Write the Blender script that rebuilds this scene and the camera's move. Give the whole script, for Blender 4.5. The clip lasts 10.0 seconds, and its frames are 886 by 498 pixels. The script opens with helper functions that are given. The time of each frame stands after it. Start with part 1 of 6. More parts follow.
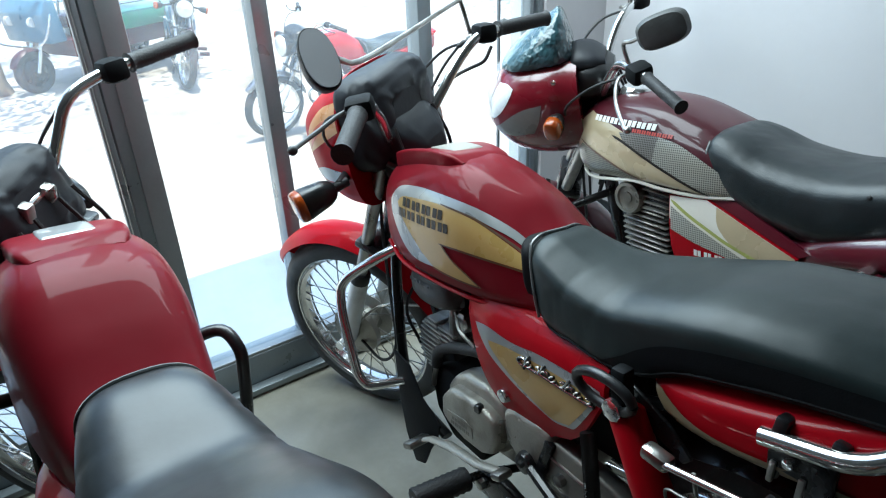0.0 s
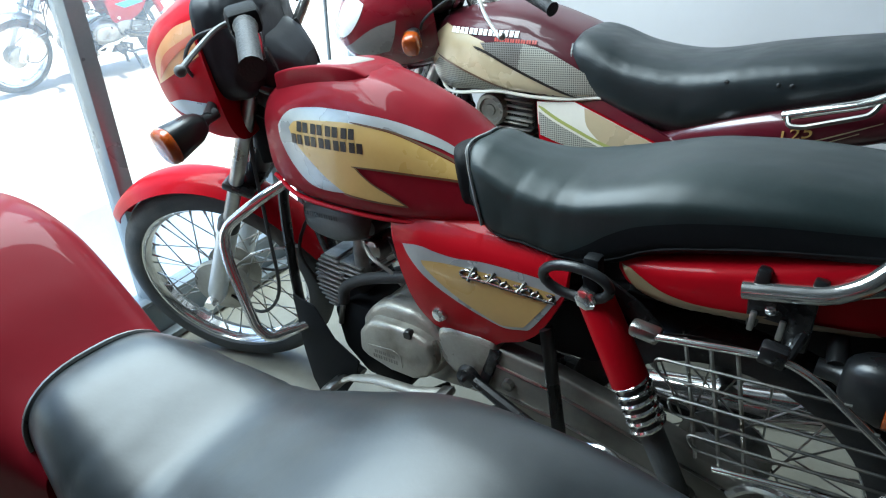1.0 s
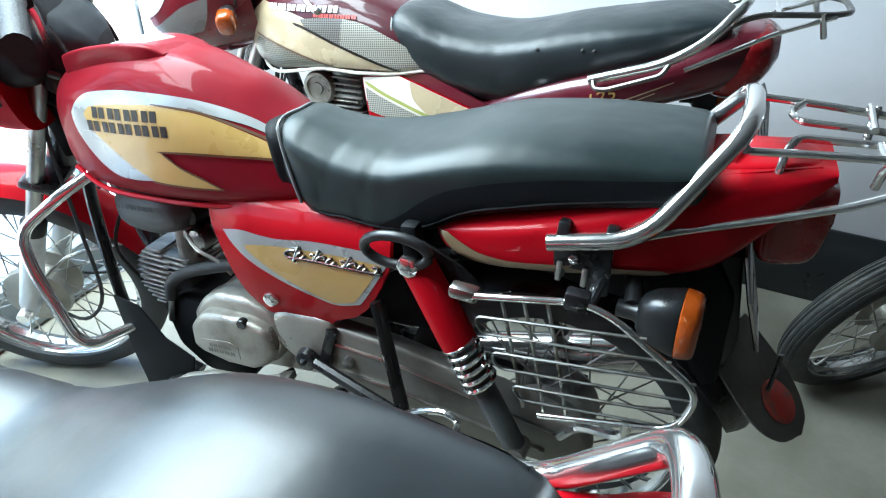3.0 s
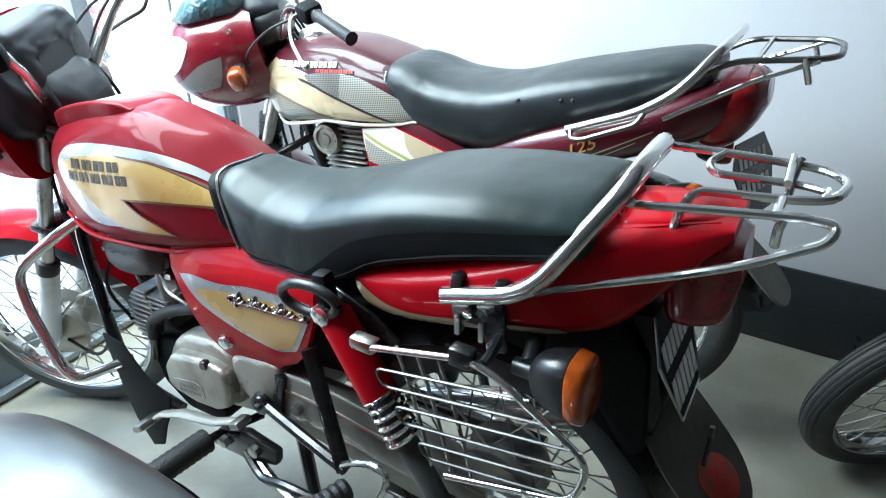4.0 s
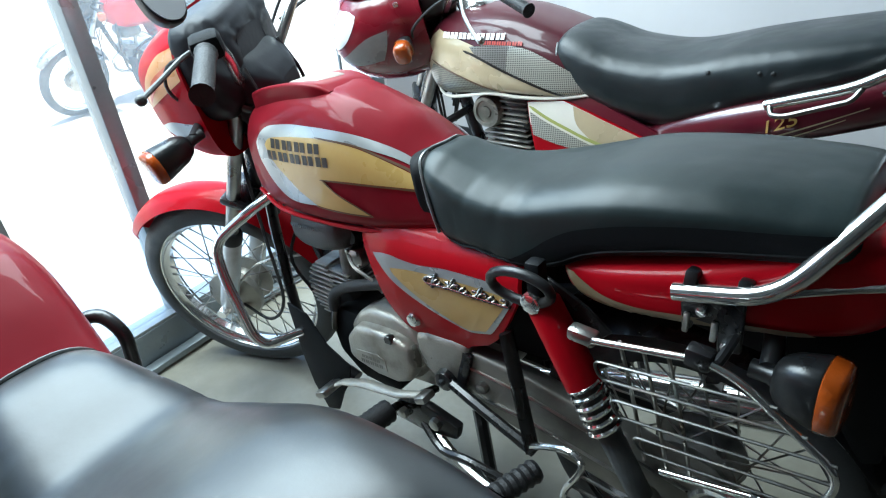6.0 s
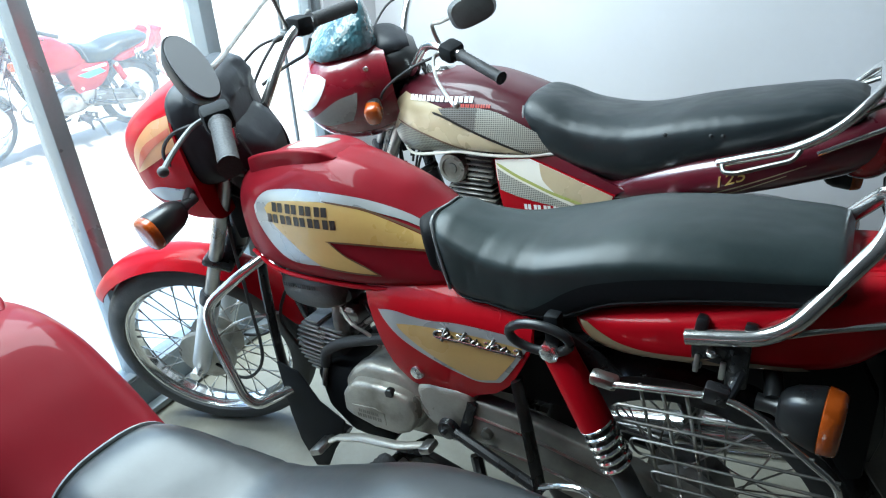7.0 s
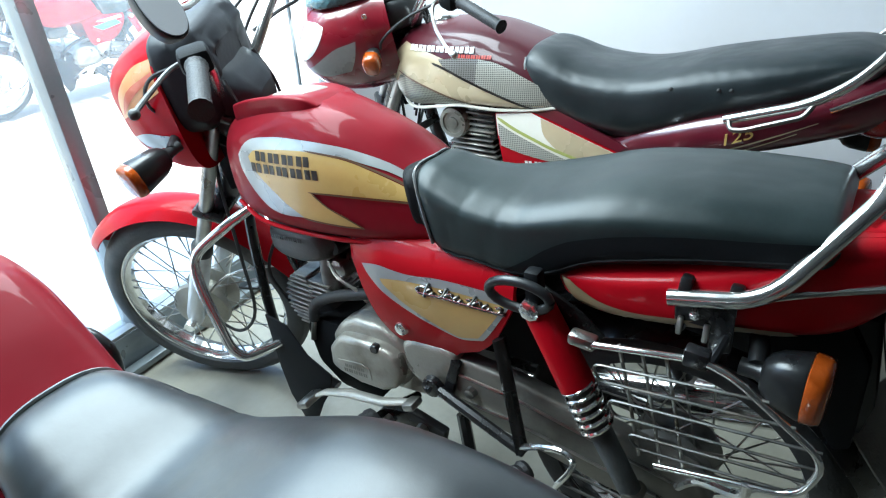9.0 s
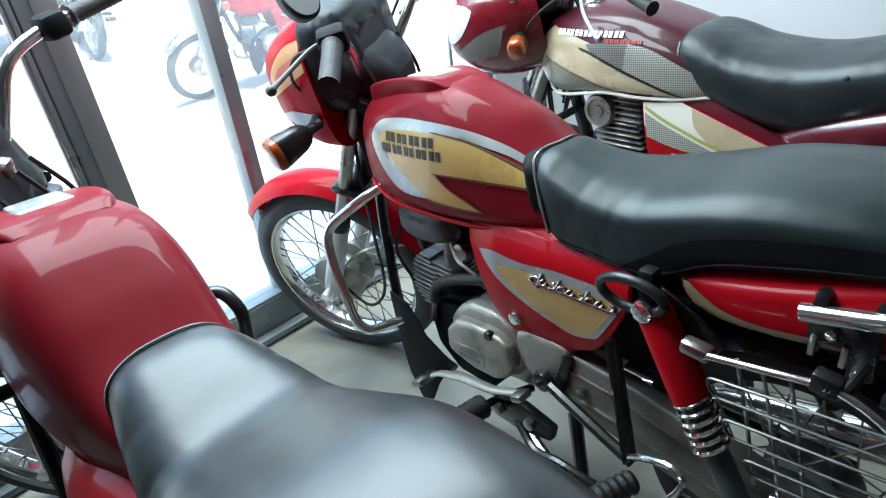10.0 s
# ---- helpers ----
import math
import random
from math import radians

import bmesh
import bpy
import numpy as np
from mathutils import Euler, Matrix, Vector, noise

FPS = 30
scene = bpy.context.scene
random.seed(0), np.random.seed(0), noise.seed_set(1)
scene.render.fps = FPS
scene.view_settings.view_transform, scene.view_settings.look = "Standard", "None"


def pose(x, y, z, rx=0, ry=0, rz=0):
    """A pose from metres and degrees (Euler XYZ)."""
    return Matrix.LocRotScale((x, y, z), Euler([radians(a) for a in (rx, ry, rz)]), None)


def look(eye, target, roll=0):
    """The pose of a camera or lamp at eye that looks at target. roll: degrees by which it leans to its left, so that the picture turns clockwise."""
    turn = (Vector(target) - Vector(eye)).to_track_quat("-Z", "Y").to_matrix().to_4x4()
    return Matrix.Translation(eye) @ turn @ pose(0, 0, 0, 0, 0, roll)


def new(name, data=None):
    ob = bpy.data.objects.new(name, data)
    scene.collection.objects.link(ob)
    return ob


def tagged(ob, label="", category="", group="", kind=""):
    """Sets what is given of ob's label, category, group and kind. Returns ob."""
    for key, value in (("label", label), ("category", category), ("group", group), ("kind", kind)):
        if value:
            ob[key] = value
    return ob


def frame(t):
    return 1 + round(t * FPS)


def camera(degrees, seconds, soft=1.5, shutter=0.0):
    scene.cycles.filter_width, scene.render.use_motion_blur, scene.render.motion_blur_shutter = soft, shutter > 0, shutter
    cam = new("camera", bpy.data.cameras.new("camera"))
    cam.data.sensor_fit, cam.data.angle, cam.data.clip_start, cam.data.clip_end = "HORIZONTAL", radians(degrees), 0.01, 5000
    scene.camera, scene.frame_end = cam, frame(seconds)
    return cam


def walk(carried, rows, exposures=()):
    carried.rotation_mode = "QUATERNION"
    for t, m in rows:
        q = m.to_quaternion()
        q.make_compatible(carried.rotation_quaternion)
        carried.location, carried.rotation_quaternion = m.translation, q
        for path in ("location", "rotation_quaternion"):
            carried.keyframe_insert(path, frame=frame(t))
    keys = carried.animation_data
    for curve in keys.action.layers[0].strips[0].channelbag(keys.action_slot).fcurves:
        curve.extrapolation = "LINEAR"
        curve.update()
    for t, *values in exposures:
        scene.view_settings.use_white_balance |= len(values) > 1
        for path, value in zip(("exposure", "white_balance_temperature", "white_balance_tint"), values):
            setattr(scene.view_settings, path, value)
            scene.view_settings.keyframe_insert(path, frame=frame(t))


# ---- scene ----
cam = camera(67.41, 10.0, 1.15)
PATH = [
    (0, (1.4272, -0.7528, 1.4062), (-0.0288, 0.2432, 0.4638), -2.173),
    (0.5, (1.3112, -0.8466, 1.3679), (0.0503, 0.3096, 0.3318), -1.331),
    (1, (1.2244, -0.9055, 1.3383), (0.2821, 0.4770, 0.2425), 0.673),
    (1.5, (1.2138, -0.8888, 1.3482), (0.2625, 0.5190, 0.2932), -1.567),
    (2, (1.2147, -0.8875, 1.3461), (0.3193, 0.5577, 0.2927), 0.119),
    (2.5, (1.2296, -0.8997, 1.3174), (0.5378, 0.5753, 0.1573), 3.242),
    (3, (1.2887, -0.8741, 1.3213), (0.7055, 0.6747, 0.1983), 3.134),
    (3.2, (1.3327, -0.8493, 1.3107), (0.6972, 0.7001, 0.2173), 2.708),
    (4.3, (1.5705, -0.7039, 1.3278), (0.6570, 0.7679, 0.3281), -1.475),
    (4.5, (1.5807, -0.6838, 1.3175), (0.6991, 0.7959, 0.3010), -1.638),
    (5, (1.5414, -0.6797, 1.3034), (0.5277, 0.6535, 0.2103), -1.241),
    (5.5, (1.4667, -0.7364, 1.3357), (0.2534, 0.4308, 0.2560), -4.103),
    (5.7, (1.4332, -0.7614, 1.3427), (0.2480, 0.4201, 0.2475), -4.903),
    (6.8, (1.2589, -0.9350, 1.4242), (0.3712, 0.5339, 0.3974), -2.495),
    (7, (1.2601, -0.9428, 1.4292), (0.3516, 0.5291, 0.4251), -2.210),
    (7.5, (1.2733, -0.9392, 1.4343), (0.3899, 0.5562, 0.4427), -2.259),
    (8, (1.2826, -0.9300, 1.4167), (0.4396, 0.5471, 0.3642), -2.285),
    (8.5, (1.2958, -0.9271, 1.4038), (0.5356, 0.5822, 0.3342), -0.786),
    (9, (1.3028, -0.8862, 1.3937), (0.3675, 0.4993, 0.2957), -2.150),
    (9.5, (1.3333, -0.8335, 1.3783), (0.1677, 0.3420, 0.2560), -3.908),
    (10, (1.3498, -0.8280, 1.3719), (0.0609, 0.2419, 0.2791), -6.615),
]
walk(cam, [(t, look(eye, target, roll)) for t, eye, target, roll in PATH],
     [(0, 2.20, 6320, 8), (0.5, 2.32, 6320, 8), (1, 2.74, 6320, 8), (1.5, 3.12, 6320, 8), (2, 2.92, 6320, 8), (2.5, 3.14, 6320, 8), (3.2, 3.62, 6320, 8), (4.5, 3.50, 6320, 8), (5, 3.67, 6320, 8), (5.7, 2.89, 6320, 8), (7, 2.87, 6320, 8), (7.5, 3.03, 6320, 8), (8.5, 3.13, 6320, 8), (9.5, 3.02, 6320, 8), (10, 2.78, 6320, 8)])

# ---- light ----
world = bpy.data.worlds.new("sky")
scene.world = world
world.use_nodes = True
sky = world.node_tree.nodes.new("ShaderNodeTexSky")
sky.sky_type, sky.sun_disc = "NISHITA", False
sky.sun_elevation, sky.sun_rotation = radians(78), radians(100)
world.node_tree.links.new(sky.outputs[0], world.node_tree.nodes["Background"].inputs[0])
world.node_tree.nodes["Background"].inputs[1].default_value = 0.15
sun_data = bpy.data.lights.new("sun", "SUN")
sun_data.energy, sun_data.angle, sun_data.color = 2.4, radians(0.6), (1.0, 0.95, 0.87)
sun = new("sun", sun_data)
sun.matrix_world = look((0.9, 0.6, 7.5), (-0.6, 0.1, 0))


glow = bpy.data.lights.new("window_daylight", "AREA")
glow.shape, glow.size, glow.size_y, glow.energy, glow.color = "RECTANGLE", 1.8, 1.1, 18, (0.80, 0.95, 1.0)
window_light = new("window_daylight", glow)
window_light.matrix_world = look((-0.33, -0.05, 2.02), (0.10, -0.05, 0.45))


# ---- materials ----
def mat(name, color, rough=0.5, metal=0.0, coat=0.0, vary=0.12, scale=8.0, fine=120.0, bump=0.0, bump_scale=200.0, rough_vary=0.1, dirt=None, dirt_at=0.62, spec=0.5, coat_rough=0.06, soft=0.0, soft_scale=6.0):
    """A painted or plain surface: colour and gloss vary at two scales, with fine relief and, if given, patches of dirt."""
    m = bpy.data.materials.new(name)
    m.use_nodes = True
    nt = m.node_tree
    b = nt.nodes["Principled BSDF"]
    b.inputs["Metallic"].default_value = metal
    b.inputs["Coat Weight"].default_value = coat
    b.inputs["Coat Roughness"].default_value = coat_rough
    b.inputs["Specular IOR Level"].default_value = spec
    tc = nt.nodes.new("ShaderNodeTexCoord")

    def noise_node(s, d):
        n = nt.nodes.new("ShaderNodeTexNoise")
        n.inputs["Scale"].default_value, n.inputs["Detail"].default_value = s, d
        nt.links.new(tc.outputs["Object"], n.inputs["Vector"])
        return n

    big, small = noise_node(scale, 4), noise_node(fine, 3)
    add = nt.nodes.new("ShaderNodeMath")
    add.operation = "MULTIPLY_ADD"
    nt.links.new(small.outputs[0], add.inputs[0])
    add.inputs[1].default_value = 0.35
    nt.links.new(big.outputs[0], add.inputs[2])
    ramp = nt.nodes.new("ShaderNodeMapRange")
    ramp.inputs[1].default_value, ramp.inputs[2].default_value = 0.35, 1.0
    ramp.inputs[3].default_value, ramp.inputs[4].default_value = 1 - vary, 1 + vary
    nt.links.new(add.outputs[0], ramp.inputs[0])
    mul = nt.nodes.new("ShaderNodeVectorMath")
    mul.operation = "SCALE"
    mul.inputs[0].default_value = color
    nt.links.new(ramp.outputs[0], mul.inputs["Scale"])
    out = mul.outputs[0]
    if dirt:
        patch = noise_node(scale * 0.6, 6)
        step = nt.nodes.new("ShaderNodeMapRange")
        step.inputs[1].default_value, step.inputs[2].default_value = dirt_at - 0.1, dirt_at + 0.1
        nt.links.new(patch.outputs[0], step.inputs[0])
        mix = nt.nodes.new("ShaderNodeMix")
        mix.data_type = "RGBA"
        nt.links.new(step.outputs[0], mix.inputs[0])
        nt.links.new(out, mix.inputs[6])
        mix.inputs[7].default_value = (*dirt, 1)
        out = mix.outputs[2]
    nt.links.new(out, b.inputs["Base Color"])
    rr = nt.nodes.new("ShaderNodeMapRange")
    rr.inputs[1].default_value, rr.inputs[2].default_value = 0.3, 0.75
    rr.inputs[3].default_value, rr.inputs[4].default_value = max(0.02, rough - rough_vary), min(1, rough + rough_vary)
    nt.links.new(big.outputs[0], rr.inputs[0])
    nt.links.new(rr.outputs[0], b.inputs["Roughness"])
    if bump:
        bn = noise_node(bump_scale, 3)
        bp = nt.nodes.new("ShaderNodeBump")
        bp.inputs["Strength"].default_value, bp.inputs["Distance"].default_value = bump, 0.004
        nt.links.new(bn.outputs[0], bp.inputs["Height"])
        if soft:
            sn, sb = noise_node(soft_scale, 2), nt.nodes.new("ShaderNodeBump")
            sb.inputs["Strength"].default_value, sb.inputs["Distance"].default_value = soft, 0.02
            nt.links.new(sn.outputs[0], sb.inputs["Height"])
            nt.links.new(sb.outputs[0], bp.inputs["Normal"])
        nt.links.new(bp.outputs[0], b.inputs["Normal"])
    return m


RED = mat("red_paint", (0.36, 0.003, 0.009), 0.42, spec=0.06, coat=0.18, coat_rough=0.03, vary=0.1, scale=5, rough_vary=0.06)
RED_DUSTY = mat("dusty_red_paint", (0.19, 0.006, 0.013), 0.5, spec=0.06, coat=0.16, coat_rough=0.035, bump=0.012, bump_scale=120, soft=0.05, soft_scale=16, vary=0.12, scale=5, fine=70, rough_vary=0.08, dirt=(0.18, 0.014, 0.02), dirt_at=0.62)
MAROON_DUSTY = mat("dusty_maroon_paint", (0.062, 0.006, 0.012), 0.45, spec=0.2, coat=0.4, coat_rough=0.06, vary=0.15, scale=5, rough_vary=0.08)
RED_DEEP = mat("deep_red_paint", (0.17, 0.006, 0.014), 0.28, coat=0.8, vary=0.12, scale=6, bump=0.05, bump_scale=30)
MAROON = mat("maroon_paint", (0.095, 0.007, 0.016), 0.3, coat=0.9, vary=0.15, scale=5, rough_vary=0.05)
GOLD = mat("gold_paint", (0.49, 0.315, 0.10), 0.35, coat=0.5, vary=0.08, scale=9)
SILVER = mat("silver_paint", (0.37, 0.385, 0.385), 0.32, metal=0.35, coat=0.5, vary=0.08)
BEIGE = mat("champagne_paint", (0.52, 0.42, 0.27), 0.32, metal=0.15, coat=0.7, vary=0.07)
BEIGE_DULL = mat("dull_gold_paint", (0.20, 0.145, 0.08), 0.4, coat=0.4, vary=0.1)
GREYFLASH = mat("grey_decal", (0.20, 0.19, 0.18), 0.35, coat=0.4, vary=0.15, scale=12)
CREAM = mat("cream_paint", (0.72, 0.68, 0.60), 0.35, coat=0.5, vary=0.06)
LIME = mat("lime_stripe", (0.34, 0.36, 0.10), 0.35, vary=0.05)
DARKGOLD = mat("brown_edge_line", (0.10, 0.045, 0.02), 0.4, coat=0.4, vary=0.1)
ORANGE_STRIPE = mat("orange_stripe", (0.52, 0.09, 0.04), 0.35, coat=0.5, vary=0.1)
VINYL = mat("black_vinyl", (0.015, 0.023, 0.023), 0.40, vary=0.3, scale=6, bump=0.03, bump_scale=420, rough_vary=0.06, spec=0.27, coat=0.03, coat_rough=0.2, soft=0.22, soft_scale=9)
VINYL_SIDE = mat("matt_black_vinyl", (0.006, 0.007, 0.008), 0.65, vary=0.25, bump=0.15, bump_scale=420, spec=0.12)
VINYL_GREEN = mat("grained_vinyl", (0.011, 0.017, 0.019), 0.40, vary=0.3, bump=0.14, bump_scale=420, soft=0.3, soft_scale=11)
VINYL_NEW = mat("smooth_black_vinyl", (0.016, 0.020, 0.022), 0.36, vary=0.3, scale=6, bump=0.02, bump_scale=300, rough_vary=0.05, spec=0.40, coat=0.11, coat_rough=0.28, soft=0.05, soft_scale=20)
PIPING = mat("worn_vinyl_piping", (0.12, 0.125, 0.125), 0.32, vary=0.3, scale=25, coat=0.4)
ALLOY = mat("bright_alloy", (0.74, 0.73, 0.69), 0.36, metal=0.3, vary=0.14, scale=22, bump=0.15, bump_scale=200, dirt=(0.22, 0.20, 0.17), dirt_at=0.68)
FORK = mat("pale_fork_alloy", (0.60, 0.62, 0.62), 0.38, metal=0.4, vary=0.12, scale=12, bump=0.1, bump_scale=180, dirt=(0.30, 0.29, 0.27), dirt_at=0.68)
CHROME = mat("chrome", (0.78, 0.78, 0.77), 0.13, metal=0.93, vary=0.06, rough_vary=0.07, scale=14, dirt=(0.32, 0.29, 0.25), dirt_at=0.74)
WIRE = mat("chromed_wire", (0.19, 0.19, 0.18), 0.38, metal=1, vary=0.2, scale=30, dirt=(0.22, 0.19, 0.16), dirt_at=0.62)
STEEL = mat("dull_steel", (0.42, 0.41, 0.39), 0.34, metal=1, vary=0.2, scale=20, dirt=(0.16, 0.13, 0.10), dirt_at=0.64)
ALU = mat("cast_aluminium", (0.34, 0.325, 0.285), 0.36, metal=0.5, vary=0.18, scale=14, bump=0.25, bump_scale=260, dirt=(0.10, 0.085, 0.065), dirt_at=0.66)
CASE = mat("chain_case_grey", (0.19, 0.18, 0.158), 0.42, metal=0.5, vary=0.18, scale=10, bump=0.12, dirt=(0.045, 0.04, 0.033), dirt_at=0.6)
FIN = mat("cylinder_alloy", (0.27, 0.265, 0.25), 0.46, metal=0.5, vary=0.25, scale=25, bump=0.3, dirt=(0.04, 0.035, 0.03), dirt_at=0.58)
BLACK = mat("black_enamel", (0.010, 0.010, 0.011), 0.30, vary=0.3, scale=12, coat=0.3, dirt=(0.03, 0.028, 0.025), dirt_at=0.72)
PLASTIC = mat("black_plastic", (0.013, 0.014, 0.015), 0.36, vary=0.25, scale=15, bump=0.03, bump_scale=300)
GREYPLASTIC = mat("grey_plastic", (0.07, 0.075, 0.075), 0.5, vary=0.2, scale=12, bump=0.2, dirt=(0.03, 0.028, 0.025), dirt_at=0.6)
RUBBER = mat("tyre_rubber", (0.034, 0.036, 0.037), 0.62, vary=0.3, scale=9, bump=0.3, dirt=(0.085, 0.08, 0.07), dirt_at=0.6)
GRIP = mat("grip_rubber", (0.014, 0.014, 0.015), 0.6, vary=0.25, bump=0.4, bump_scale=260)
BAG = mat("black_polythene_wrap", (0.014, 0.016, 0.020), 0.5, vary=0.3, scale=10, bump=0.25, bump_scale=30, rough_vary=0.08, spec=0.3)
AMBER = mat("amber_lens", (0.34, 0.06, 0.006), 0.2, coat=0.4, vary=0.12, scale=40, bump=0.2, bump_scale=140)
REDLENS = mat("red_lens", (0.22, 0.006, 0.009), 0.25, coat=0.3, vary=0.12, scale=40)
CLEARLENS = mat("clear_lens", (0.62, 0.64, 0.64), 0.12, metal=0.4, coat=0.8, vary=0.15, scale=50)
LENSGLASS = mat("pale_lens_plastic", (0.72, 0.75, 0.76), 0.18, coat=0.4, vary=0.12, scale=30)
PEACH = mat("peach_flash", (0.58, 0.26, 0.10), 0.35, coat=0.3, vary=0.12, scale=14)
SMOKED = mat("smoked_screen", (0.035, 0.085, 0.10), 0.16, coat=0.6, vary=0.6, scale=16, bump=1.0, bump_scale=55, soft=1.0, soft_scale=26)
MIRROR = mat("mirror_glass", (0.72, 0.73, 0.76), 0.05, metal=0.55, vary=0.02, rough_vary=0.01)
DECALBLACK = mat("decal_black", (0.015, 0.012, 0.010), 0.4, vary=0.1)
WHITE = mat("white_ink", (0.75, 0.74, 0.70), 0.45, vary=0.06, scale=60)
GREYINK = mat("worn_plate_ink", (0.74, 0.74, 0.71), 0.5, vary=0.2, scale=50)
CYAN = mat("cyan_decal", (0.05, 0.42, 0.55), 0.4, vary=0.1)
WALL = mat("wall_paint", (0.60, 0.59, 0.608), 0.6, vary=0.05, scale=1.6, fine=40, bump=0.06, bump_scale=90, dirt=(0.56, 0.55, 0.56), dirt_at=0.6)
# dark tone for the unseen walls, chosen to cut light bounced into the room
SHOPWALL = mat("dimmed_shop_wall", (0.15, 0.155, 0.16), 0.7, vary=0.08, scale=1.5)
# ceiling tone held low so that it throws back less light
CEILING = mat("dimmed_ceiling", (0.19, 0.194, 0.20), 0.7, vary=0.04, scale=2)
SKIRT = mat("dark_skirting_paint", (0.016, 0.019, 0.022), 0.35, vary=0.25, scale=5, dirt=(0.06, 0.06, 0.055), dirt_at=0.68)
FLOOR = mat("cement_floor", (0.30, 0.285, 0.232), 0.42, vary=0.2, scale=3.4, fine=60, bump=0.08, bump_scale=60, rough_vary=0.14, dirt=(0.18, 0.168, 0.13), dirt_at=0.565)
FRAME = mat("grey_aluminium_frame", (0.22, 0.25, 0.265), 0.36, metal=0.35, vary=0.12, scale=9)
SILVERFRAME = mat("bright_frame_edge", (0.30, 0.32, 0.33), 0.42, metal=0.5, vary=0.1)
SAND = mat("dry_sand", (0.38, 0.355, 0.31), 0.95, vary=0.25, scale=1.3, fine=24, bump=0.8, bump_scale=14, dirt=(0.20, 0.17, 0.13), dirt_at=0.58)
CONCRETE = mat("pale_concrete", (0.58, 0.60, 0.59), 0.8, vary=0.14, scale=2.2, fine=40, bump=0.3, bump_scale=40, dirt=(0.44, 0.43, 0.39), dirt_at=0.6)
BARK = mat("bark", (0.20, 0.15, 0.11), 0.9, vary=0.3, scale=12, bump=0.9, bump_scale=40)
LEAF = mat("leaf", (0.07, 0.12, 0.03), 0.6, vary=0.3, scale=3)
BLUE = mat("blue_paint", (0.03, 0.12, 0.20), 0.35, coat=0.6, vary=0.15)
GREEN = mat("green_paint", (0.03, 0.22, 0.14), 0.45, coat=0.3, vary=0.15)
DARKRED = mat("dark_red_paint", (0.07, 0.012, 0.018), 0.45, coat=0.3, vary=0.15)
DISC = mat("faded_red_disc", (0.50, 0.05, 0.035), 0.55, vary=0.25, scale=40)
DISC_WORN = mat("worn_red_disc", (0.62, 0.05, 0.03), 0.6, vary=0.2, scale=30, dirt=(0.14, 0.10, 0.075), dirt_at=0.60)
TAILFLAP = mat("grimy_rubber_flap", (0.10, 0.093, 0.076), 0.65, vary=0.3, scale=12, bump=0.2, dirt=(0.14, 0.13, 0.11), dirt_at=0.55)


def hatched(name, light, dark, cell=0.0052):
    """A dot-screen decal: light ground with rows of small dark dots."""
    m = bpy.data.materials.new(name)
    m.use_nodes = True
    nt = m.node_tree
    b = nt.nodes["Principled BSDF"]
    tc = nt.nodes.new("ShaderNodeTexCoord")
    vor = nt.nodes.new("ShaderNodeTexVoronoi")
    vor.inputs["Scale"].default_value, vor.inputs["Randomness"].default_value = 1 / cell, 0.0
    sep, com = nt.nodes.new("ShaderNodeSeparateXYZ"), nt.nodes.new("ShaderNodeCombineXYZ")
    nt.links.new(tc.outputs["Object"], sep.inputs[0])
    nt.links.new(sep.outputs[0], com.inputs[0])
    nt.links.new(sep.outputs[2], com.inputs[1])
    nt.links.new(com.outputs[0], vor.inputs["Vector"])
    st = nt.nodes.new("ShaderNodeMapRange")
    st.inputs[1].default_value, st.inputs[2].default_value = 0.30, 0.42
    nt.links.new(vor.outputs["Distance"], st.inputs[0])
    mix = nt.nodes.new("ShaderNodeMix")
    mix.data_type = "RGBA"
    nt.links.new(st.outputs[0], mix.inputs[0])
    mix.inputs[6].default_value, mix.inputs[7].default_value = (*dark, 1), (*light, 1)
    nt.links.new(mix.outputs[2], b.inputs["Base Color"])
    b.inputs["Roughness"].default_value, b.inputs["Coat Weight"].default_value = 0.35, 0.5
    return m


HATCH = hatched("dot_screen_silver", (0.40, 0.39, 0.34), (0.11, 0.105, 0.09))
HATCH_MID = hatched("dot_screen_grey", (0.21, 0.20, 0.185), (0.045, 0.04, 0.035))
HATCH_DARK = hatched("dot_screen_dark", (0.20, 0.19, 0.14), (0.04, 0.035, 0.03))


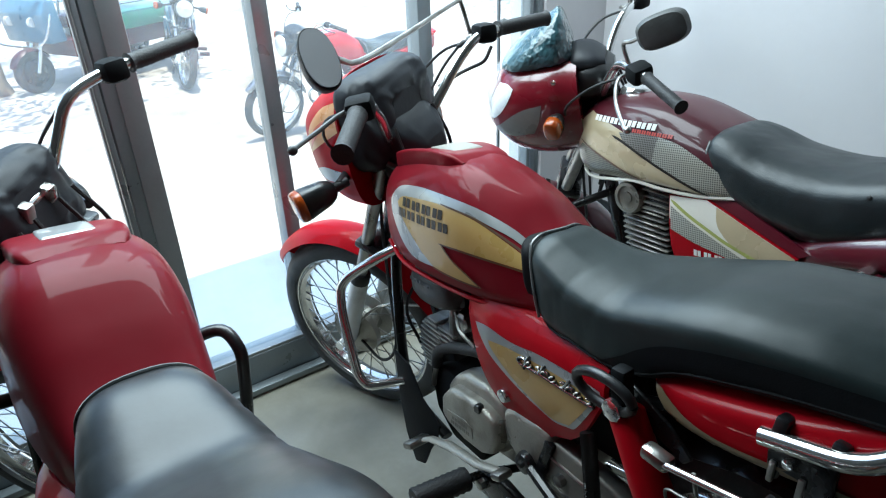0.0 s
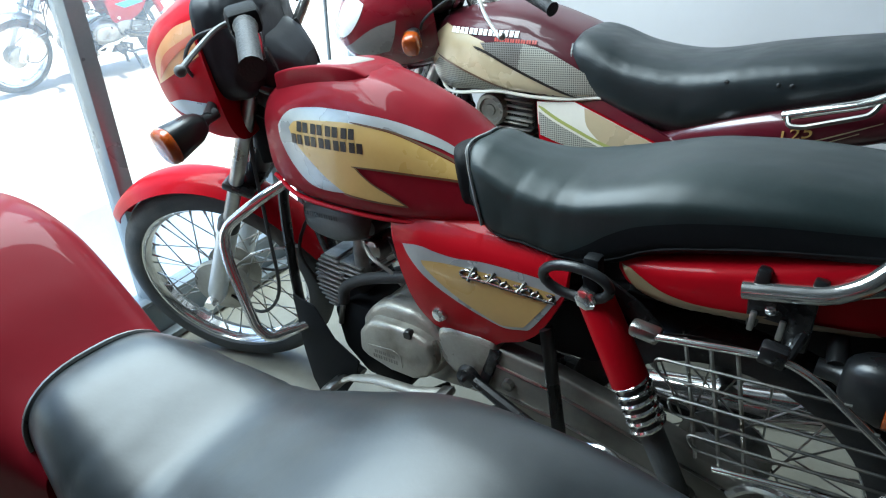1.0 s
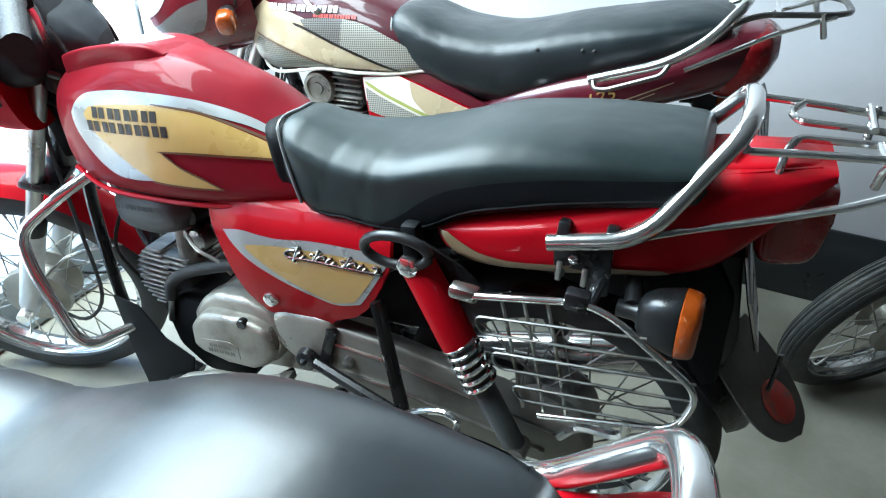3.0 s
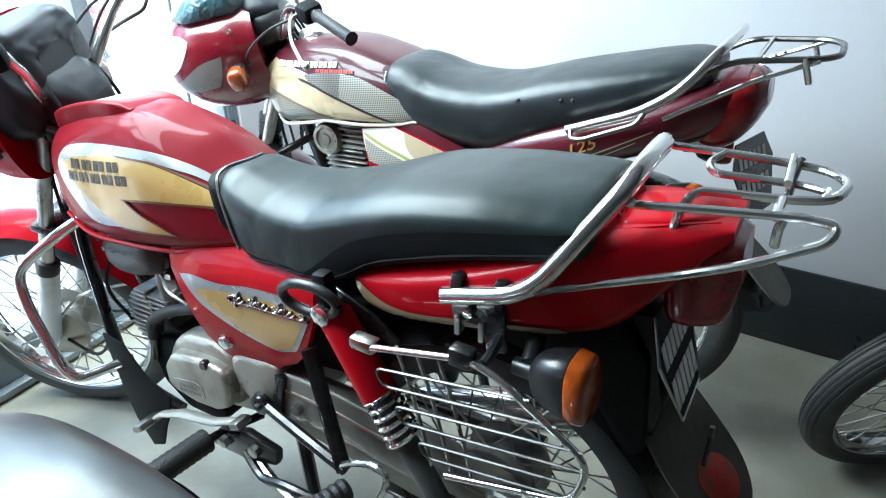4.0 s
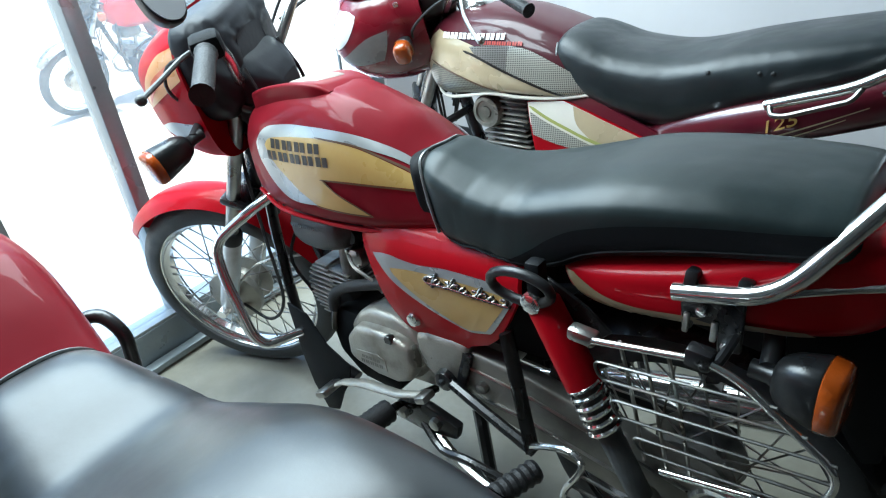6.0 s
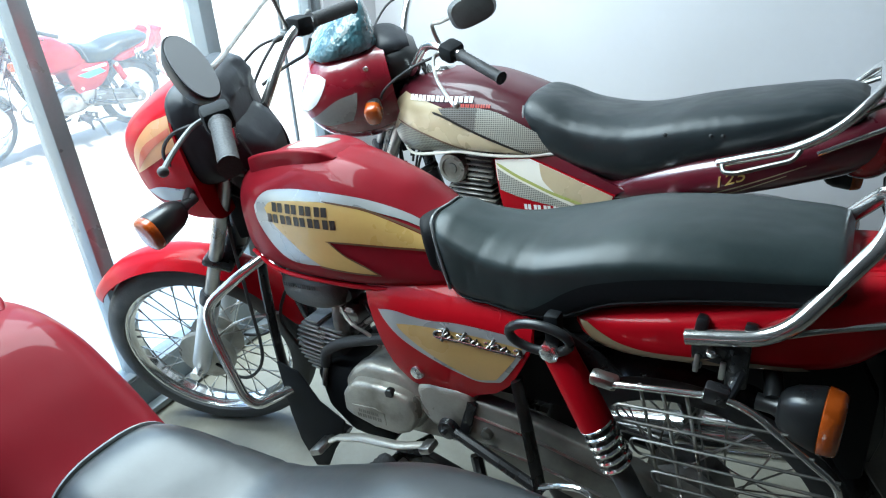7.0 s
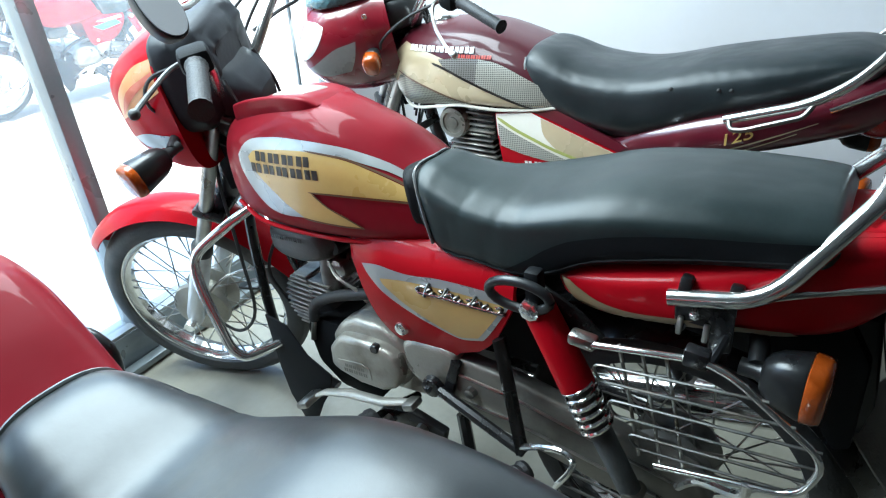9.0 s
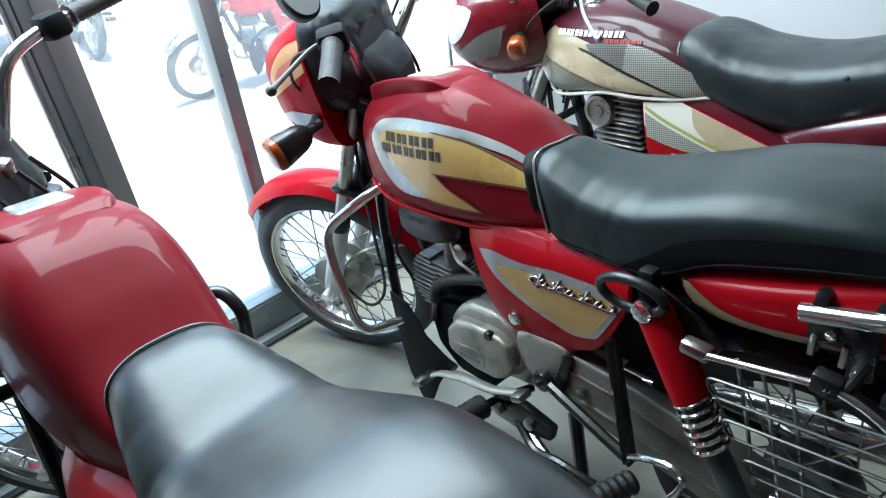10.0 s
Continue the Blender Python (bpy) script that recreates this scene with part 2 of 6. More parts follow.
def glass_material():
    """Clear shop glass with a pale translucent share that imitates glare."""
    m = bpy.data.materials.new("hazed_glass")
    m.use_nodes = True
    nt = m.node_tree
    nt.nodes.remove(nt.nodes["Principled BSDF"])
    out = nt.nodes["Material Output"]
    clear, gloss, veil = nt.nodes.new("ShaderNodeBsdfTransparent"), nt.nodes.new("ShaderNodeBsdfGlossy"), nt.nodes.new("ShaderNodeBsdfTranslucent")
    clear.inputs[0].default_value = (0.93, 0.96, 0.95, 1)
    gloss.inputs["Roughness"].default_value = 0.02
    veil.inputs[0].default_value = (0.75, 0.78, 0.78, 1)
    # gloss rises towards grazing views, alike on both faces of the pane
    edge, steep, fres = nt.nodes.new("ShaderNodeLayerWeight"), nt.nodes.new("ShaderNodeMath"), nt.nodes.new("ShaderNodeMath")
    edge.inputs[0].default_value = 0.5
    steep.operation, fres.operation = "POWER", "MULTIPLY_ADD"
    steep.inputs[1].default_value = 5.0
    fres.inputs[1].default_value, fres.inputs[2].default_value = 0.9, 0.035
    nt.links.new(edge.outputs["Facing"], steep.inputs[0])
    nt.links.new(steep.outputs[0], fres.inputs[0])
    n = nt.nodes.new("ShaderNodeTexNoise")
    n.inputs["Scale"].default_value, n.inputs["Detail"].default_value = 3.0, 5
    # share of the white glare haze, uneven over the pane
    mr = nt.nodes.new("ShaderNodeMapRange")
    mr.inputs[3].default_value, mr.inputs[4].default_value = 0.05, 0.14
    nt.links.new(n.outputs[0], mr.inputs[0])
    m1, m2 = nt.nodes.new("ShaderNodeMixShader"), nt.nodes.new("ShaderNodeMixShader")
    nt.links.new(fres.outputs[0], m1.inputs[0])
    nt.links.new(clear.outputs[0], m1.inputs[1])
    nt.links.new(gloss.outputs[0], m1.inputs[2])
    nt.links.new(mr.outputs[0], m2.inputs[0])
    nt.links.new(m1.outputs[0], m2.inputs[1])
    nt.links.new(veil.outputs[0], m2.inputs[2])
    nt.links.new(m2.outputs[0], out.inputs[0])
    return m


GLASS = glass_material()


def film_material():
    """A clear plastic cover that catches the light."""
    m = bpy.data.materials.new("clear_plastic_cover")
    m.use_nodes = True
    nt = m.node_tree
    b = nt.nodes["Principled BSDF"]
    b.inputs["Base Color"].default_value = (0.80, 0.83, 0.83, 1)
    b.inputs["Roughness"].default_value, b.inputs["Alpha"].default_value = 0.08, 0.22
    b.inputs["Coat Weight"].default_value = 1.0
    n, bp = nt.nodes.new("ShaderNodeTexNoise"), nt.nodes.new("ShaderNodeBump")
    n.inputs["Scale"].default_value = 18
    bp.inputs["Strength"].default_value, bp.inputs["Distance"].default_value = 0.4, 0.004
    nt.links.new(n.outputs[0], bp.inputs["Height"])
    nt.links.new(bp.outputs[0], b.inputs["Normal"])
    return m


FILM = film_material()


# ---- mesh helpers ----
SURFACE = {}


def part(name, bm, material, parent=None, label="", sharp=38, xf=None):
    """Links a bmesh as one mesh object, under a thing or a part."""
    bmesh.ops.recalc_face_normals(bm, faces=bm.faces)
    if id(bm) in SURFACE:
        bm.normal_update()
        for f_ in bm.faces:
            if f_.normal.y * SURFACE[id(bm)][1] < 0:
                f_.normal_flip()
    for f_ in bm.faces:
        f_.smooth = True
    for e_ in bm.edges:
        if len(e_.link_faces) == 2 and e_.calc_face_angle(0) > radians(sharp):
            e_.smooth = False
    if xf is not None:
        bm.transform(xf)
    me = bpy.data.meshes.new(name)
    lie = SURFACE.pop(id(bm), None)
    flat = [v.co.copy() for v in bm.verts] if lie else None
    bm.to_mesh(me)
    bm.free()
    if lie:
        # a decal takes the normals of the surface under it
        yfun, side = lie
        turn = xf.to_3x3() if xf is not None else Matrix.Identity(3)
        back = xf.inverted() if xf is not None else Matrix.Identity(4)
        rows = []
        for c in flat:
            c = back @ c
            gx = (yfun(c.x + 0.003, c.z) - yfun(c.x - 0.003, c.z)) / 0.006
            gz = (yfun(c.x, c.z + 0.003) - yfun(c.x, c.z - 0.003)) / 0.006
            rows.append((turn @ Vector((-gx, side, -gz))).normalized())
        me.normals_split_custom_set_from_vertices(rows)
    me.materials.append(material)
    ob = new(name, me)
    if parent is not None:
        ob.parent = parent
    if label:
        ob["label"] = label
    return ob


def thing(name, m, label, category, group="", kind=""):
    return tagged(new(name), label, category, group, kind) if m is None else placed(tagged(new(name), label, category, group, kind), m)


def placed(ob, m):
    ob.matrix_world = m
    return ob


def spline(pts, steps):
    """Points along a smooth curve through pts."""
    p = [Vector(q) for q in pts]
    if steps <= 1 or len(p) < 3:
        return p
    p = [2 * p[0] - p[1]] + p + [2 * p[-1] - p[-2]]
    out = []
    for i in range(1, len(p) - 2):
        for k in range(steps):
            t = k / steps
            a, b, c, d = p[i - 1], p[i], p[i + 1], p[i + 2]
            out.append(0.5 * (2 * b + (c - a) * t + (2 * a - 5 * b + 4 * c - d) * t * t + (3 * b - a - 3 * c + d) * t ** 3))
    out.append(p[-2])
    return out


def rounded(pts, r, k=4):
    """Straight runs with their corners rounded to radius about r."""
    p = [Vector(q) for q in pts]
    out = [p[0]]
    for a, b, c in zip(p, p[1:], p[2:]):
        u, v = (a - b), (c - b)
        d = min(r, 0.45 * u.length, 0.45 * v.length)
        s, e = b + u.normalized() * d, b + v.normalized() * d
        for i in range(k + 1):
            t = i / k
            out.append((1 - t) ** 2 * s + 2 * t * (1 - t) * b + t * t * e)
    out.append(p[-1])
    return out


def sweep(bm, pts, r, n=8, flat=1.0, caps=True, corner=1.0):
    """Adds a tube along pts to bm; r is a radius or one for each point."""
    pts = [Vector(q) for q in pts]
    rs = r if isinstance(r, (list, tuple)) else [r] * len(pts)
    t0 = (pts[1] - pts[0]).normalized()
    side = t0.cross(Vector((0, 0, 1)))
    if side.length < 0.1:
        side = t0.cross(Vector((0, 1, 0)))
    side.normalize()
    rings = []
    for i, q in enumerate(pts):
        t = (pts[min(i + 1, len(pts) - 1)] - pts[max(i - 1, 0)]).normalized()
        side = (side - t * side.dot(t)).normalized()
        up_ = t.cross(side)
        ring = [(math.cos(2 * math.pi * k / n), math.sin(2 * math.pi * k / n)) for k in range(n)]
        if corner != 1.0:
            ring = [(math.copysign(abs(c) ** corner, c), math.copysign(abs(w) ** corner, w)) for c, w in ring]
        rings.append([bm.verts.new(q + rs[i] * (c * side + flat * w * up_)) for c, w in ring])
    for a, b in zip(rings, rings[1:]):
        for k in range(n):
            bm.faces.new((a[k], a[(k + 1) % n], b[(k + 1) % n], b[k]))
    if caps:
        bm.faces.new(rings[0])
        bm.faces.new(rings[-1])
    return bm


def tube(pts, r, n=8, steps=0, bend=0.0, flat=1.0):
    p = rounded(pts, bend) if bend else spline(pts, steps) if steps else pts
    return sweep(bmesh.new(), p, r, n, flat)


def lathe(profile, n=40, at=(0, 0, 0), closed=False):
    """Turns a profile of (radius, y) about the y axis."""
    bm = bmesh.new()
    rings = []
    for r, y in profile:
        rings.append([bm.verts.new((at[0] + r * math.cos(2 * math.pi * k / n), at[1] + y, at[2] + r * math.sin(2 * math.pi * k / n))) for k in range(n)])
    loop = list(zip(rings, rings[1:])) + ([(rings[-1], rings[0])] if closed else [])
    for a, b in loop:
        for k in range(n):
            bm.faces.new((a[k], a[(k + 1) % n], b[(k + 1) % n], b[k]))
    if not closed:
        bm.faces.new(rings[0])
        bm.faces.new(rings[-1])
    return bm


def box(center, size, bevel=0.004, turn=(0, 0, 0), seg=2):
    bm = bmesh.new()
    bmesh.ops.create_cube(bm, size=1)
    bmesh.ops.scale(bm, vec=size, verts=bm.verts)
    if bevel:
        bmesh.ops.bevel(bm, geom=bm.edges[:], offset=bevel, segments=seg, profile=0.5, affect="EDGES")
    bm.transform(pose(*center, *turn))
    return bm


def prism(poly, y0, y1, bevel=0.004, seg=2):
    """A plate with outline poly in (x, z), from y0 to y1, its edges rounded."""
    bm = bmesh.new()
    f_ = bm.faces.new([bm.verts.new((x, y0, z)) for x, z in poly])
    r = bmesh.ops.extrude_face_region(bm, geom=[f_])
    bmesh.ops.translate(bm, vec=(0, y1 - y0, 0), verts=[v for v in r["geom"] if isinstance(v, bmesh.types.BMVert)])
    if bevel:
        bmesh.ops.bevel(bm, geom=bm.edges[:], offset=bevel, segments=seg, profile=0.5, affect="EDGES", clamp_overlap=True)
    return bm


def section(secs, x):
    """Bottom, widest height, top and half width of a lofted body at x."""
    xs = [s[0] for s in secs]
    if x <= xs[0]:
        return secs[0][1:]
    if x >= xs[-1]:
        return secs[-1][1:]
    i = max(k for k in range(len(xs)) if xs[k] <= x)
    i = min(i, len(xs) - 2)
    t = (x - xs[i]) / (xs[i + 1] - xs[i])
    a, b, c, d = secs[max(i - 1, 0)], secs[i], secs[i + 1], secs[min(i + 2, len(secs) - 1)]
    res = []
    for j in range(1, 5):
        m0 = (c[j] - a[j]) / max(c[0] - a[0], 1e-6) * (c[0] - b[0])
        m1 = (d[j] - b[j]) / max(d[0] - b[0], 1e-6) * (c[0] - b[0])
        res.append((2 * t ** 3 - 3 * t * t + 1) * b[j] + (t ** 3 - 2 * t * t + t) * m0 + (-2 * t ** 3 + 3 * t * t) * c[j] + (t ** 3 - t * t) * m1)
    return res


def half_width(secs, x, z, p, q=None):
    """The half width of the body at x and height z."""
    bot, zw, top, hw = section(secs, x)
    q = q or p
    s = (z - zw) / (top - zw) if z > zw else (zw - z) / (zw - bot)
    e = p if z > zw else q
    return hw * max(0.0, 1 - min(1, abs(s)) ** e) ** (1 / e)


def body(secs, p=2.4, q=None, rings=40, n=36):
    """A closed lofted body: its sections have a bottom, a widest height, a top and a half width."""
    q = q or p
    bm = bmesh.new()
    x0, x1 = secs[0][0], secs[-1][0]
    loops = []
    for i in range(rings + 1):
        x = x0 + (x1 - x0) * (0.5 - 0.5 * math.cos(math.pi * i / rings) if rings > 8 else i / rings)
        bot, zw, top, hw = section(secs, x)
        ring = []
        for k in range(n):
            a = 2 * math.pi * k / n
            c, s = math.cos(a), math.sin(a)
            e = p if s >= 0 else q
            y = hw * math.copysign(abs(c) ** (2 / e), c)
            z = zw + (top - zw if s >= 0 else zw - bot) * math.copysign(abs(s) ** (2 / e), s)
            ring.append(bm.verts.new((x, y, z)))
        loops.append(ring)
    for a, b in zip(loops, loops[1:]):
        for k in range(n):
            bm.faces.new((a[k], a[(k + 1) % n], b[(k + 1) % n], b[k]))
    for ring in (loops[0], loops[-1]):
        bm.faces.new(ring)
    bmesh.ops.remove_doubles(bm, verts=bm.verts, dist=1e-5)
    return bm


def skin(poly, yfun, off=0.001, side=-1, cell=0.018, thick=0.0):
    """A thin piece with outline poly in (x, z), laid on the surface y = yfun(x, z)."""
    bm = bmesh.new()
    f_ = bm.faces.new([bm.verts.new((x, 0, z)) for x, z in poly])
    bmesh.ops.triangulate(bm, faces=[f_], ngon_method="EAR_CLIP")
    for axis in (0, 2):
        lo, hi = min(v.co[axis] for v in bm.verts), max(v.co[axis] for v in bm.verts)
        k = max(1, int((hi - lo) / cell))
        for i in range(1, k):
            co, no = Vector(), Vector()
            co[axis], no[axis] = lo + (hi - lo) * i / k, 1
            bmesh.ops.bisect_plane(bm, geom=bm.verts[:] + bm.edges[:] + bm.faces[:], plane_co=co, plane_no=no)
    for v in bm.verts:
        v.co.y = side * (yfun(v.co.x, v.co.z) + off)
    if thick:
        bmesh.ops.recalc_face_normals(bm, faces=bm.faces)
        r = bmesh.ops.extrude_face_region(bm, geom=bm.faces[:])
        bmesh.ops.translate(bm, vec=(0, -side * thick, 0), verts=[v for v in r["geom"] if isinstance(v, bmesh.types.BMVert)])
    else:
        SURFACE[id(bm)] = (yfun, side)
    return bm


def curve_poly(pts, steps=5):
    """A closed outline through (x, z) points, rounded between them; a point with a third value stays a corner."""
    runs, run = [], []
    n = len(pts)
    start = next((i for i in range(n) if len(pts[i]) > 2), 0)
    order = [pts[(start + i) % n] for i in range(n)] + [pts[start]]
    for q in order:
        run.append((q[0], q[1], 0))
        if len(q) > 2 and len(run) > 1:
            runs.append(run)
            run = [(q[0], q[1], 0)]
    if len(run) > 1:
        runs.append(run)
    out = []
    for r in runs:
        s = spline(r, steps) if len(r) > 2 else [Vector(q) for q in r]
        out += [(v.x, v.y) for v in s[:-1]]
    return out


def ribbon(pts, w, steps=4):
    """The outline of a thin line of width w through (x, z) points, tapered at its ends."""
    c = spline([(x, z, 0) for x, z in pts], steps)
    n = len(c) - 1
    left, right = [], []
    for i, q in enumerate(c):
        t = (c[min(i + 1, n)] - c[max(i - 1, 0)]).normalized()
        k = 0.5 * w * (0.35 if i in (0, n) else 1.0)
        left.append((q.x - t.y * k, q.y + t.x * k))
        right.append((q.x + t.y * k, q.y - t.x * k))
    return left + right[::-1]


def steer(angle, rake=26, through_=(-0.05, 0, 0.30)):
    axis = Vector((math.sin(radians(rake)), 0, math.cos(radians(rake))))
    return Matrix.Translation(through_) @ Matrix.Rotation(radians(angle), 4, axis) @ Matrix.Translation(-Vector(through_))


# ---- setting ----
FZ = -0.022
WIN = -0.40


def slab(name, lo, hi, material, label="", category="", bevel=0.0):
    c, s = [(a + b) / 2 for a, b in zip(lo, hi)], [b - a for a, b in zip(lo, hi)]
    return tagged(part(name, box(c, s, bevel), material), label, category, kind="structure")


slab("floor", (-0.36, -6.0, FZ - 0.12), (7.5, 1.25, FZ), FLOOR, "smooth grey cement showroom floor with dusty scuffs", "floor")
slab("plinth", (-0.55, -6.15, -0.75), (-0.36, 1.4, FZ - 0.004), FLOOR, "grey cement plinth under the glass front", "plinth")
slab("wall_north", (-0.36, 1.25, FZ - 0.3), (7.5, 1.4, 3.1), WALL, "plain lavender-white painted plaster wall", "wall")
# unseen east and south walls, added to close off light from behind
slab("wall_east", (7.5, -6.15, FZ - 0.3), (7.65, 1.4, 3.1), SHOPWALL, "unseen wall, darkened to cut bounced light", "wall")
slab("wall_south", (-0.36, -6.15, FZ - 0.3), (7.5, -6.0, 3.1), SHOPWALL, "unseen wall, darkened to cut bounced light", "wall")
slab("wall_pier", (-0.55, 0.945, FZ), (-0.36, 1.4, 2.75), WALL, "white painted pier beside the glass front", "wall")
# wall_west is out of view; it blocks window light from that side
slab("wall_west", (-0.55, -6.15, FZ), (-0.36, -1.475, 2.75), WALL, "unseen white wall, added to narrow the window light", "wall")
slab("lintel", (-0.55, -6.15, 2.75), (-0.36, 1.4, 3.1), WALL, "white painted beam over the glass front", "beam")
slab("ceiling", (-0.55, -6.15, 3.1), (7.65, 1.4, 3.25), CEILING, "unseen ceiling, darkened to cut bounced light", "ceiling")
# overhang out of view, sized to throw shade as far as the apron's edge
slab("eave", (-1.30, -6.15, 3.13), (-0.55, 1.4, 3.25), WALL, "unseen white eave, added to shade the ground by the glass front", "eave")
slab("baseboard", (-0.36, 1.238, FZ), (7.5, 1.25, 0.252), SKIRT, "dark painted skirting band along the wall", "skirting", 0.003)


def window_front():
    """The glass front: rails, mullions and panes under one thing."""
    w = tagged(new("window_1"), "full-height shop window in grey aluminium frames, glass with glare haze mixed in", "window", kind="structure")
    part("bottom_rail", box((WIN, -0.265, 0.05), (0.085, 2.415, 0.125), 0.004), FRAME, w)
    part("sill_bead", box((WIN + 0.025, -0.265, 0.117), (0.03, 2.415, 0.012), 0.002), SILVERFRAME, w, "bright narrow bead")
    part("floor_track", box((WIN + 0.062, -0.265, -0.002), (0.035, 2.415, 0.022), 0.003), FRAME, w)
    part("top_rail", box((WIN, -0.265, 2.71), (0.085, 2.415, 0.08), 0.004), FRAME, w)
    spans = [(-1.45, 0.05, 0.07), (-0.085, 0.045, 0.07), (0.437, 0.05, 0.07), (0.763, 0.010, 0.012), (0.892, 0.016, 0.05), (0.930, 0.022, 0.06)]
    for y, wd, deep in spans:
        part("mullion", box((WIN, y, 1.39), (deep, wd, 2.56), 0.003), FRAME, w)
    # the door jamb: a wide post with two bright edge strips
    part("door_post", box((WIN, -0.468, 1.39), (0.085, 0.088, 2.56), 0.004), FRAME, w, "wide grey door post")
    part("post_face", box((WIN + 0.0455, -0.453, 1.39), (0.007, 0.054, 2.56), 0.002), SILVERFRAME, w, "pale grey face of the door post")
    part("edge_strip", box((WIN + 0.01, -0.522, 1.39), (0.06, 0.012, 2.56), 0.002), FRAME, w)
    part("edge_strip", box((WIN + 0.02, -0.534, 1.39), (0.03, 0.006, 2.56), 0.001), SILVERFRAME, w, "bright strip")
    edges = [(-1.425, -0.538), (-0.424, -0.108), (-0.062, 0.412), (0.462, 0.758), (0.768, 0.884)]
    for a, b in edges:
        g = part("pane", box((WIN - 0.012, (a + b) / 2, 1.39), (0.006, b - a, 2.56), 0), GLASS, w)
        g.visible_shadow = False


window_front()
slab("pavement", (-2.06, -6.15, -0.75), (-0.55, 6.0, -0.435), CONCRETE, "pale concrete apron along the shop front", "pavement", 0.01)
ground = tagged(part("ground", box((-60, 0, -0.95), (400, 400, 1.0), 0), SAND), "bare sunlit sandy ground outside the shop", "ground", kind="structure")


def tree(name, x, y, r, h, lean, label, seed):
    rnd = random.Random(seed)
    t = placed(tagged(new(name), label, "tree", "trees outside"), pose(x, y, -0.47))
    trunk = spline([(0, 0, 0), (lean * 0.3, 0.03, h * 0.35), (lean, -0.05, h)], 5)
    part("trunk", sweep(bmesh.new(), trunk, [r * (1.35 - 0.75 * i / len(trunk)) + (0.05 if i == 0 else 0) for i in range(len(trunk))], 14), BARK, t)
    bm = bmesh.new()
    tips = []
    for k in range(7):
        a = k * 0.9 + rnd.random()
        tip = Vector((lean + 1.5 * math.cos(a), 1.5 * math.sin(a), h + 0.6 + rnd.random()))
        sweep(bm, spline([(lean, 0, h - 0.1), (lean + 0.6 * math.cos(a), 0.6 * math.sin(a), h + 0.4), tip], 4), [r * 0.5 * (1 - 0.09 * i) for i in range(9)], 7)
        tips.append(tip)
    part("limb", bm, BARK, t)
    bm = bmesh.new()
    for k in range(1400):
        c = rnd.choice(tips) + Vector((rnd.gauss(0, 0.55), rnd.gauss(0, 0.55), rnd.gauss(0, 0.4)))
        u = Vector((rnd.gauss(0, 1), rnd.gauss(0, 1), rnd.gauss(0, 0.6))).normalized() * 0.09
        v = u.cross(Vector((rnd.gauss(0, 1), rnd.gauss(0, 1), rnd.gauss(0, 1)))).normalized() * 0.04
        bm.faces.new([bm.verts.new(c + q) for q in (-u, v, u, -v)])
    tagged(part("crown", bm, LEAF, t), kind="stuff")


# ---- motorcycle parts ----
BIKE = Matrix(((0.9908, 0.0010, -0.1353, 0.0313), (0.0033, 0.9995, 0.0318, 0.0001), (0.1353, -0.0320, 0.9903, -0.0324), (0, 0, 0, 1)))


def wheel(parent, at, xf=None, R=0.297, tw=0.038, rim=0.236, hub=0.062, drum=-1, name="wheel", plate=None):
    """A spoked wheel: the hub is the part; tyre, rim and each spoke hang on it."""
    xf = xf or Matrix()
    h = lathe([(0.010, -0.075), (0.016, -0.06), (0.022, -0.045), (hub, -0.04), (hub + 0.004, -0.03), (hub * 0.62, -0.022), (hub * 0.6, 0.022), (hub + 0.004, 0.03), (hub, 0.04), (0.022, 0.045), (0.016, 0.06), (0.010, 0.075)], 32, at)
    w = part(name, h, plate or ALU, parent, xf=xf)
    prof = []
    for i in range(41):
        a = math.pi * (i / 40) * 1.24 - math.pi * 0.12
        rr = R - tw * 1.1 + tw * 1.1 * math.sin(a)
        y = -tw * math.cos(a)
        if i in (12, 15, 18, 22, 25, 28):
            rr -= 0.005
        prof.append((rr, y))
    prof += [(rim + 0.003, tw * 0.55), (rim + 0.003, -tw * 0.55)]
    part("tyre", lathe(prof, 72, at, True), RUBBER, w, xf=xf, sharp=60)
    rp = [(rim + 0.009, -0.030), (rim + 0.010, -0.026), (rim - 0.002, -0.024), (rim - 0.006, -0.016), (rim - 0.015, -0.010), (rim - 0.015, 0.010), (rim - 0.006, 0.016), (rim - 0.002, 0.024), (rim + 0.010, 0.026), (rim + 0.009, 0.030), (rim + 0.001, 0.026), (rim - 0.004, 0.0), (rim + 0.001, -0.026)]
    part("rim", lathe(rp, 72, at, True), CHROME, w, xf=xf, sharp=50)
    if drum:
        part("brake_plate", lathe([(0.012, drum * 0.062), (0.05, drum * 0.058), (hub + 0.004, drum * 0.05), (hub + 0.007, drum * 0.036)], 32, at), plate or ALU, w, xf=xf)
    meshes = []
    for s, d in ((1, 1), (1, -1), (-1, 1), (-1, -1)):
        bm = bmesh.new()
        a = radians(34) * d
        p0 = Vector((hub * math.cos(a), s * 0.034, hub * math.sin(a)))
        p1 = Vector((rim - 0.012, s * 0.006, 0))
        sweep(bm, [p0, p1], 0.0019, 5)
        q = p1 + (p0 - p1).normalized() * 0.016
        sweep(bm, [q, p1], 0.0034, 5)
        me = bpy.data.meshes.new("spoke")
        bm.to_mesh(me)
        bm.free()
        me.materials.append(STEEL)
        meshes.append(me)
    base = xf @ Matrix.Translation(at)
    for k in range(36):
        ob = new("spoke", meshes[k % 4])
        ob.parent = w
        ob.matrix_local = base @ Matrix.Rotation(radians(10 * k + (3 if k % 4 > 1 else -3)), 4, "Y")
    return w


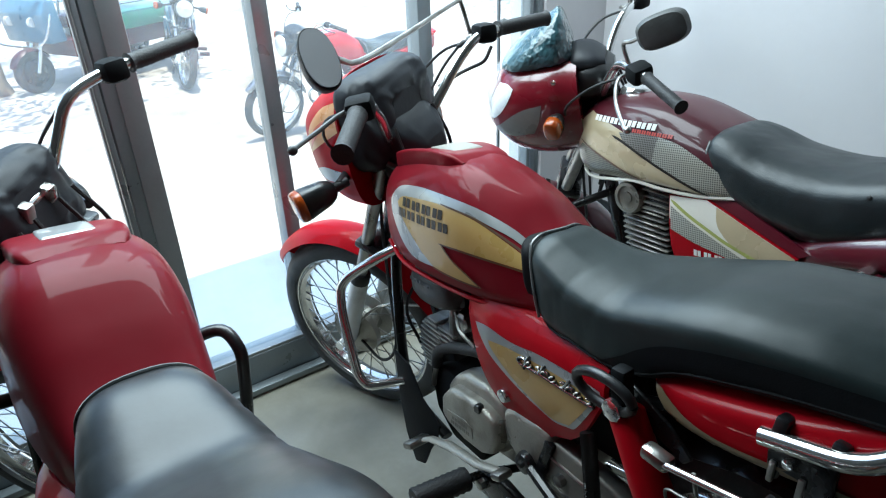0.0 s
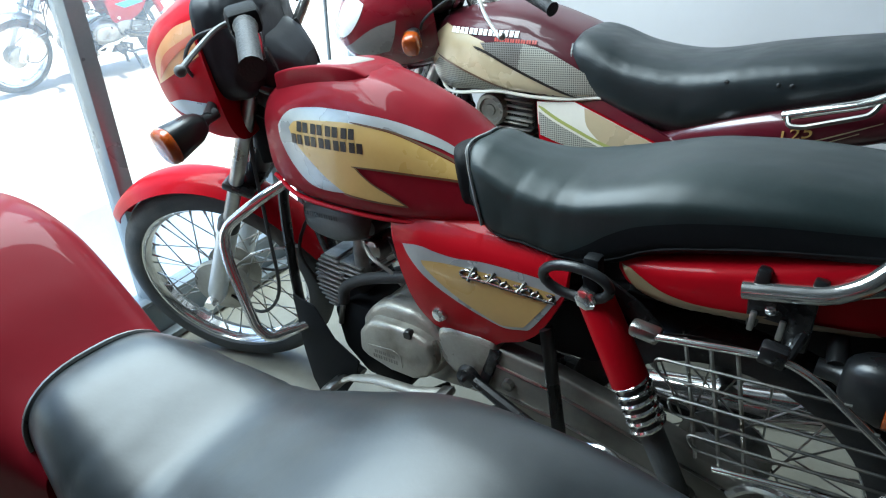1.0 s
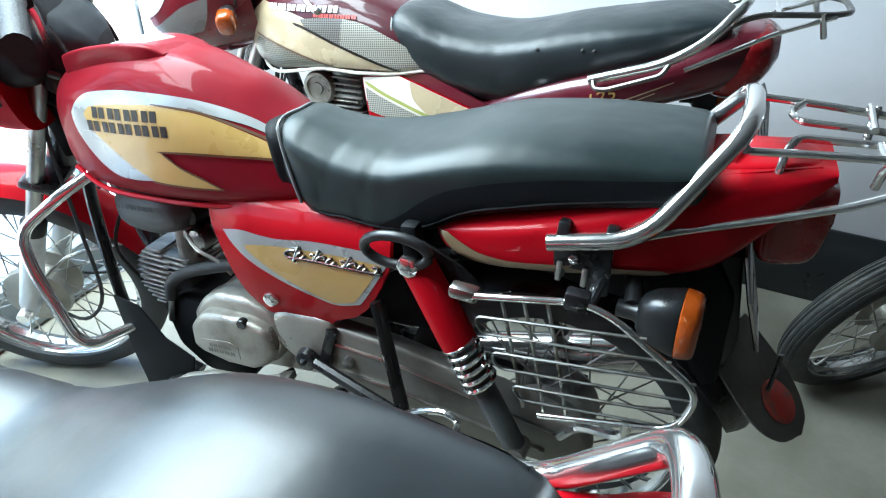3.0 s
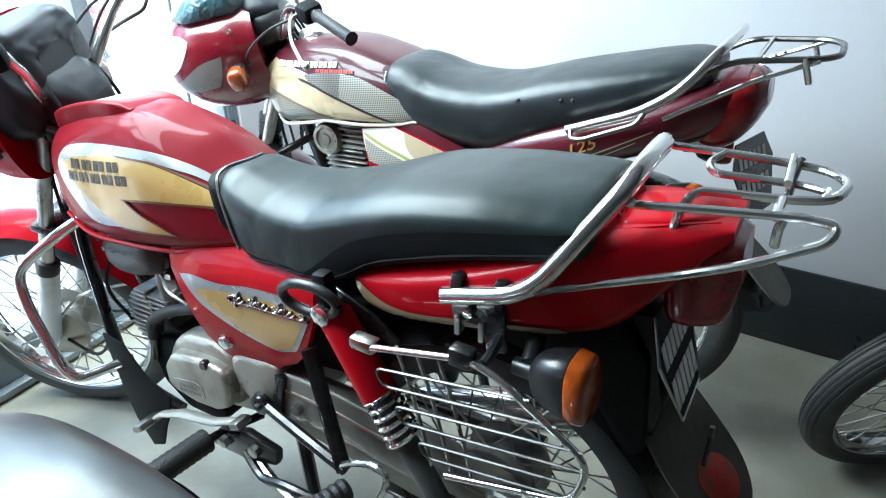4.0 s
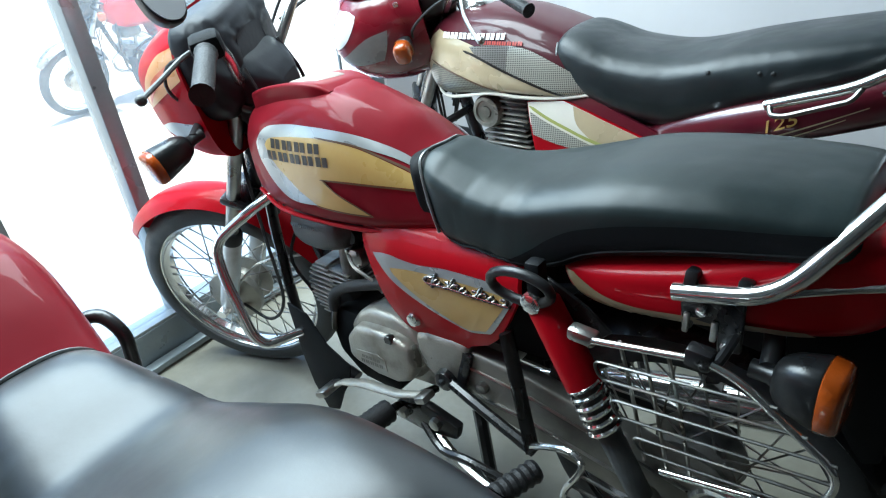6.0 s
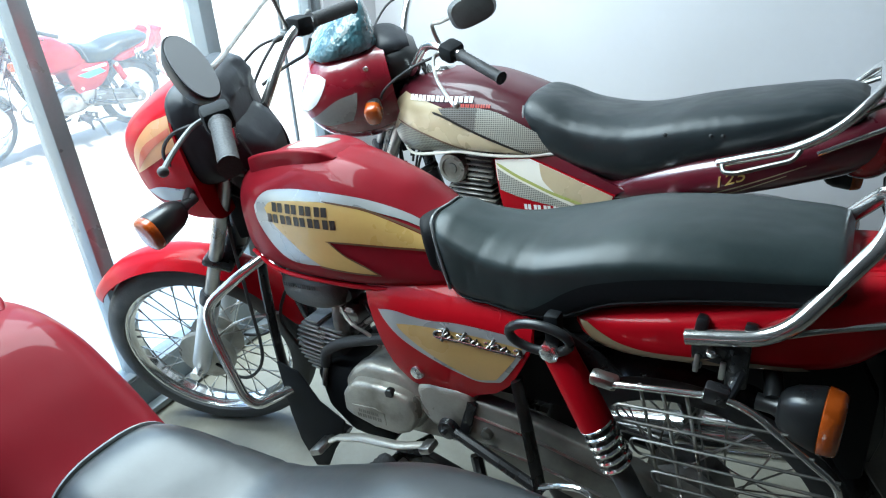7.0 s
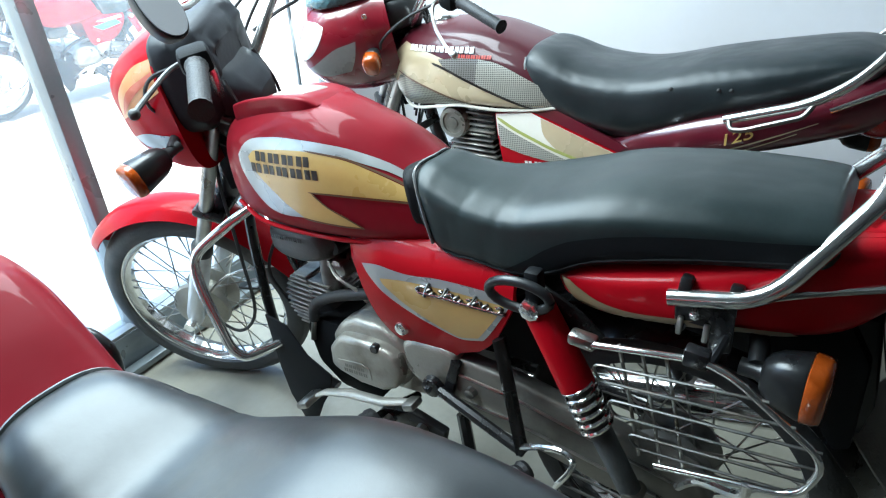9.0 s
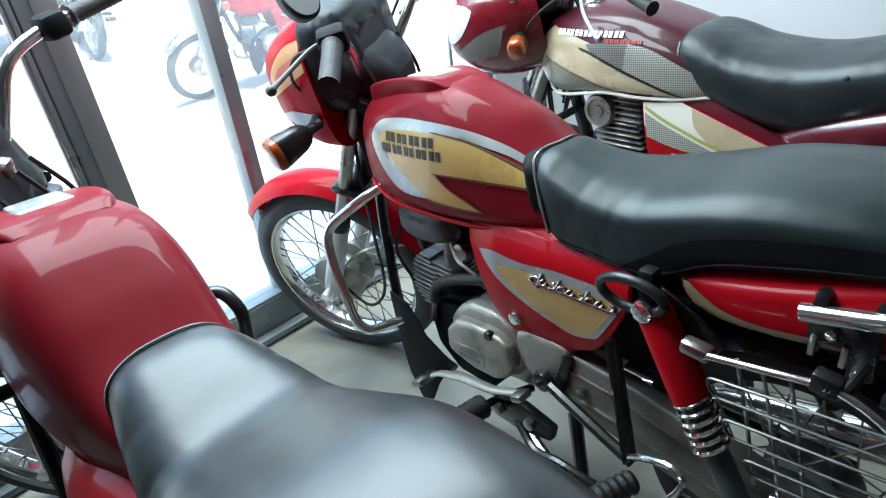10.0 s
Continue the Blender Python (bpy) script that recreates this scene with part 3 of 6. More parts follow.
def mudguard(at, R, hw, a0, a1, drop=0.5, n=26, thick=0.003):
    """A curved guard over a wheel; angles run from straight up, forward positive."""
    bm = bmesh.new()
    grid = []
    for i in range(n + 1):
        t = i / n
        a = radians(a0 + (a1 - a0) * t)
        row = []
        end = min(1, 5 * t, 6 * (1 - t)) ** 0.5
        for j in range(9):
            s = (j - 4) / 4
            rr = R - drop * hw * abs(s) ** 2.6
            row.append(bm.verts.new((at[0] - rr * math.sin(a), at[1] + s * hw * (0.45 + 0.55 * end), at[2] + rr * math.cos(a))))
        grid.append(row)
    for r0, r1 in zip(grid, grid[1:]):
        for j in range(8):
            bm.faces.new((r0[j], r0[j + 1], r1[j + 1], r1[j]))
    bmesh.ops.recalc_face_normals(bm, faces=bm.faces)
    bmesh.ops.solidify(bm, geom=bm.faces[:], thickness=thick)
    return bm


def helix(p0, p1, r, turns, wire, n=12):
    """A coil spring between two points."""
    p0, p1 = Vector(p0), Vector(p1)
    t = (p1 - p0).normalized()
    u = t.cross(Vector((0, 1, 0))).normalized()
    v = t.cross(u)
    pts = []
    for i in range(int(turns * n) + 1):
        a = 2 * math.pi * i / n
        pts.append(p0 + (p1 - p0) * i / (turns * n) + r * (math.cos(a) * u + math.sin(a) * v))
    return sweep(bmesh.new(), pts, wire, 6)


def shock(parent, y, p0, p1, cover):
    """A rear damper: painted top cover, chrome spring, grey lower body."""
    p0, p1 = Vector((p0[0], y, p0[1])), Vector((p1[0], y, p1[1]))
    d = p1 - p0
    s = part("shock_absorber", tube([p0 + d * 0.0, p0 + d * 0.03, p0 + d * 0.41], [0.018, 0.027, 0.030], 18), cover, parent, "painted damper with a chrome coil spring")
    part("spring", helix(p0 + d * 0.40, p0 + d * 0.63, 0.0275, 5.6, 0.0040), CHROME, s)
    part("damper_body", tube([p0 + d * 0.38, p0 + d * 0.64, p0 + d * 0.65, p0 + d * 0.97], [0.018, 0.018, 0.020, 0.019], 14), GREYPLASTIC, s)
    part("mount_eye", lathe([(0.010, -0.02), (0.018, -0.02), (0.018, 0.02), (0.010, 0.02)], 16, tuple(p1)), STEEL, s)
    part("mount_nut", lathe([(0.012, -0.03), (0.017, -0.028), (0.017, 0.02), (0.012, 0.022)], 8, tuple(p0)), CHROME, s)


def indicator(parent, root, tip, xf=None, r=0.033, lens=0.30, tall=1.15, corner=0.72):
    """A flasher: a stalk, a dark bowl that widens along its axis and an amber lens on its end."""
    a, c = Vector(root), Vector(tip)
    d = c - a
    k = 1 - lens
    u = part("indicator", tube([a - d * 0.25, a, a + d * 0.12], [r * 0.36, r * 0.36, r * 0.5], 12), PLASTIC, parent, "black flasher with an amber lens", xf=xf)
    part("bowl", sweep(bmesh.new(), [a + d * q for q in (0.08, 0.14, 0.30, k - 0.03, k)], [r * 0.45, r * 0.62, r * 0.82, r, r * 0.98], 24, tall, corner=corner), PLASTIC, u, xf=xf, sharp=60)
    part("lens", sweep(bmesh.new(), [a + d * q for q in (k, k + 0.02, 1 - lens * 0.35, 1 - lens * 0.1, 1.0)], [r * 0.97, r * 1.03, r * 0.99, r * 0.92, r * 0.74], 24, tall, corner=corner), AMBER, u, "amber lens", xf=xf, sharp=60)


def blocks(parent, name, rects, yfun, material, side=-1, off=0.0022, label="", xf=None):
    """Plain bars in the place of a word: one small block a letter."""
    bm = bmesh.new()
    for x0, z0, x1, z1 in rects:
        k = skin([(x0, z0), (x1, z0), (x1, z1), (x0, z1)], yfun, off, side, 0.02)
        me = bpy.data.meshes.new("k")
        k.to_mesh(me)
        SURFACE.pop(id(k), None)
        k.free()
        bm.from_mesh(me)
        bpy.data.meshes.remove(me)
    return part(name, bm, material, parent, label, xf=xf)


def word(x0, z0, x1, z1, n, gap=0.22, slope=0.0):
    """Rows of upright bars, two to a letter, for a word of n letters."""
    w = (x1 - x0) / (n - gap * 1.0)
    out = []
    for i in range(n):
        for k in (0.0, 0.56):
            out.append((x0 + (i + k * (1 - gap)) * w, z0 + slope * (i + k) * w, x0 + (i + (k + 0.44) * (1 - gap)) * w, z1 + slope * (i + k) * w))
    return out


def front_end(b, S, paint, spec):
    """Fork, front wheel, mudguard and handlebar, turned together by S."""
    az = 0.322 + spec.get("axle_up", 0.0)
    ax = (-0.085, 0.0, az)
    wheel(b, ax, S, hub=0.074, name="wheel")
    top = Vector((0.245, 0, 0.925))
    for s in (-1, 1):
        lo, y = Vector((-0.085, s * 0.082, az)), s * 0.082
        d = Vector((top.x, y, top.z)) - lo
        leg = part("fork_leg", tube([lo - d * 0.03, lo + d * 0.02, lo + d * 0.36, lo + d * 0.37], [0.018, 0.025, 0.025, 0.022], 16), FORK, b, "grey alloy fork slider", xf=S)
        part("stanchion", tube([lo + d * 0.36, lo + d * 1.0], 0.0165, 16), STEEL, leg, xf=S)
        part("dust_seal", tube([lo + d * 0.355, lo + d * 0.36, lo + d * 0.40, lo + d * 0.41], [0.022, 0.0265, 0.0265, 0.022], 16), PLASTIC, leg, xf=S)
        part("axle_nut", lathe([(0.008, -0.02), (0.014, -0.02), (0.014, 0.006), (0.008, 0.01)], 8, (lo.x, s * 0.108, lo.z)), CHROME, leg, xf=S)
    for z, t in ((0.655, 0.022), (0.90, 0.02)):
        x = -0.085 + (z - 0.322) / 0.603 * 0.33
        part("fork_yoke", box((x + 0.012, 0, z), (0.075, 0.205, t), 0.008, (0, 26, 0)), BLACK, b, xf=S)
    part("cable_guide", prism([(0.185, 0.925), (0.262, 0.925), (0.262, 0.80), (0.235, 0.70), (0.165, 0.69), (0.165, 0.80)], -0.05, 0.05, 0.008), VINYL_SIDE, b, xf=S)
    for k, y_ in enumerate((-0.062, -0.03, 0.025, 0.058)):
        part("control_cable", tube([(0.285, y_ * 1.3, 0.97), (0.305, y_ * 1.5, 0.88), (0.285, y_ * 1.6, 0.79), (0.22, y_ * 1.2, 0.68), (0.19, y_, 0.60)], 0.0042, 6, 4), GRIP, b, xf=S)
    part("headstock", tube([(0.11, 0, 0.64), (0.25, 0, 0.92)], 0.028, 16), BLACK, b, xf=S)
    part("mudguard", mudguard(ax, 0.340, 0.060, spec.get("guard0", 52), -78, 0.55), spec.get("guard_paint", paint), b, "painted front mudguard", xf=S)
    for s in (-1, 1):
        part("mudguard_stay", tube([(-0.085, s * 0.07, 0.335), (0.05, s * 0.06, 0.44), (0.19, s * 0.05, 0.46)], 0.004, 6, 3), STEEL, b, xf=S)
        part("brake_cable" if s < 0 else "speedometer_cable", tube([(-0.06, s * 0.06, 0.30), (0.03, s * 0.09, 0.27), (0.12, s * 0.11, 0.36), (0.15, s * 0.10, 0.55), (0.17, s * 0.07, 0.76), (0.24, s * 0.06, 0.95)], 0.0045, 6, 5), GRIP, b, xf=S)
    handlebar(b, S, spec)


def handlebar(b, S, spec):
    S = S @ Matrix.Translation((0, 0, spec.get("bar_up", 0.0)))
    dip = spec.get("lever_dip", 0.0)
    side = lambda s: [(0.262, s * 0.02, 0.955), (0.250, s * 0.075, 0.958), (0.272, s * 0.125, 1.015), (0.305, s * 0.165, 1.068), (0.345, s * 0.235, 1.080), (0.395, s * 0.32, 1.072), (0.438, s * 0.41, 1.062)]
    if spec.get("decals"):
        side = lambda s: [(0.262, s * 0.02, 0.936), (0.262, s * 0.065, 0.932), (0.270, s * 0.090, 0.946), (0.297, s * 0.129, 0.994), (0.311, s * 0.15, 1.02), (0.326, s * 0.178, 1.046), (0.345, s * 0.208, 1.070), (0.362, s * 0.248, 1.079), (0.395, s * 0.32, 1.072), (0.438, s * 0.41, 1.062)]
        boot = part("cable_boot", tube([(0.322, 0.236, 1.066), (0.306, 0.230, 1.063), (0.292, 0.222, 1.058)], [0.0055, 0.0085, 0.0045], 10), GRIP, b, "rubber boot on a control cable", xf=S)
        part("cable", tube([(0.296, 0.224, 1.060), (0.262, 0.200, 1.025), (0.224, 0.180, 0.976), (0.219, 0.132, 0.940)], 0.0036, 7, 5), GRIP, boot, xf=S)
        part("control_cable", tube([(0.380, 0.232, 1.050), (0.365, 0.213, 1.022), (0.332, 0.206, 1.010), (0.305, 0.193, 1.002), (0.262, 0.150, 0.985)], 0.0042, 7, 5), GRIP, b, xf=S)
    pts = [Vector(q) for q in reversed(side(-1))] + [Vector(q) for q in side(1)]
    hb = part("handlebar", sweep(bmesh.new(), spline(pts, 4), 0.0115, 12), CHROME, b, "chromed handlebar with black rubber grips", xf=S)
    for s in (-1, 1):
        a, e = Vector((0.374, s * 0.283, 1.076)), Vector((0.442, s * 0.419, 1.060))
        d = e - a
        rs, ps = [], []
        for i in range(25):
            ps.append(a + d * i / 24)
            rs.append(spec.get("grip_r", 0.0165) + (0.0012 if i % 2 else 0) + (0.0035 if i in (0, 24) else 0))
        part("grip", sweep(bmesh.new(), ps, rs, 14), GRIP, hb, xf=S, sharp=50)
        part("switch_box", box((0.356, s * 0.250, 1.078), (0.05, 0.055, 0.045), 0.012, (0, 8, s * 58)), VINYL_SIDE, hb, xf=S)
        lev = part("lever", tube([(0.330, s * 0.225, 1.072), (0.305, s * 0.255, 1.068), (0.300, s * 0.32, 1.060 - dip * 0.4), (0.318, s * 0.40, 1.062 - dip), (0.325, s * 0.412, 1.064 - dip)], 0.0048, 8, 4), spec.get("lever", PLASTIC), hb, xf=S)
        bm = bmesh.new()
        bmesh.ops.create_icosphere(bm, subdivisions=2, radius=0.0095, matrix=Matrix.Translation((0.325, s * 0.414, 1.064 - dip)))
        part("lever_ball", bm, spec.get("lever", PLASTIC), lev, xf=S)
        part("control_cable", tube([(0.330, s * 0.23, 1.068), (0.235, s * 0.225, 1.045), (0.155, s * 0.16, 0.965), (0.165, s * 0.085, 0.87), (0.25, s * 0.05, 0.78)], 0.0036, 7, 5), GRIP, b, xf=S)
    for s in (-1, 1):
        part("bar_clamp", box((0.262, s * 0.032, 0.945), (0.036, 0.024, 0.05), 0.006, (0, 26, 0)), STEEL, hb, xf=S)


def mirror(parent, stem, centre, normal, rx, ry, xf, roll=0, boxy=0.88, shell=None):
    """A rear-view mirror: stem, dished black back, glass."""
    m = part("mirror_stem", tube(stem, 0.0052, 8, 4), STEEL, parent, "mirror on a bent metal stem", xf=xf)
    q = Vector(normal).to_track_quat("Z", "Y").to_matrix().to_4x4()
    place = Matrix.Translation(centre) @ q @ Matrix.Rotation(radians(roll), 4, "Z")

    def disc(rings):
        bm = bmesh.new()
        loops = []
        for f_, z in rings:
            loops.append([bm.verts.new((rx * f_ * math.copysign(abs(math.cos(2 * math.pi * k / 36)) ** boxy, math.cos(2 * math.pi * k / 36)), ry * f_ * math.copysign(abs(math.sin(2 * math.pi * k / 36)) ** boxy, math.sin(2 * math.pi * k / 36)), z)) for k in range(36)])
        for a, b in zip(loops, loops[1:]):
            for k in range(36):
                bm.faces.new((a[k], a[(k + 1) % 36], b[(k + 1) % 36], b[k]))
        bm.faces.new(loops[0])
        bm.faces.new(loops[-1])
        bm.transform(place)
        return bm

    part("mirror_back", disc([(0.55, -0.024), (0.86, -0.020), (0.97, -0.006), (1.0, 0.002), (0.98, 0.004)]), shell or PLASTIC, m, xf=xf)
    part("mirror_glass", disc([(0.93, 0.0042), (0.93, 0.0062)]), MIRROR, m, "silvered mirror glass", xf=xf)




# ---- the red commuter motorcycle ----
TANK = [(0.262, 0.765, 0.80, 0.832, 0.045), (0.285, 0.73, 0.79, 0.868, 0.085), (0.33, 0.695, 0.78, 0.898, 0.122), (0.40, 0.674, 0.775, 0.921, 0.141), (0.52, 0.667, 0.772, 0.936, 0.149),
        (0.62, 0.668, 0.765, 0.922, 0.146), (0.70, 0.672, 0.752, 0.876, 0.136), (0.77, 0.680, 0.742, 0.822, 0.122), (0.83, 0.686, 0.735, 0.785, 0.108)]
LONG_SEAT = [(0.778, 0.775, 0.797, 0.815, 0.085), (0.786, 0.752, 0.795, 0.826, 0.108), (0.80, 0.722, 0.785, 0.830, 0.121), (0.82, 0.690, 0.775, 0.828, 0.128), (0.84, 0.673, 0.765, 0.821, 0.132), (0.90, 0.670, 0.752, 0.802, 0.138),
             (0.98, 0.661, 0.75, 0.792, 0.142), (1.05, 0.676, 0.762, 0.806, 0.142), (1.10, 0.702, 0.772, 0.819, 0.142), (1.15, 0.716, 0.779, 0.827, 0.141), (1.26, 0.736, 0.788, 0.832, 0.136), (1.35, 0.746, 0.788, 0.829, 0.130),
             (1.395, 0.750, 0.786, 0.826, 0.125), (1.412, 0.757, 0.785, 0.820, 0.119), (1.42, 0.768, 0.783, 0.802, 0.108)]
TAIL = [(1.055, 0.656, 0.670, 0.684, 0.122), (1.08, 0.640, 0.668, 0.698, 0.138), (1.14, 0.632, 0.672, 0.716, 0.147), (1.24, 0.640, 0.69, 0.738, 0.148), (1.38, 0.655, 0.715, 0.790, 0.142), (1.44, 0.677, 0.745, 0.824, 0.133),
        (1.49, 0.737, 0.785, 0.838, 0.125), (1.54, 0.790, 0.813, 0.842, 0.113), (1.582, 0.822, 0.829, 0.837, 0.092)]
NARROW_TAIL = [(1.055, 0.668, 0.680, 0.692, 0.118), (1.075, 0.655, 0.674, 0.702, 0.134), (1.14, 0.640, 0.675, 0.716, 0.147), (1.24, 0.642, 0.690, 0.736, 0.148), (1.33, 0.646, 0.702, 0.760, 0.138), (1.38, 0.646, 0.712, 0.776, 0.128), (1.44, 0.660, 0.735, 0.788, 0.112),
               (1.49, 0.704, 0.755, 0.792, 0.092), (1.54, 0.757, 0.778, 0.796, 0.074), (1.565, 0.780, 0.788, 0.795, 0.060)]
FAIRING = [(0.012, 0.90, 0.94, 0.985, 0.055), (0.03, 0.855, 0.935, 1.015, 0.095), (0.07, 0.82, 0.935, 1.045, 0.125), (0.13, 0.79, 0.935, 1.075, 0.146), (0.19, 0.78, 0.94, 1.098, 0.155)]


def ease(a, b, v):
    u = min(1.0, max(0.0, (v - a) / (b - a)))
    return u * u * (3 - 2 * u)


def shape_tank(bm):
    """The crown of the tank is low and falls away to the rear on the wall side."""
    for v in bm.verts:
        crown = ease(0.855, 0.92, v.co.z)
        if v.co.y > 0:
            v.co.z -= 0.038 * ease(-0.02, 0.10, v.co.y) * ease(0.45, 0.68, v.co.x)
            v.co.y *= 0.9
        v.co.z -= 0.017 * crown * ease(-0.105, -0.02, v.co.y)
    return bm


def shape_seat(bm):
    """The nose of the seat narrows towards the tank."""
    for v in bm.verts:
        n = 1 - ease(0.82, 1.0, v.co.x)
        if v.co.y > 0:
            v.co.z -= 0.04 * n * ease(0.0, 0.13, v.co.y)
            v.co.y *= 1 - 0.4 * n
        v.co.z -= 0.007 * n * ease(0.78, 0.82, v.co.z) * ease(-0.09, -0.02, v.co.y)
    return bm


def as_is(bm):
    return bm


def commuter(name, m, label, paint, spec):
    b = placed(tagged(new(name), label, "motorcycle", spec.get("group", "")), m)
    S = steer(spec.get("steer", 25))
    drop = spec.get("stand_drop", 0.0)
    front_end(b, S, paint, spec)
    sides = (-1, 1)

    # tank, with its decals laid on the two sides
    wide, tp = spec.get("tank_width", 1.0), spec.get("tank_round", 2.5)
    shape = spec.get("tank", TANK)
    SEAT = spec.get("seat", LONG_SEAT)
    mould, pad = (shape_tank, shape_seat) if spec.get("decals") else (as_is, as_is)
    tank = part("fuel_tank", mould(body(shape, tp, 5.0, 60, 72)), spec.get("tank_paint", paint), b, "glossy fuel tank")
    ty = lambda x, z: half_width(shape, x, z, tp, 5.0)
    if spec.get("decals"):
        silver = curve_poly([(0.384, 0.827, 1), (0.400, 0.846), (0.428, 0.861), (0.477, 0.868), (0.522, 0.870), (0.588, 0.867), (0.647, 0.859), (0.697, 0.844), (0.735, 0.827), (0.775, 0.803, 1), (0.765, 0.802, 1), (0.730, 0.819), (0.691, 0.832), (0.651, 0.843), (0.585, 0.851, 1), (0.50, 0.80, 1), (0.548, 0.7195, 1), (0.500, 0.717), (0.462, 0.722), (0.432, 0.741), (0.407, 0.769), (0.389, 0.802)], 4)
        gold = curve_poly([(0.420, 0.828, 1), (0.437, 0.841), (0.480, 0.847), (0.530, 0.850), (0.580, 0.850), (0.651, 0.840), (0.704, 0.822), (0.754, 0.799), (0.79, 0.780, 1), (0.79, 0.768, 1), (0.737, 0.773), (0.646, 0.777), (0.580, 0.776, 1), (0.507, 0.743, 1), (0.463, 0.778), (0.433, 0.806)], 4)
        horn = curve_poly([(0.580, 0.776, 1), (0.612, 0.751), (0.652, 0.732), (0.684, 0.714, 1), (0.631, 0.7145), (0.578, 0.717), (0.548, 0.720, 1), (0.507, 0.743, 1)], 4)
        lines = [ribbon([(0.575, 0.8525), (0.652, 0.8425), (0.705, 0.8245), (0.756, 0.8015), (0.79, 0.7825)], 0.0032), ribbon([(0.574, 0.7752), (0.646, 0.7750), (0.737, 0.7710), (0.79, 0.766)], 0.0032), ribbon([(0.580, 0.7745), (0.613, 0.7495), (0.653, 0.7305), (0.686, 0.7125)], 0.0030), ribbon([(0.686, 0.7125), (0.631, 0.7128), (0.578, 0.7152), (0.545, 0.7185)], 0.0028)]
        for s in sides:
            part("tank_flash", mould(skin(silver, ty, 0.0024, s, 0.012)), SILVER, tank, "silver tank flash")
            for flash in (gold, horn):
                part("tank_flash", mould(skin(flash, ty, 0.0034, s, 0.012)), GOLD, tank, "gold tank flash")
            for line in lines:
                part("flash_edge", mould(skin(line, ty, 0.0042, s, 0.012)), DARKGOLD, tank, "thin dark edge line")
            blocks(tank, "tank_lettering", word(0.444, 0.824, 0.586, 0.842, 4, 0.22, 0.0) + word(0.428, 0.801, 0.604, 0.819, 5, 0.2, 0.0), ty if s < 0 else (lambda x, z: 0.9 * ty(x, z)), DECALBLACK, s, 0.0045, "dark brown lettering bars")
    # raised cap panel on top of the tank
    lift = Matrix.Translation((0, spec.get("cap_side", 0.0), spec.get("cap_up", -0.013)))
    cap = part("tank_cap_panel", mould(body([(0.335, 0.885, 0.898, 0.908, 0.055), (0.35, 0.885, 0.905, 0.926, 0.078), (0.46, 0.90, 0.925, 0.9455, 0.084), (0.54, 0.905, 0.925, 0.9465, 0.080), (0.572, 0.905, 0.917, 0.934, 0.066)], 7, 7, 30, 56)), spec.get("tank_paint", paint), tank, xf=lift)
    part("filler_cap", mould(body([(0.425, 0.925, 0.934, 0.944, 0.036), (0.428, 0.925, 0.936, 0.9475, 0.039), (0.51, 0.93, 0.94, 0.9505, 0.039), (0.514, 0.93, 0.938, 0.947, 0.036)], 9, 9, 14, 20)), spec.get("cap", SILVER), cap, "pale filler cap", xf=lift)
    part("tank_seam", tube([(x_, -wide * y_, z_) for x_, y_, z_ in ((0.33, 0.122, 0.715), (0.40, 0.132, 0.683), (0.52, 0.130, 0.672), (0.66, 0.126, 0.674), (0.80, 0.106, 0.688))], 0.005, 6, 5), paint, tank)
    part("tank_seam", tube([(x_, wide * y_, z_) for x_, y_, z_ in ((0.33, 0.122, 0.715), (0.40, 0.132, 0.683), (0.52, 0.130, 0.672), (0.66, 0.126, 0.674), (0.80, 0.106, 0.688))], 0.005, 6, 5), paint, tank)

    # seat
    padded = body(SEAT, 2.7, 6.0, 110, 64)
    for v in padded.verts:
        # soft creases where the cover is pulled tight over the saddle
        for x_, d_, w_, lean in ((0.880, 0.0013, 0.006, 0.42), (0.952, 0.0021, 0.005, 0.34), (0.985, 0.0007, 0.012, 0.1)):
            g = math.exp(-((v.co.x - x_ - lean * (v.co.z - 0.75)) / w_) ** 2) * min(1.0, abs(v.co.y) / 0.09)
            v.co.y -= math.copysign(d_ * g, v.co.y)
            v.co.z -= 0.5 * d_ * g
    seat = part("seat", pad(padded), spec.get("vinyl", VINYL), b, "long padded black vinyl seat")
    if spec.get("basket"):
        part("puncture", lathe([(0.001, -0.001), (0.0035, 0.0), (0.001, 0.001)], 8, (1.063, -0.088, section(SEAT, 1.063)[1] + 0.031)), GRIP, seat, "small dark hole")
    sy = lambda x, z: half_width(SEAT, x, z, 2.7, 6.0)
    low = [(x, section(SEAT, x)[0] + 0.012) for x in [1.395 - 0.034 * i for i in range(14)]]
    seam = curve_poly([(0.945, 0.672, 1), (1.007, 0.709), (1.043, 0.735), (1.082, 0.756), (1.126, 0.769), (1.169, 0.778), (1.247, 0.788), (1.33, 0.793), (1.405, 0.797, 1)] + [(q[0], q[1], 1) for q in low], 4)
    for s in sides:
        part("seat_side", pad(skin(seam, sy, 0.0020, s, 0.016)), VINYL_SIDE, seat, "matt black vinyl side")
        rim_pts = [(x, s * (half_width(SEAT, x, section(SEAT, x)[0] + 0.02, 2.7, 6.0) + 0.001), section(SEAT, x)[0] + 0.02) for x in [0.80 + 0.05 * i for i in range(13)]]
        part("seat_piping", pad(tube(rim_pts, 0.0022, 5, 2)), VINYL_SIDE, seat)
    nb, nz, nt_, nw = section(SEAT, 0.812)
    piping = [(0.806, nw * 1.01 * math.copysign(abs(math.cos(a)) ** 0.8, math.cos(a)), nz + ((nt_ - nz) * 1.01 if math.sin(a) > 0 else nz - nb) * math.copysign(abs(math.sin(a)) ** 0.8, math.sin(a))) for a in [radians(-38 + 8 * i) for i in range(33)]]
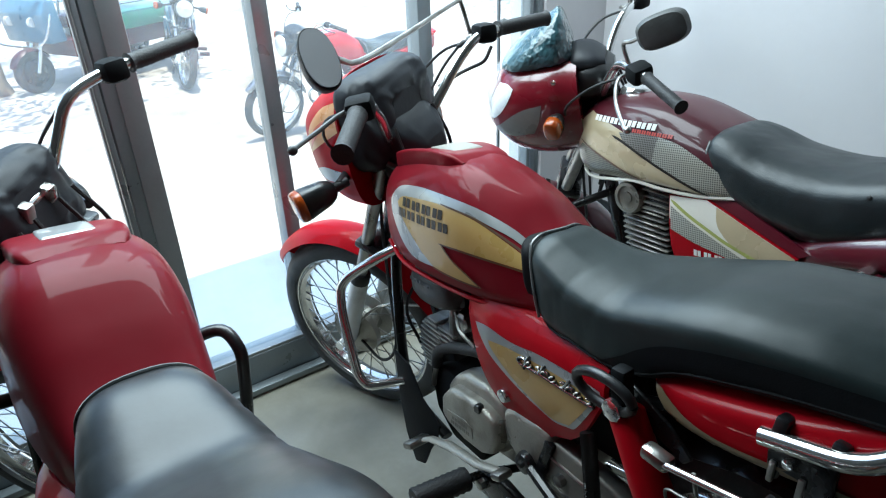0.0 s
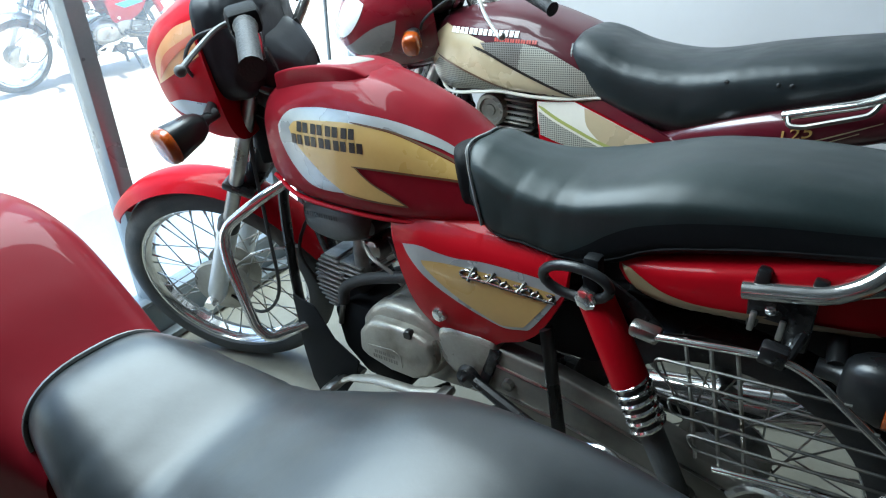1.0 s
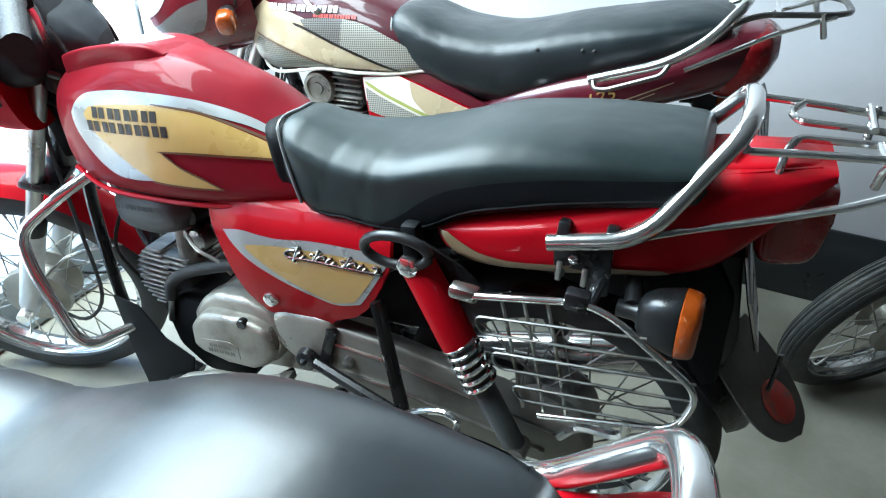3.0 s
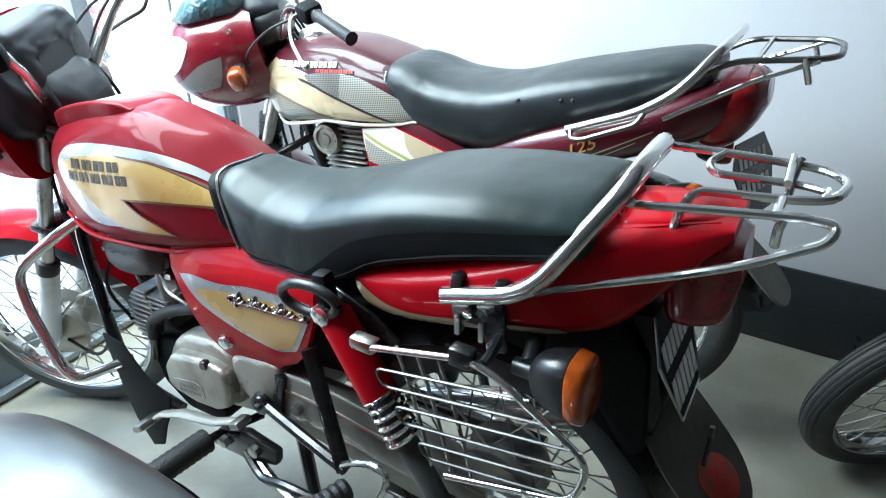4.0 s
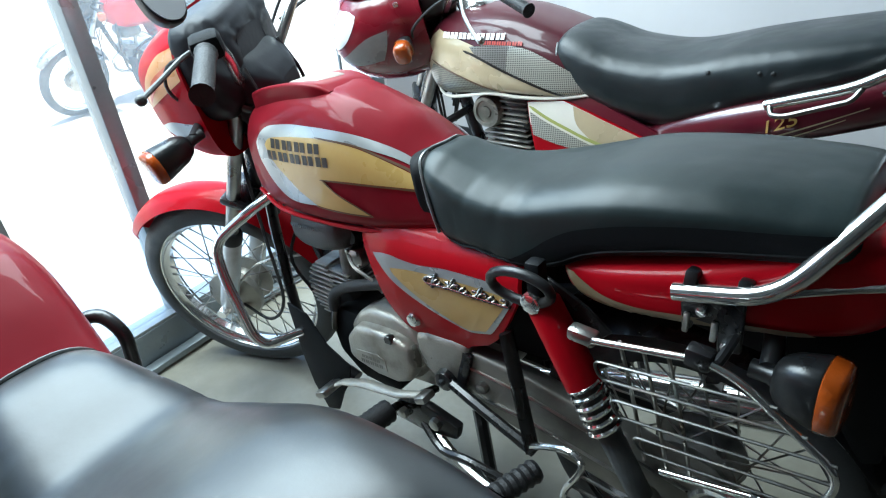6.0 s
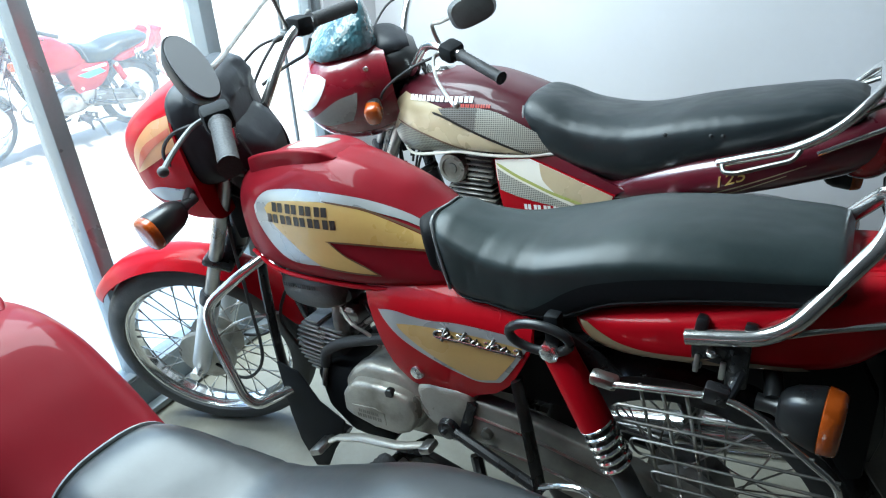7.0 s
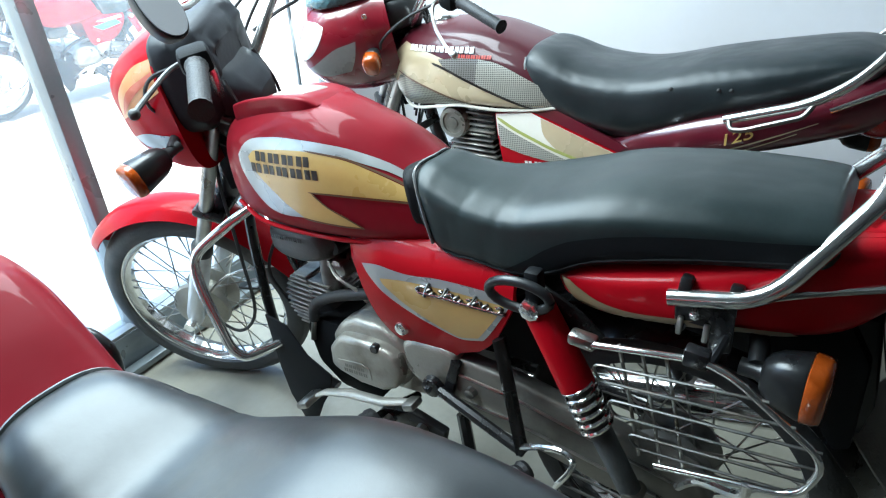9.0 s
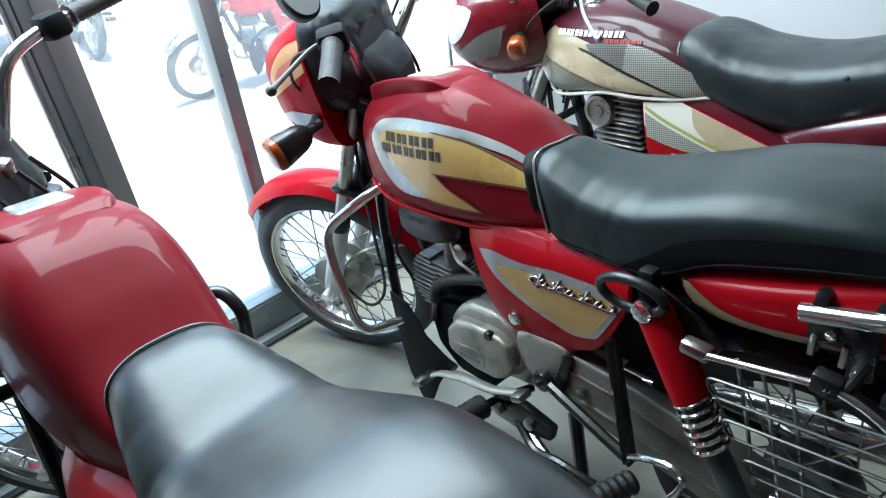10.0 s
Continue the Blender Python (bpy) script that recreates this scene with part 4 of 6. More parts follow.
    if SEAT is LONG_SEAT:
        piping = spline([(0.826, -0.1290, 0.702), (0.817, -0.1295, 0.745), (0.8005, -0.1195, 0.803), (0.788, -0.094, 0.8235), (0.783, -0.02, 0.8285), (0.784, 0.05, 0.824), (0.79, 0.100, 0.808)], 5)
    part("nose_piping", pad(tube(piping, 0.0030, 6, 1)), PIPING, seat)
    if SEAT is LONG_SEAT:
        nose = [(0.752, 0.800, 0.812, 0.820, 0.084), (0.764, 0.775, 0.805, 0.824, 0.106), (0.777, 0.735, 0.795, 0.826, 0.120), (0.785, 0.702, 0.785, 0.826, 0.124), (0.797, 0.700, 0.78, 0.822, 0.122), (0.815, 0.698, 0.77, 0.815, 0.120)]
    else:
        nose = [(0.772, nb - 0.02, nz - 0.02, nt_ - 0.040, nw * 0.9), (0.78, nb - 0.035, nz - 0.02, nt_ - 0.03, nw * 0.97), (0.79, nb - 0.035, nz - 0.01, nt_ - 0.02, nw * 0.99), (0.802, nb - 0.02, nz - 0.01, nt_ - 0.004, nw)]
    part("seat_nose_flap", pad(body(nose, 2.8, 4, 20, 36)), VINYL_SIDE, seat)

    # side panels
    py = lambda x, z: 0.146 - (1.3 * (0.61 - z) ** 2 if z < 0.61 else 9.0 * max(0.0, z - 0.638) ** 2 * (1 + 6 * max(0.0, z - 0.67))) - 0.30 * max(0.0, 0.70 - x) ** 1.2
    panel = curve_poly([(0.622, 0.684, 1), (0.640, 0.632), (0.648, 0.560), (0.664, 0.500), (0.690, 0.462), (0.708, 0.454, 1), (0.760, 0.452), (0.832, 0.457, 1), (0.846, 0.470, 1), (0.893, 0.492, 1), (0.930, 0.528), (0.965, 0.585), (0.982, 0.620, 1), (0.986, 0.672, 1), (0.90, 0.700), (0.80, 0.706, 1)], 4)
    flash = curve_poly([(0.660, 0.638, 1), (0.700, 0.645), (0.741, 0.640), (0.780, 0.638), (0.84, 0.643), (0.93, 0.640), (0.976, 0.635, 1), (0.978, 0.622, 1), (0.94, 0.565), (0.914, 0.531), (0.903, 0.525, 1), (0.865, 0.516), (0.833, 0.523), (0.776, 0.545), (0.716, 0.578), (0.675, 0.614)], 4)
    gold2 = curve_poly([(0.704, 0.617, 1), (0.745, 0.622), (0.79, 0.624), (0.88, 0.624), (0.966, 0.618, 1), (0.94, 0.580), (0.905, 0.535), (0.898, 0.530, 1), (0.866, 0.5215), (0.846, 0.5245), (0.790, 0.549), (0.744, 0.577), (0.711, 0.604)], 4)
    for s in sides:
        sp = part("side_panel", skin(panel, py, 0.0, s, 0.02, 0.012), paint, b, "glossy side panel")
        if spec.get("decals"):
            part("panel_flash", skin(flash, py, 0.0010, s, 0.02), SILVER, sp, "silver flash")
            part("panel_flash", skin(gold2, py, 0.0018, s, 0.02), GOLD, sp, "gold flash")
            bm = bmesh.new()
            shade = bmesh.new()
            strokes = []
            for i in range(9):
                cx = 0.800 + 0.0190 * i
                cz = 0.617 - 0.0009 * i
                wide = (0.0105, 0.0066, 0.0060, 0.0072, 0.0066, 0.0074, 0.0066, 0.0062, 0.0080)[i]
                ring = [(cx + wide * math.cos(a) + 0.75 * 0.0062 * math.sin(a), cz + 0.0062 * math.sin(a)) for a in [0.2 + 1.7 * (i % 3) + 0.35 * q for q in range(13 + i % 3)]]
                strokes.append(ring)
                if i in (0, 2, 5):
                    strokes.append([(cx + 0.003, cz - (0.014 if i == 0 else 0.006)), (cx + 0.012, cz + 0.005), (cx + 0.018, cz + 0.015)])
            strokes.append([(0.792, 0.609), (0.84, 0.610), (0.90, 0.606), (0.965, 0.604)])
            for st in strokes:
                sweep(bm, [(x_, s * (py(x_, z_) + 0.0050), z_) for x_, z_ in st], 0.0015, 6)
                # black copy of each stroke, shifted down as the badge's painted shadow
                sweep(shade, [(x_ + 0.0015, s * (py(x_, z_) + 0.0030), z_ - 0.0018) for x_, z_ in st], 0.0032, 5)
            part("model_badge", bm, CHROME, sp, "chrome scroll badge")
            part("badge_shadow", shade, DECALBLACK, sp)
        if spec.get("cyan"):
            part("panel_flash", skin([(0.70, 0.62), (0.90, 0.64), (0.95, 0.60), (0.78, 0.575)], py, 0.0016, s, 0.02), CYAN, sp, "cyan flash")
            part("panel_flash", skin([(0.74, 0.655), (0.96, 0.665), (0.965, 0.645), (0.80, 0.640)], py, 0.0016, s, 0.02), WHITE, sp, "white flash")
        part("panel_lock", lathe([(0.006, s * 0.020), (0.013, s * 0.018), (0.016, s * 0.010), (0.016, 0)], 16, (0.722, s * (py(0.722, 0.500) - 0.010), 0.500)), CHROME, sp)

    # tail
    td = spec.get("tail_drop", 0.0)
    tail_shape = [(x_ - (0.8 * td if x_ > 1.4 else 0), a_, b_ - td * 0.5 * (x_ > 1.3), c_ - td * (x_ > 1.3), w_) for x_, a_, b_, c_, w_ in (NARROW_TAIL if spec.get("carrier") else TAIL)]
    tq = 5.5 if spec.get("carrier") else 2.8
    tail = part("tail_cowl", body(tail_shape, 5.0, tq, 56, 72), paint, b, "glossy tail cowl")
    cy = lambda x, z: half_width(tail_shape, x, z, 5.0, tq)
    if spec.get("carrier"):
        part("tail_hatch", body([(1.425, 0.75, 0.772, 0.784, 0.046), (1.44, 0.76, 0.780, 0.792, 0.056), (1.53, 0.77, 0.786, 0.7985, 0.044), (1.55, 0.77, 0.786, 0.796, 0.034)], 6, 6, 16, 32), paint, tail)
        for k in range(2):
            part("tail_crease", sweep(bmesh.new(), spline([(1.415, -0.072 + 0.030 * k, 0.782), (1.48, -0.062 + 0.028 * k, 0.7905), (1.548, -0.044 + 0.024 * k, 0.7955)], 4), 0.0020, 6), paint, tail)
    stripe = curve_poly([(1.062, 0.688, 1), (1.075, 0.674), (1.092, 0.660), (1.118, 0.650), (1.17, 0.645), (1.24, 0.646), (1.31, 0.651), (1.39, 0.660, 1), (1.38, 0.668, 1), (1.296, 0.670), (1.243, 0.668), (1.183, 0.664), (1.148, 0.666), (1.124, 0.671), (1.100, 0.681), (1.080, 0.690, 1)], 4)
    for s in sides:
        if spec.get("decals"):
            part("tail_stripe", skin(stripe, cy, 0.0042, s, 0.008), BEIGE_DULL, tail, "dull gold stripe")
    lamp = [(1.482, 0.675, 0.72, 0.775, 0.094), (1.495, 0.655, 0.72, 0.79, 0.098), (1.545, 0.660, 0.73, 0.800, 0.094), (1.565, 0.675, 0.74, 0.795, 0.084)]
    if spec.get("carrier"):
        lamp = [(1.488, 0.668, 0.70, 0.745, 0.050), (1.498, 0.655, 0.70, 0.758, 0.060), (1.545, 0.658, 0.71, 0.770, 0.060), (1.562, 0.672, 0.72, 0.770, 0.055), (1.574, 0.715, 0.738, 0.765, 0.044)]
    part("rear_lamp", body(lamp, 6, 6, 18, 40), REDLENS, tail, "red tail lamp")

    # frame, engine
    frame_pts = [[(0.26, 0, 0.80), (0.40, 0, 0.70), (0.70, 0, 0.68), (0.95, 0, 0.66), (1.30, 0.0, 0.70)], [(0.24, 0, 0.74), (0.31, 0, 0.50), (0.40, 0, 0.33)]]
    for p in frame_pts:
        part("frame_tube", tube(p, 0.019, 10, 4), BLACK, b)
    for s in sides:
        part("frame_tube", tube([(0.95, s * 0.03, 0.66), (0.82, s * 0.07, 0.48), (0.78, s * 0.08, 0.32)], 0.015, 8, 4), BLACK, b)
        part("subframe_tube", tube([(0.80, s * 0.08, 0.45), (1.0, s * 0.11, 0.62), (1.28, s * 0.110, 0.665), (1.37, s * 0.095, 0.675)], 0.012, 8, 4), BLACK, b)
        part("swinging_arm", tube([(0.80, s * 0.075, 0.315), (1.0, s * 0.085, 0.29), (1.25, s * 0.085, 0.262)], 0.017, 8), BLACK, b)
    engine = part("engine", prism([(0.48, 0.34), (0.50, 0.42), (0.56, 0.46), (0.70, 0.455), (0.82, 0.44), (0.86, 0.36), (0.80, 0.29), (0.62, 0.28), (0.52, 0.29)], -0.085, 0.12, 0.018, 3), ALU, b, "cast alloy engine with a finned cylinder")
    part("cover_base", prism([(0.492, 0.352), (0.500, 0.415), (0.530, 0.450), (0.565, 0.470), (0.640, 0.470), (0.690, 0.445), (0.712, 0.42), (0.705, 0.36), (0.680, 0.325), (0.60, 0.308), (0.52, 0.325)], -0.116, -0.06, 0.016, 3), ALU, engine)
    cover = prism([(0.505, 0.352), (0.510, 0.400), (0.545, 0.437), (0.600, 0.441), (0.655, 0.439), (0.695, 0.424), (0.702, 0.380), (0.684, 0.340), (0.645, 0.322), (0.585, 0.323), (0.528, 0.338)], -0.143, -0.10, 0.017, 3)
    cv = part("left_cover", cover, ALU, engine)
    part("name_panel", prism([(0.535, 0.349), (0.535, 0.378), (0.600, 0.384), (0.622, 0.376), (0.622, 0.345), (0.585, 0.340)], -0.1442, -0.1425, 0.0006, 1), ALU, cv)
    blocks(cv, "cast_lettering", word(0.553, 0.364, 0.606, 0.372, 5) + word(0.548, 0.351, 0.612, 0.360, 5), lambda x, z: 0.144, CASE, -1, 0.0012)
    part("cover_bolt", prism([(0.636, 0.424), (0.634, 0.436), (0.641, 0.444), (0.652, 0.443), (0.656, 0.434), (0.652, 0.424)], -0.145, -0.13, 0.002, 1), BLACK, engine, "dark inspection opening")
    part("sprocket_cover", prism([(0.702, 0.385), (0.700, 0.455), (0.735, 0.468), (0.80, 0.470), (0.836, 0.462), (0.832, 0.43), (0.80, 0.365), (0.775, 0.345), (0.745, 0.352)], -0.124, -0.07, 0.020, 3), ALU, engine)
    part("pivot_boss", lathe([(0.010, -0.012), (0.020, -0.010), (0.024, 0.0), (0.024, 0.02)], 20, (0.772, -0.128, 0.372)), BLACK, engine)
    part("right_cover", lathe([(0.06, 0.03), (0.092, 0.028), (0.10, 0.012), (0.10, -0.02)], 32, (0.63, 0.12, 0.36)), ALU, engine)
    for i in range(10):
        u = i / 9
        left, right = 0.352 - 0.066 * u * (1 - u) + 0.010 * u, 0.432 - 0.037 * u
        part("cylinder_fin", box(((left + right) / 2, 0, 0.496 - 0.106 * u), (right - left, 0.170 - 0.016 * abs(2 * u - 1), 0.0052), 0.0015, (0, 6, 0), 1), FIN, engine)
    for i in range(4):
        part("head_fin", box((0.440 + 0.003 * i, 0, 0.468 + 0.0125 * i), (0.062, 0.150, 0.0062), 0.0018, (0, 6, 0), 1), FIN, engine)
        if i < 2:
            part("head_fin", box((0.386 + 0.008 * i, 0, 0.506 + 0.0115 * i), (0.052 - 0.014 * i, 0.150, 0.0062), 0.0018, (0, 6, 0), 1), FIN, engine)
    part("cylinder_barrel", box((0.400, 0, 0.445), (0.095, 0.120, 0.105), 0.008, (0, -20, 0)), BLACK, engine)
    part("intake_pipe", tube([(0.462, -0.030, 0.478), (0.466, -0.055, 0.500), (0.474, -0.058, 0.560), (0.478, -0.050, 0.590)], 0.0155, 14, 3), FIN, engine)
    carb = part("carburettor", lathe([(0.010, -0.034), (0.021, -0.032), (0.025, -0.022), (0.025, 0.03), (0.018, 0.034)], 20, (0.527, -0.050, 0.563)), STEEL, engine, "small alloy carburettor with a black cap")
    part("carburettor_cap", lathe([(0.010, -0.030), (0.019, -0.028), (0.022, -0.010), (0.022, 0.03)], 18, (0.518, -0.048, 0.612)), PLASTIC, carb)
    part("float_bowl", box((0.500, -0.058, 0.572), (0.026, 0.030, 0.040), 0.007, (0, 12, 0)), FIN, carb)
    for x_, z_ in ((0.512, 0.580), (0.538, 0.548), (0.541, 0.578)):
        part("carburettor_screw", lathe([(0.002, -0.005), (0.0045, -0.004), (0.005, 0.002)], 8, (x_, -0.083, z_)), STEEL, carb)
    part("carburettor_clip", box((0.562, -0.062, 0.549), (0.034, 0.010, 0.010), 0.003, (0, -32, 0)), ALU, carb)
    part("intake_box", body([(0.352, 0.60, 0.618, 0.640, 0.075), (0.365, 0.575, 0.615, 0.658, 0.10), (0.44, 0.562, 0.615, 0.664, 0.112), (0.51, 0.580, 0.618, 0.662, 0.105), (0.53, 0.605, 0.625, 0.645, 0.08)], 4, 3, 20, 28), GREYPLASTIC, b, "grey plastic box under the tank")
    blocks(b, "box_lettering", word(0.385, 0.632, 0.475, 0.641, 7), lambda x, z: 0.112, PLASTIC, -1, 0.0015)
    part("hose", tube([(0.436, -0.098, 0.427), (0.452, -0.100, 0.468), (0.504, -0.100, 0.500), (0.570, -0.098, 0.521), (0.640, -0.090, 0.535)], 0.0125, 10, 5), GRIP, engine, "thick black rubber hose")
    part("hose_end", tube([(0.437, -0.098, 0.430), (0.425, -0.100, 0.392), (0.418, -0.100, 0.368)], 0.0065, 8, 3), STEEL, engine)
    part("hose", tube([(0.50, -0.075, 0.575), (0.543, -0.100, 0.558), (0.585, -0.100, 0.538), (0.612, -0.098, 0.512)], 0.0042, 7, 4), STEEL, engine)
    part("hose", tube([(0.548, -0.05, 0.585), (0.585, -0.07, 0.556), (0.625, -0.08, 0.515)], 0.0055, 7, 4), GRIP, engine)
    part("spark_lead", tube([(0.345, -0.08, 0.44), (0.33, -0.10, 0.54), (0.38, -0.06, 0.66)], 0.004, 6, 5), GRIP, engine)
    part("exhaust_pipe", tube([(0.34, 0.03, 0.43), (0.28, 0.06, 0.36), (0.36, 0.11, 0.24), (0.70, 0.13, 0.20), (0.95, 0.15, 0.23)], 0.017, 12, 5), CHROME, b)
    part("silencer", tube([(0.90, 0.15, 0.225), (0.96, 0.155, 0.232), (1.36, 0.16, 0.30), (1.40, 0.16, 0.307)], [0.018, 0.038, 0.042, 0.03], 20), CHROME, b)
    part("battery_box", box((0.885, 0.01, 0.555), (0.25, 0.17, 0.22), 0.015), VINYL_SIDE, b)
    part("engine_cradle", prism([(0.395, 0.40), (0.45, 0.43), (0.52, 0.42), (0.53, 0.30), (0.60, 0.27), (0.58, 0.235), (0.47, 0.245), (0.41, 0.30)], -0.095, 0.095, 0.012, 2), VINYL_SIDE, b)

    # chain case with its ridge lines
    cc = part("chain_case", prism([(0.715, 0.40), (0.745, 0.425), (0.83, 0.448), (0.95, 0.432), (1.14, 0.385), (1.27, 0.345), (1.30, 0.29), (1.27, 0.235), (1.12, 0.245), (0.84, 0.315), (0.74, 0.335)], -0.115, -0.075, 0.010, 3), CASE, b, "grey metal chain case")
    part("case_ridge", tube([(0.80, -0.116, 0.415), (0.95, -0.117, 0.395), (1.25, -0.117, 0.315)], 0.003, 6), STEEL, cc)
    part("case_ridge", tube([(0.80, -0.116, 0.350), (0.95, -0.117, 0.335), (1.22, -0.117, 0.272)], 0.003, 6), STEEL, cc)
    part("case_bolt", lathe([(0.006, -0.014), (0.011, -0.012), (0.012, 0)], 8, (0.855, -0.115, 0.378)), STEEL, cc)
    part("case_clip", box((0.815, -0.118, 0.40), (0.022, 0.012, 0.10), 0.003, (0, 20, 0)), BLACK, cc)

    # rear wheel, mudguard, dampers
    rx = (1.205, 0, 0.31 if spec.get("rear_down") else 0.262)
    wheel(b, rx, None, 0.292, 0.042, 0.232, 0.078, -1, plate=FIN)
    part("rear_mudguard", mudguard(rx, 0.335, 0.075, 40, -78, 0.45), BLACK, b)
    for s in sides:
        shock(b, s * 0.158, (1.032, 0.648), (1.185, 0.305), paint)
        part("shock_bracket", prism([(1.005, 0.655), (1.03, 0.675), (1.10, 0.635), (1.135, 0.60), (1.12, 0.585), (1.06, 0.615)], s * 0.135, s * 0.141, 0.002, 1), BLACK, b)
        indicator(b, (1.350, s * 0.155, 0.616), (1.436, s * 0.162, 0.611), None, 0.0345, 0.30, 1.35)
        part("indicator_stalk", tube([(1.33, s * 0.07, 0.665), (1.345, s * 0.12, 0.64), (1.35, s * 0.155, 0.625)], 0.013, 10, 3), PLASTIC, b)
    part("inner_fender", prism([(1.06, 0.60), (1.06, 0.655), (1.30, 0.660), (1.44, 0.670), (1.475, 0.60), (1.47, 0.45), (1.445, 0.44), (1.405, 0.515), (1.32, 0.578), (1.20, 0.602)], -0.072, 0.072, 0.006), VINYL_SIDE, b, "black inner mudguard")
    plate = part("number_plate", prism([(-0.085, 0.03), (-0.06, 0.085), (0.06, 0.085), (0.085, 0.03), (0.05, -0.075), (-0.05, -0.075)], -0.002, 0.002, 0.001, 1), VINYL_SIDE, b, "black hexagonal number plate with white bars")
    pm = pose(1.498, 0.0, 0.581, -13, 0, 90)
    plate.matrix_local = pm
    for zz, n, w, tall in ((0.028, 7, 0.066, 0.018), (-0.034, 6, 0.058, 0.023)):
        for k in range(n):
            u, v = -w + 2 * w * k / n, -w + 2 * w * (k + 0.74) / n
            part("plate_bar", prism([(u, zz - tall), (v, zz - tall), (v, zz + tall), (u, zz + tall)], -0.0034, -0.0022, 0), GREYINK, plate, "grey-white bar" if k == 0 else "")
    part("plate_rim", tube([(-0.085, -0.002, 0.03), (-0.06, -0.002, 0.085), (0.06, -0.002, 0.085), (0.085, -0.002, 0.03), (0.05, -0.002, -0.075), (-0.05, -0.002, -0.075), (-0.085, -0.002, 0.03)], 0.0022, 5), STEEL, plate)
    part("plate_bracket", prism([(1.40, 0.66), (1.478, 0.66), (1.490, 0.52), (1.478, 0.465), (1.45, 0.44), (1.41, 0.45)], -0.050, 0.050, 0.006), PLASTIC, b)
    flap = part("mud_flap", prism(curve_poly([(-0.085, 0.12, 1), (0.085, 0.12, 1), (0.095, -0.02), (0.068, -0.095), (0.02, -0.122, 1), (-0.05, -0.100), (-0.09, -0.03)], 4), -0.002, 0.002, 0.0015, 1), TAILFLAP, b, "grimy rubber mud flap with a red disc")
    flap.matrix_local = pose(1.534, -0.018, 0.425, -45, 0, 64) @ Matrix.Diagonal((0.74, 1, 0.80, 1))
    part("reflector", lathe([(0.041, -0.004), (0.044, -0.002), (0.044, 0.002)], 32, (0.012, -0.002, -0.046)), DISC_WORN, flap, "worn red disc")

    part("flap_rod", tube([(1.544, -0.034, 0.428), (1.550, -0.032, 0.470), (1.552, -0.031, 0.495)], 0.0035, 8), BLACK, b)

    # grab rail and carrier
    if spec.get("rail", True):
        dx = spec.get("rail_back", 0.0)
        rp = [(1.232, -0.152, 0.702), (1.352 + dx, -0.152, 0.722), (1.455 + dx, -0.085, 0.848), (1.462 + dx, -0.04, 0.862), (1.462 + dx, 0.04, 0.862), (1.455 + dx, 0.085, 0.848), (1.352 + dx, 0.152, 0.722), (1.232, 0.152, 0.702)]
        gr = part("grab_rail", sweep(bmesh.new(), rounded(rp, 0.045, 6), 0.0122, 14), CHROME, b, "thick chrome grab rail")
        for s in sides:
            bracket = part("rail_bracket", prism([(1.238, 0.698), (1.318, 0.708), (1.314, 0.628), (1.285, 0.622), (1.284, 0.662), (1.256, 0.664), (1.252, 0.648), (1.240, 0.648)], s * 0.142, s * 0.150, 0.002, 1), BLACK, gr)
            for x_, z_ in ((1.247, 0.660), (1.282, 0.655)):
                part("bracket_edge", box((x_, s * 0.152, z_), (0.008, 0.006, 0.030), 0.002, (0, 6, 0)), STEEL, bracket, "bright worn edge")
            for x_, z_ in ((1.268, 0.684), (1.298, 0.640)):
                part("bracket_bolt", lathe([(0.003, s * 0.010), (0.007, s * 0.009), (0.008, 0)], 8, (x_, s * 0.150, z_)), CHROME, bracket)
            for x in (1.252, 1.315):
                part("rail_mount", box((x, s * 0.142, 0.721), (0.017, 0.024, 0.026), 0.004, (s * 12, 8, 0)), BLACK, gr)
    if spec.get("carrier"):
        runs = []
        for y in (-0.082, 0.090):
            s = math.copysign(1, y)
            z = 0.829 + 0.06 * y
            start = [(1.452, y, z), (1.53, y, z + 0.002), (1.635, y * 0.94, z), (1.663, y * 1.02, z - 0.003), (1.655, y * 1.16, z - 0.018)]
            if y < 0:
                runs.append((rounded(start + [(1.58, -0.100, 0.773), (1.505, -0.100, 0.748), (1.41, -0.116, 0.728), (1.36, -0.137, 0.722), (1.32, -0.152, 0.712)], 0.02, 5), 0.0052))
                runs.append(([(1.448, y + 0.006, z - 0.012), (1.456, y - 0.006, z + 0.006)], 0.008))
            runs.append(([(1.606, y, z), (1.606, y * 0.3, 0.822)], 0.005))
            runs.append(([(1.614, y * 0.95, z), (1.608, y * 0.75, z - 0.020), (1.605, y * 0.66, z - 0.045)], [0.0050, 0.0055, 0.0055]))
        runs.append((rounded([(1.528, 0.090, 0.836), (1.510, 0.078, 0.826), (1.520, 0.048, 0.822), (1.62, 0.040, 0.817), (1.652, 0.020, 0.817), (1.645, -0.004, 0.817)], 0.016, 5), 0.0050))
        runs.append((rounded([(1.454, 0.092, 0.842), (1.55, 0.090, 0.833), (1.64, 0.082, 0.823), (1.670, 0.045, 0.820), (1.655, -0.006, 0.818), (1.62, -0.014, 0.818), (1.515, -0.020, 0.824), (1.504, -0.045, 0.810), (1.499, -0.062, 0.788)], 0.022, 5), 0.0054))
        top = part("carrier", sweep(bmesh.new(), *runs.pop(), 9), CHROME, b, "chrome luggage carrier")
        for pts_, r_ in runs:
            part("carrier_tube", sweep(bmesh.new(), pts_, r_, 9), CHROME, top)

